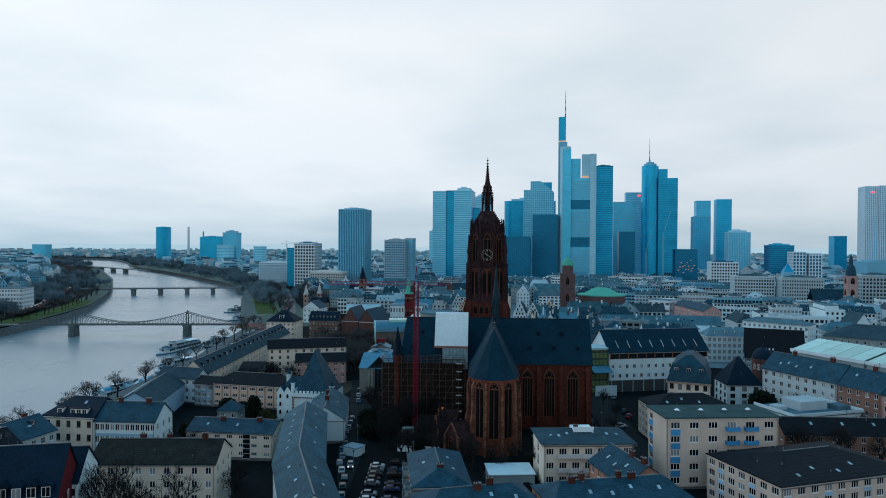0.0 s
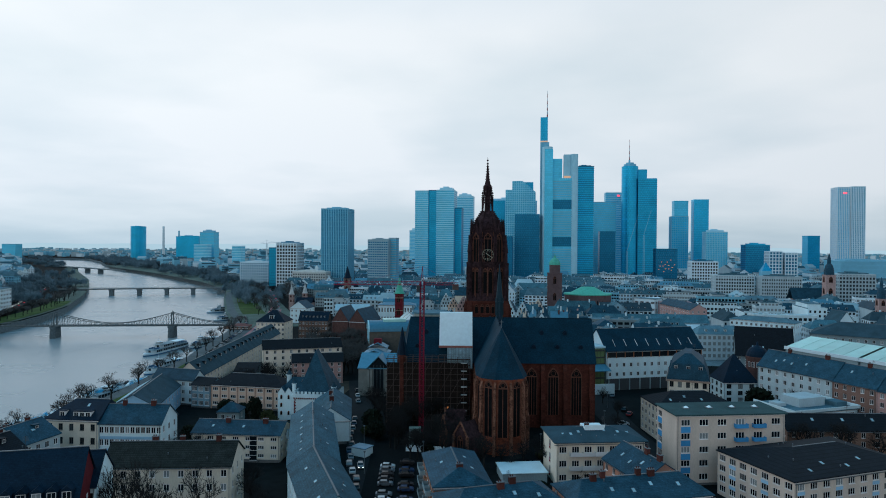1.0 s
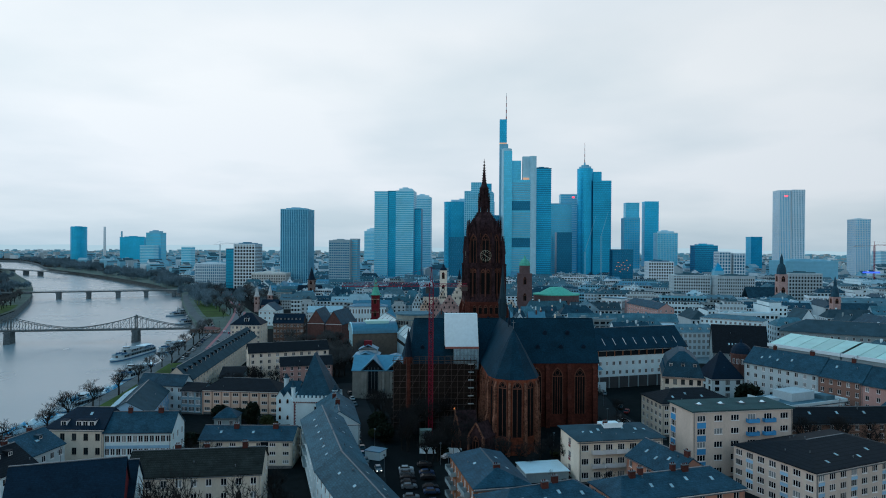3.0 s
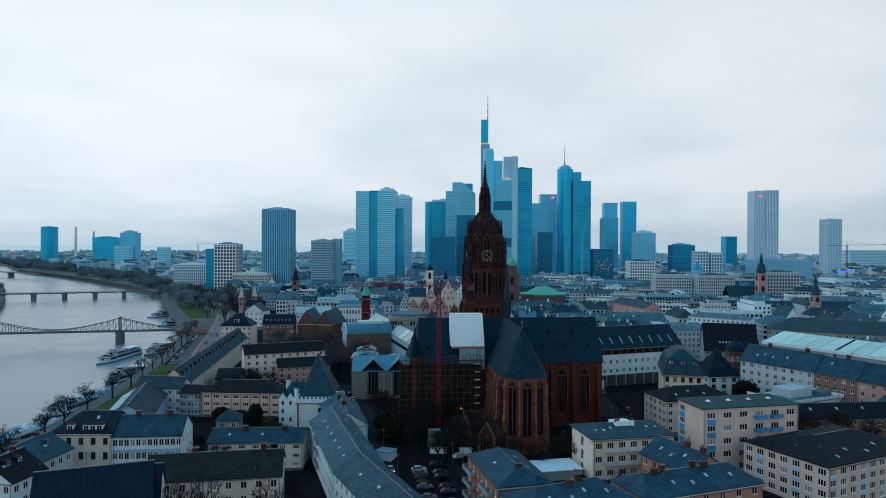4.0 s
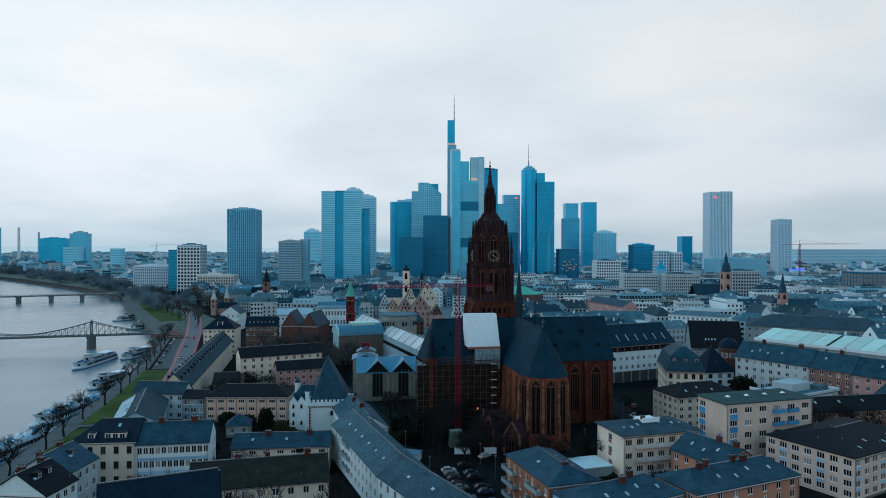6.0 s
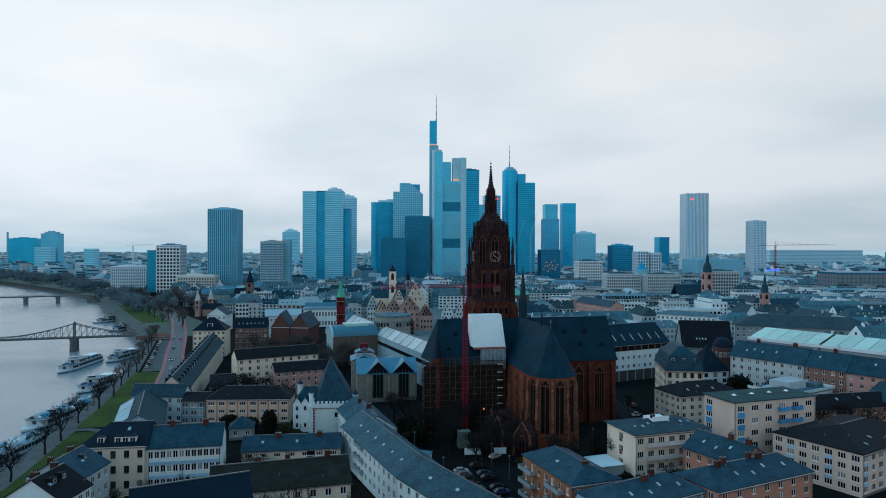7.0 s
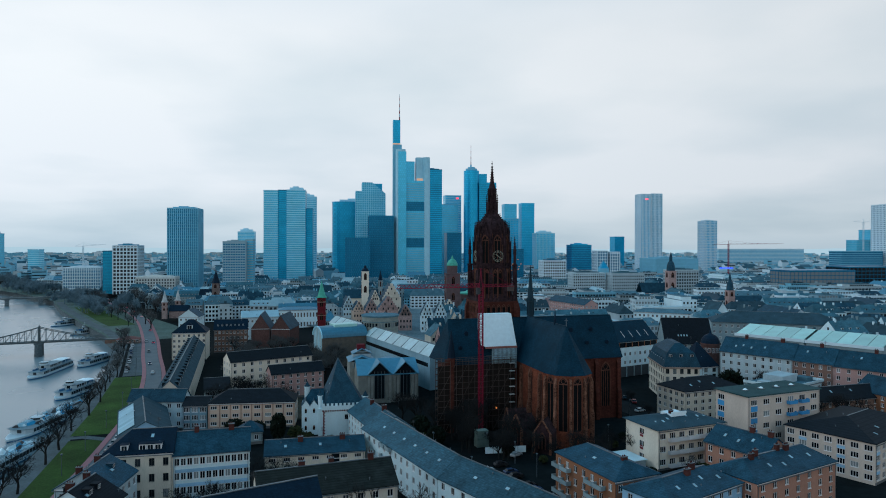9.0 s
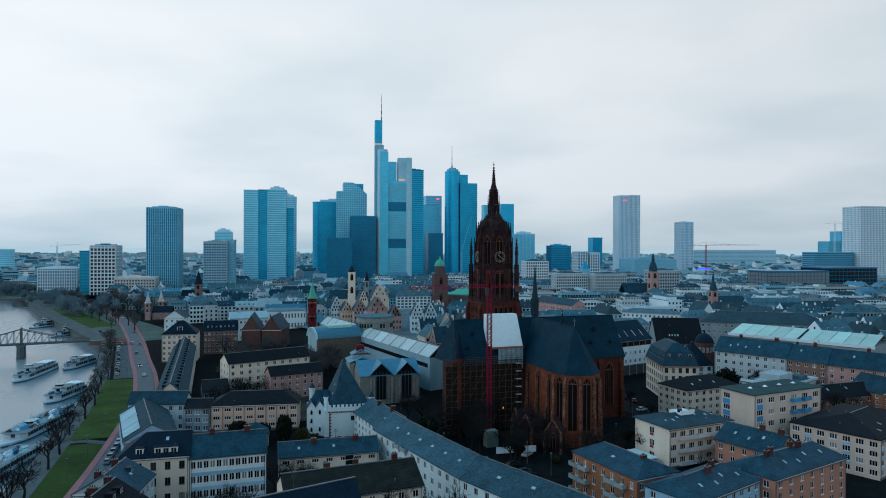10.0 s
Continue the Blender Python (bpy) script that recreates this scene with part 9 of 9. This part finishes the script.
def grove_mesh(seed, count, n, fat=1.0):
    """Far bare trees standing close: fine twig slivers fanning out and up from short trunks, with gaps."""
    q = random.Random(seed)
    mb = MB()
    for c in range(count):
        o = Vector((q.uniform(-15, 15), q.uniform(-15, 15), 0))
        r, turn = q.uniform(4.2, 7.4), q.uniform(0, 6)
        mb.limb(o, o + Vector((0, 0, r)), 0.4, 0.2, 5)
        for _ in range(n):
            a, e, f = q.uniform(0, 2 * math.pi), q.uniform(-0.25, 1.4), q.uniform(0.35, 1.0)
            d = Vector((math.cos(a) * math.cos(e), math.sin(a) * math.cos(e), math.sin(e)))
            p = o + Vector((0, 0, r * 0.8)) + Vector((d.x * r, d.y * r, d.z * r * 1.1)) * f * (0.85 + 0.25 * math.sin(3 * a + turn))
            t = (d + Vector((q.uniform(-0.8, 0.8), q.uniform(-0.8, 0.8), q.uniform(-0.3, 0.8)))).normalized() * q.uniform(0.7, 1.6) * fat ** 0.5
            w = t.cross(Vector((q.uniform(-1, 1), q.uniform(-1, 1), q.uniform(-1, 1)))).normalized() * q.uniform(0.07, 0.17) * fat
            mb.face([p - t - w, p + t, p - t + w])
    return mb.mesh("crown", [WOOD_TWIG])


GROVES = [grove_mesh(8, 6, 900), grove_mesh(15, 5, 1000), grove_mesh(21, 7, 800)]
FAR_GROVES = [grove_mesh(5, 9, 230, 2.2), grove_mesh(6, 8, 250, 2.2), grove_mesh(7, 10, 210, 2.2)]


def evergreen(x, y, s=1.0, me=EVERGREEN, label="dark evergreen tree with a dense crown", name="tree", sz=1.0):
    ob = thing(name, label, "tree" if name == "tree" else "shrub", x, y, ground_z(x), (x * 31) % 360)
    tm = MB()
    tm.cyl(0, 0, 0, 2.2 * s, 0.22, 0.15, 6)
    part("trunk", tm, BARK, ob)
    tagged(placed("crown", me, ob, pose(0, 0, 0.5 * s) @ Matrix.Diagonal((s, s, s * sz, 1))), kind="stuff")


for x, y, s, sz in ((104, 262, 1.5, 1.0), (-84, 233, 0.8, 1.7), (-92, 240, 0.9, 0.8), (-100, 243, 1.0, 0.8), (-96, 208, 0.9, 0.8), (-103, 205, 1.0, 0.9), (22, 170, 0.5, 0.8), (-12, 196, 0.6, 0.8), (-32, 212, 0.9, 1.0), (-36, 222, 1.0, 1.1), (29, 204, 0.5, 0.8)):
    evergreen(x, y, s, sz=sz)
for x, y, s in ((-78, 231, 1.5), (-74, 226, 1.2), (-66, 222, 1.0), (-72, 216, 1.1), (36, 168, 1.3), (33, 163, 1.1), (41, 166, 0.9), (-4, 186, 0.8), (-36, 215, 1.2), (22, 196, 0.9)):
    evergreen(x, y, s, BUSH, "winter garden shrub with thin olive leaves", "shrub")

# wooded banks: winter woods on both sides of the river, haze-blue by their colour
wd = random.Random(9)
wood = thing("river_woods", "bare winter woods along the river banks, haze-blue in colour", "woodland", kind="stuff")
for k in range(250):
    if k < 40:
        y = wd.uniform(340, 860)
        x = bank(y, 2) - wd.uniform(36, 70 + 0.17 * y)
    elif k < 95:
        y = wd.uniform(820, 2300)
        x = bank(y, 2) - wd.uniform(20, 210)
    elif k < 108:
        y = wd.uniform(630, 800)
        x = bank(y) + wd.uniform(30, 90)
        if road_near(x, y, 15):
            continue
    else:
        y = wd.uniform(780, 2300)
        x = bank(y) + 14 + 150 * wd.random() ** 1.4
        if road_near(x, y, 15) or any(abs(x - a) < 30 and abs(y - b) < 30 for a, b in TOWERS_AT):
            continue
    s = wd.uniform(0.75, 1.2)
    o = placed("grove", (FAR_GROVES if y > 820 else GROVES)[k % 3], wood, pose(x, y, -7.5, 0, 0, wd.uniform(0, 360)) @ Matrix.Diagonal((s, s, s * wd.uniform(0.9, 1.3), 1)))
    tagged(o, kind="stuff")


# ---------- cars ----------
def car_meshes(paint):
    bm_ = MB()
    prof = [(-2.1, 0.3), (-2.15, 0.75), (-1.95, 0.95), (-1.0, 1.0), (0.95, 1.0), (1.75, 0.92), (2.1, 0.7), (2.12, 0.3)]
    n = len(prof)
    bm_.solid([(x, -0.86, z) for x, z in prof] + [(x, 0.86, z) for x, z in prof], [tuple(range(n)), tuple(range(2 * n - 1, n - 1, -1))] + [(j, n + j, n + (j + 1) % n, (j + 1) % n) for j in range(n)])
    gm_ = MB()
    lo = [(-1.75, -0.8), (1.05, -0.8), (1.05, 0.8), (-1.75, 0.8)]
    gm_.solid([(x, y, 0.97) for x, y in lo] + [(-1.25, -0.66, 1.42), (0.4, -0.66, 1.42), (0.4, 0.66, 1.42), (-1.25, 0.66, 1.42)], [(0, 1, 5, 4), (1, 2, 6, 5), (2, 3, 7, 6), (3, 0, 4, 7)])
    rm = MB()
    rm.box(-1.27, 0.42, -0.67, 0.67, 1.42, 1.47)
    wm = MB(pose(0, 0, 0, 90))
    wm.cyl(0, 0, -0.11, 0.11, 0.32, n=10)
    return bm_.mesh("body", [paint]), gm_.mesh("glass", [WINDOW_GLASS]), rm.mesh("roof", [paint]), wm.mesh("wheel", [RUBBER])


CARS = [car_meshes(p) for p in CAR_PAINT]
CAR_NAMES = ("silver", "white", "black", "dark blue", "red")


def car(x, y, z, yaw, k, lit=False):
    ob = thing("car", CAR_NAMES[k] + " car parked on the asphalt" if not lit else CAR_NAMES[k] + " car with lit headlamps on the street", "car", x, y, z, yaw, "cars")
    b, g, r, w = CARS[k]
    placed("body", b, ob, Matrix()), placed("glass", g, ob, Matrix()), placed("roof", r, ob, Matrix())
    for u, v in ((-1.3, -0.78), (1.3, -0.78), (-1.3, 0.78), (1.3, 0.78)):
        placed("wheel", w, ob, pose(u, v, 0.32))
    if lit:
        for v in (-0.6, 0.6):
            hm = MB()
            hm.box(2.08, 2.16, v - 0.16, v + 0.16, 0.6, 0.78)
            part("headlamp", hm, LAMP_WHITE, ob)


cr_ = random.Random(4)
for k in range(13):
    y = 160 + k * 6.2
    i = min(range(len(STREET)), key=lambda j: abs(STREET[j][1] - y))
    x = STREET[i][0] - 3.4
    car(x, y, ground_z(x) + 0.2, 108, cr_.choice((2, 3, 2, 0, 3, 1)))
car(-29.5, 183, ground_z(-29) + 0.2, -72, 0, True)
for k in range(24):
    row, c = k % 2, k // 2
    y = 151 + c * 3.6 + cr_.uniform(-0.4, 0.4)
    x = -14 - (y - 150) * 0.18 + row * 5.6 - 1.5
    if cr_.random() < 0.85:
        car(x, y, ground_z(x) + 0.14, 12 + cr_.uniform(-5, 5), cr_.choice((2, 2, 3, 0, 2, 3, 1)))
for k in range(7):
    y = 222 + k * 5.5
    x = -137 - k * 0.6
    car(x, y, QUAY_Z + 0.14, 95, cr_.choice((0, 1, 0, 2)), False)
for x, y, q, c in ((51, 238, 20, 1), (55, 252, 70, 4), (54, 259, 75, 2), (52, 282, 80, 0), (-160, 366, 100, 1), (-182, 440, 110, 0), (-196, 486, 112, 1), (-52, 262, 110, 0), (-55, 272, 110, 1), (-58, 282, 110, 2), (-14, 200, 15, 2), (-10, 194, 40, 1)):
    car(x, y, (QUAY_Z if x < -120 else ground_z(x)) + 0.16, q, c)

for k in range(22):
    y = 372 + k * 9 + cr_.uniform(-2, 2)
    car(bank(y) + 11 + cr_.uniform(0, 1.5), y, QUAY_Z + 0.12, 104 + cr_.uniform(-3, 3), cr_.choice((0, 1, 2, 3, 2)))

# ---------- panels and balconies on the white block ----------
blk = bpy.data.objects["apartment_block"]
LB, HB = math.hypot(29.5, 7.2), 14.6 + 4.3
flb = (HB - 0.9) / 5
whb = 1.9
bp_ = MB()
bp_.box(-1.3, 1.3, -0.07, 0.0, 0, flb - whb - 0.14)
panel = bp_.mesh("blue_panel", [BLUE_PANEL])
left_ = pose(0, 12.5, 0, 0, 0, -90)
for r in range(5):
    z = 0.9 + flb * r + (flb - whb) * 0.45
    zp = z + whb + 0.01
    if r < 4:
        placed("blue_panel", panel, blk, pose(LB * 0.5 / 6, 0, zp))
        placed("blue_panel", panel, blk, left_ @ pose(12.5 * 0.5 / 3, 0, zp))
    if r > 0:
        add_balconies(blk, pose(0, 0, 0), [(LB * 3.5 / 6, z - 0.35), (LB * 4.5 / 6, z - 0.35)], BLUE_PANEL, 3.4, 1.2)
LD, HD = math.hypot(34, 17.5), 7.0 + 4.3
fld = (HD - 0.9) / 4
pd = MB()
pd.box(-1.1, 1.1, -0.06, 0.0, 0, fld - 1.68 - 0.14)
panel = pd.mesh("blue_panel", [BLUE_WALL])
for r in range(3):
    z = 0.9 + fld * r + (fld - 1.61) * 0.45 + 1.62
    for c in (0, 3, 6, 9):
        placed("blue_panel", panel, BALC_D, pose(LD * (c + 0.5) / 10, 0, z))
    for c in (1, 4):
        placed("blue_panel", panel, BALC_D, pose(0, 24, 0, 0, 0, -90) @ pose(24 * (c + 0.5) / 7, 0, z))

# small low things round the apse and the car park
gw = thing("garden_wall", "white rendered flat-roofed garden annexe", "annexe", 12, 174, G, 14)
m_ = MB()
m_.box(0, 12, 0, 9, 0, 2.6)
part("wall", m_, GREY, gw)
m_ = MB()
m_.box(-0.3, 12.3, -0.3, 9.3, 2.6, 2.8)
part("roof", m_, WHITE, gw)
kk = thing("site_hut", "pale green stacked site cabin by the scaffolding", "cabin", -18, 207, ground_z(-17), 10)
m_ = MB()
m_.box(-2, 2, -1.5, 1.5, 0, 2.6)
m_.box(-1.9, 1.9, -1.4, 1.4, 2.7, 5.2)
part("cabin_body", m_, mat("site_cabin_green", (0.14, 0.19, 0.17)), kk)
sh_ = thing("site_fence", "pale sheeted building site fence", "fence", -13, 197, G, 0)
m_ = MB()
for k in range(5):
    m_.box(k * 2.6 - 6, k * 2.6 - 3.5, -0.03, 0.03, 0, 2.0)
part("fence_panel", m_, SHEET_WHITE, sh_)
lw_ = thing("work_lamp", "small warm work lamp on the scaffolding", "lamp", -9.5, 222, 3.5)
m_ = MB()
m_.cyl(0, 0, 0, 0.5, 0.25, n=8)
part("bulb", m_, LAMP_WARM, lw_)


def street_lamp(x, y, z):
    ob = thing("street_lamp", "slim grey street lamp post with a white head", "street lamp", x, y, z, 0, "street lamps")
    m = MB()
    m.cyl(0, 0, 0, 6.0, 0.11, 0.07, 8)
    part("post", m, ZINC, ob)
    m = MB()
    m.cyl(0, 0, 6.0, 6.5, 0.18, 0.34, 8)
    m.cyl(0, 0, 6.5, 6.65, 0.36, 0.1, 8)
    part("head", m, ZINC, ob)


for x, y in ((-18, 199), (-34, 204), (-9, 176), (-40, 262), (22, 200), (44, 232), (48, 262), (-12, 188), (-27, 178)):
    street_lamp(x, y, ground_z(x))
for k in range(12):
    i = 14 + k * 3
    street_lamp(offset(QROAD, 8.5)[i][0], offset(QROAD, 8.5)[i][1], QUAY_Z)

# ---------- the far bank: embankment road with traffic, a pale block, rows of trees ----------
SOUTH_ROAD = smooth_line([(-440, 505), (-472, 560), (-507, 614), (-555, 686), (-616, 777), (-665, 860)])
ribbon("road", "grey asphalt embankment road on the far bank", "road", SOUTH_ROAD, 9, -4.85, ASPHALT)
tail_ = MB()
tail_.box(-2.2, -2.1, -0.75, -0.45, 0.6, 0.85)
tail_.box(-2.2, -2.1, 0.45, 0.75, 0.6, 0.85)
TAIL = tail_.mesh("tail_lamp", [LAMP_RED])
head_ = MB()
head_.box(2.1, 2.2, -0.78, -0.5, 0.58, 0.78)
head_.box(2.1, 2.2, 0.5, 0.78, 0.58, 0.78)
HEAD = head_.mesh("headlamp", [LAMP_WHITE])


def moving_car(line, f, side, z, k, rear):
    """A car on a road line with its lamps lit; rear: it drives away and shows its tail lamps."""
    i = min(int(f * (len(line) - 1)), len(line) - 2)
    p, q = line[i], line[i + 1]
    u = f * (len(line) - 1) - i
    x, y = p[0] + (q[0] - p[0]) * u, p[1] + (q[1] - p[1]) * u
    yaw = math.degrees(math.atan2(q[1] - p[1], q[0] - p[0]))
    d = math.hypot(q[0] - p[0], q[1] - p[1])
    x, y = x - (q[1] - p[1]) / d * side, y + (q[0] - p[0]) / d * side
    ob = thing("car", CAR_NAMES[k] + (" car with lit tail lamps on the road" if rear else " car with lit headlamps on the road"), "car", x, y, z, yaw if rear else yaw + 180, "cars")
    b, g, r, w = CARS[k]
    placed("body", b, ob, Matrix()), placed("glass", g, ob, Matrix()), placed("roof", r, ob, Matrix())
    for a, c in ((-1.3, -0.78), (1.3, -0.78), (-1.3, 0.78), (1.3, 0.78)):
        placed("wheel", w, ob, pose(a, c, 0.32))
    placed("tail_lamp" if rear else "headlamp", TAIL if rear else HEAD, ob, Matrix())


for k in range(20):
    moving_car(SOUTH_ROAD, 0.12 + 0.042 * k + cr_.uniform(-0.01, 0.01), 2.0, -4.83, cr_.choice((0, 1, 2, 2)), False)
for k in range(7):
    moving_car(SOUTH_ROAD, 0.2 + 0.1 * k + cr_.uniform(-0.03, 0.03), -2.0, -4.83, cr_.choice((0, 1, 2, 2)), True)
for f, side, rear in ((0.56, 1.6, False), (0.66, -1.6, True), (0.72, -1.6, True), (0.80, -1.6, True), (0.84, -1.6, True), (0.87, -1.6, True), (0.9, -1.6, True), (0.93, -1.6, True), (0.96, -1.6, True)):
    moving_car(QROAD, f, side, QUAY_Z + 0.12, cr_.choice((0, 1, 2, 3)), rear)
house("white flat-roofed office block on the far bank", (-492, 536), (-470, 543), 24, 14.5, 15, wall=TW_WHITE, roof=GRAVEL_ROOF, kind="flat", floors=5, cols=9, side=8, win=(1.6, 1.8), base=-5.2)
for k in range(26):
    y = 440 + k * 13
    plant_tree(bank(y, 2) - 9 - tr.uniform(0, 5), y, -8.2, k, tr.uniform(0.8, 1.15), "bare tree in a row on the far embankment")
# dark domed stair hall of red brick behind the slate-roofed houses
dome_ob = thing("domed_building", "red brick building with a dark slate dome", "building", 112.5, 292.5, G - 2.4, 12)
m_ = MB()
m_.cyl(0, 0, 0, 19.5, 4.2, n=16)
m_.cyl(0, 0, 19.0, 19.8, 4.5, n=16)
part("drum", m_, BRICK_DARK, dome_ob)
m_ = MB()
dome_prof = [(4.4, 19.8), (4.2, 20.9), (3.6, 22.2), (2.6, 23.3), (1.2, 24.0), (0.5, 24.3), (0.4, 25.3), (0.05, 26.0)]
turns_ = [(math.cos(k * math.pi / 8), math.sin(k * math.pi / 8)) for k in range(16)]
m_.solid([(r * c, r * q, z) for r, z in dome_prof for c, q in turns_], [(16 * j + k, 16 * j + (k + 1) % 16, 16 * j + 16 + (k + 1) % 16, 16 * j + 16 + k) for j in range(len(dome_prof) - 1) for k in range(16)])
part("dome", m_, SLATE_DARK, dome_ob)
for k in range(7):
    placed("window", window_mesh(1.2, 2.2, FRAME_WHITE, 1, False), dome_ob, pose(0, 0, 0, 0, 0, -75 + 25 * k) @ pose(0, -4.3, 15.5))
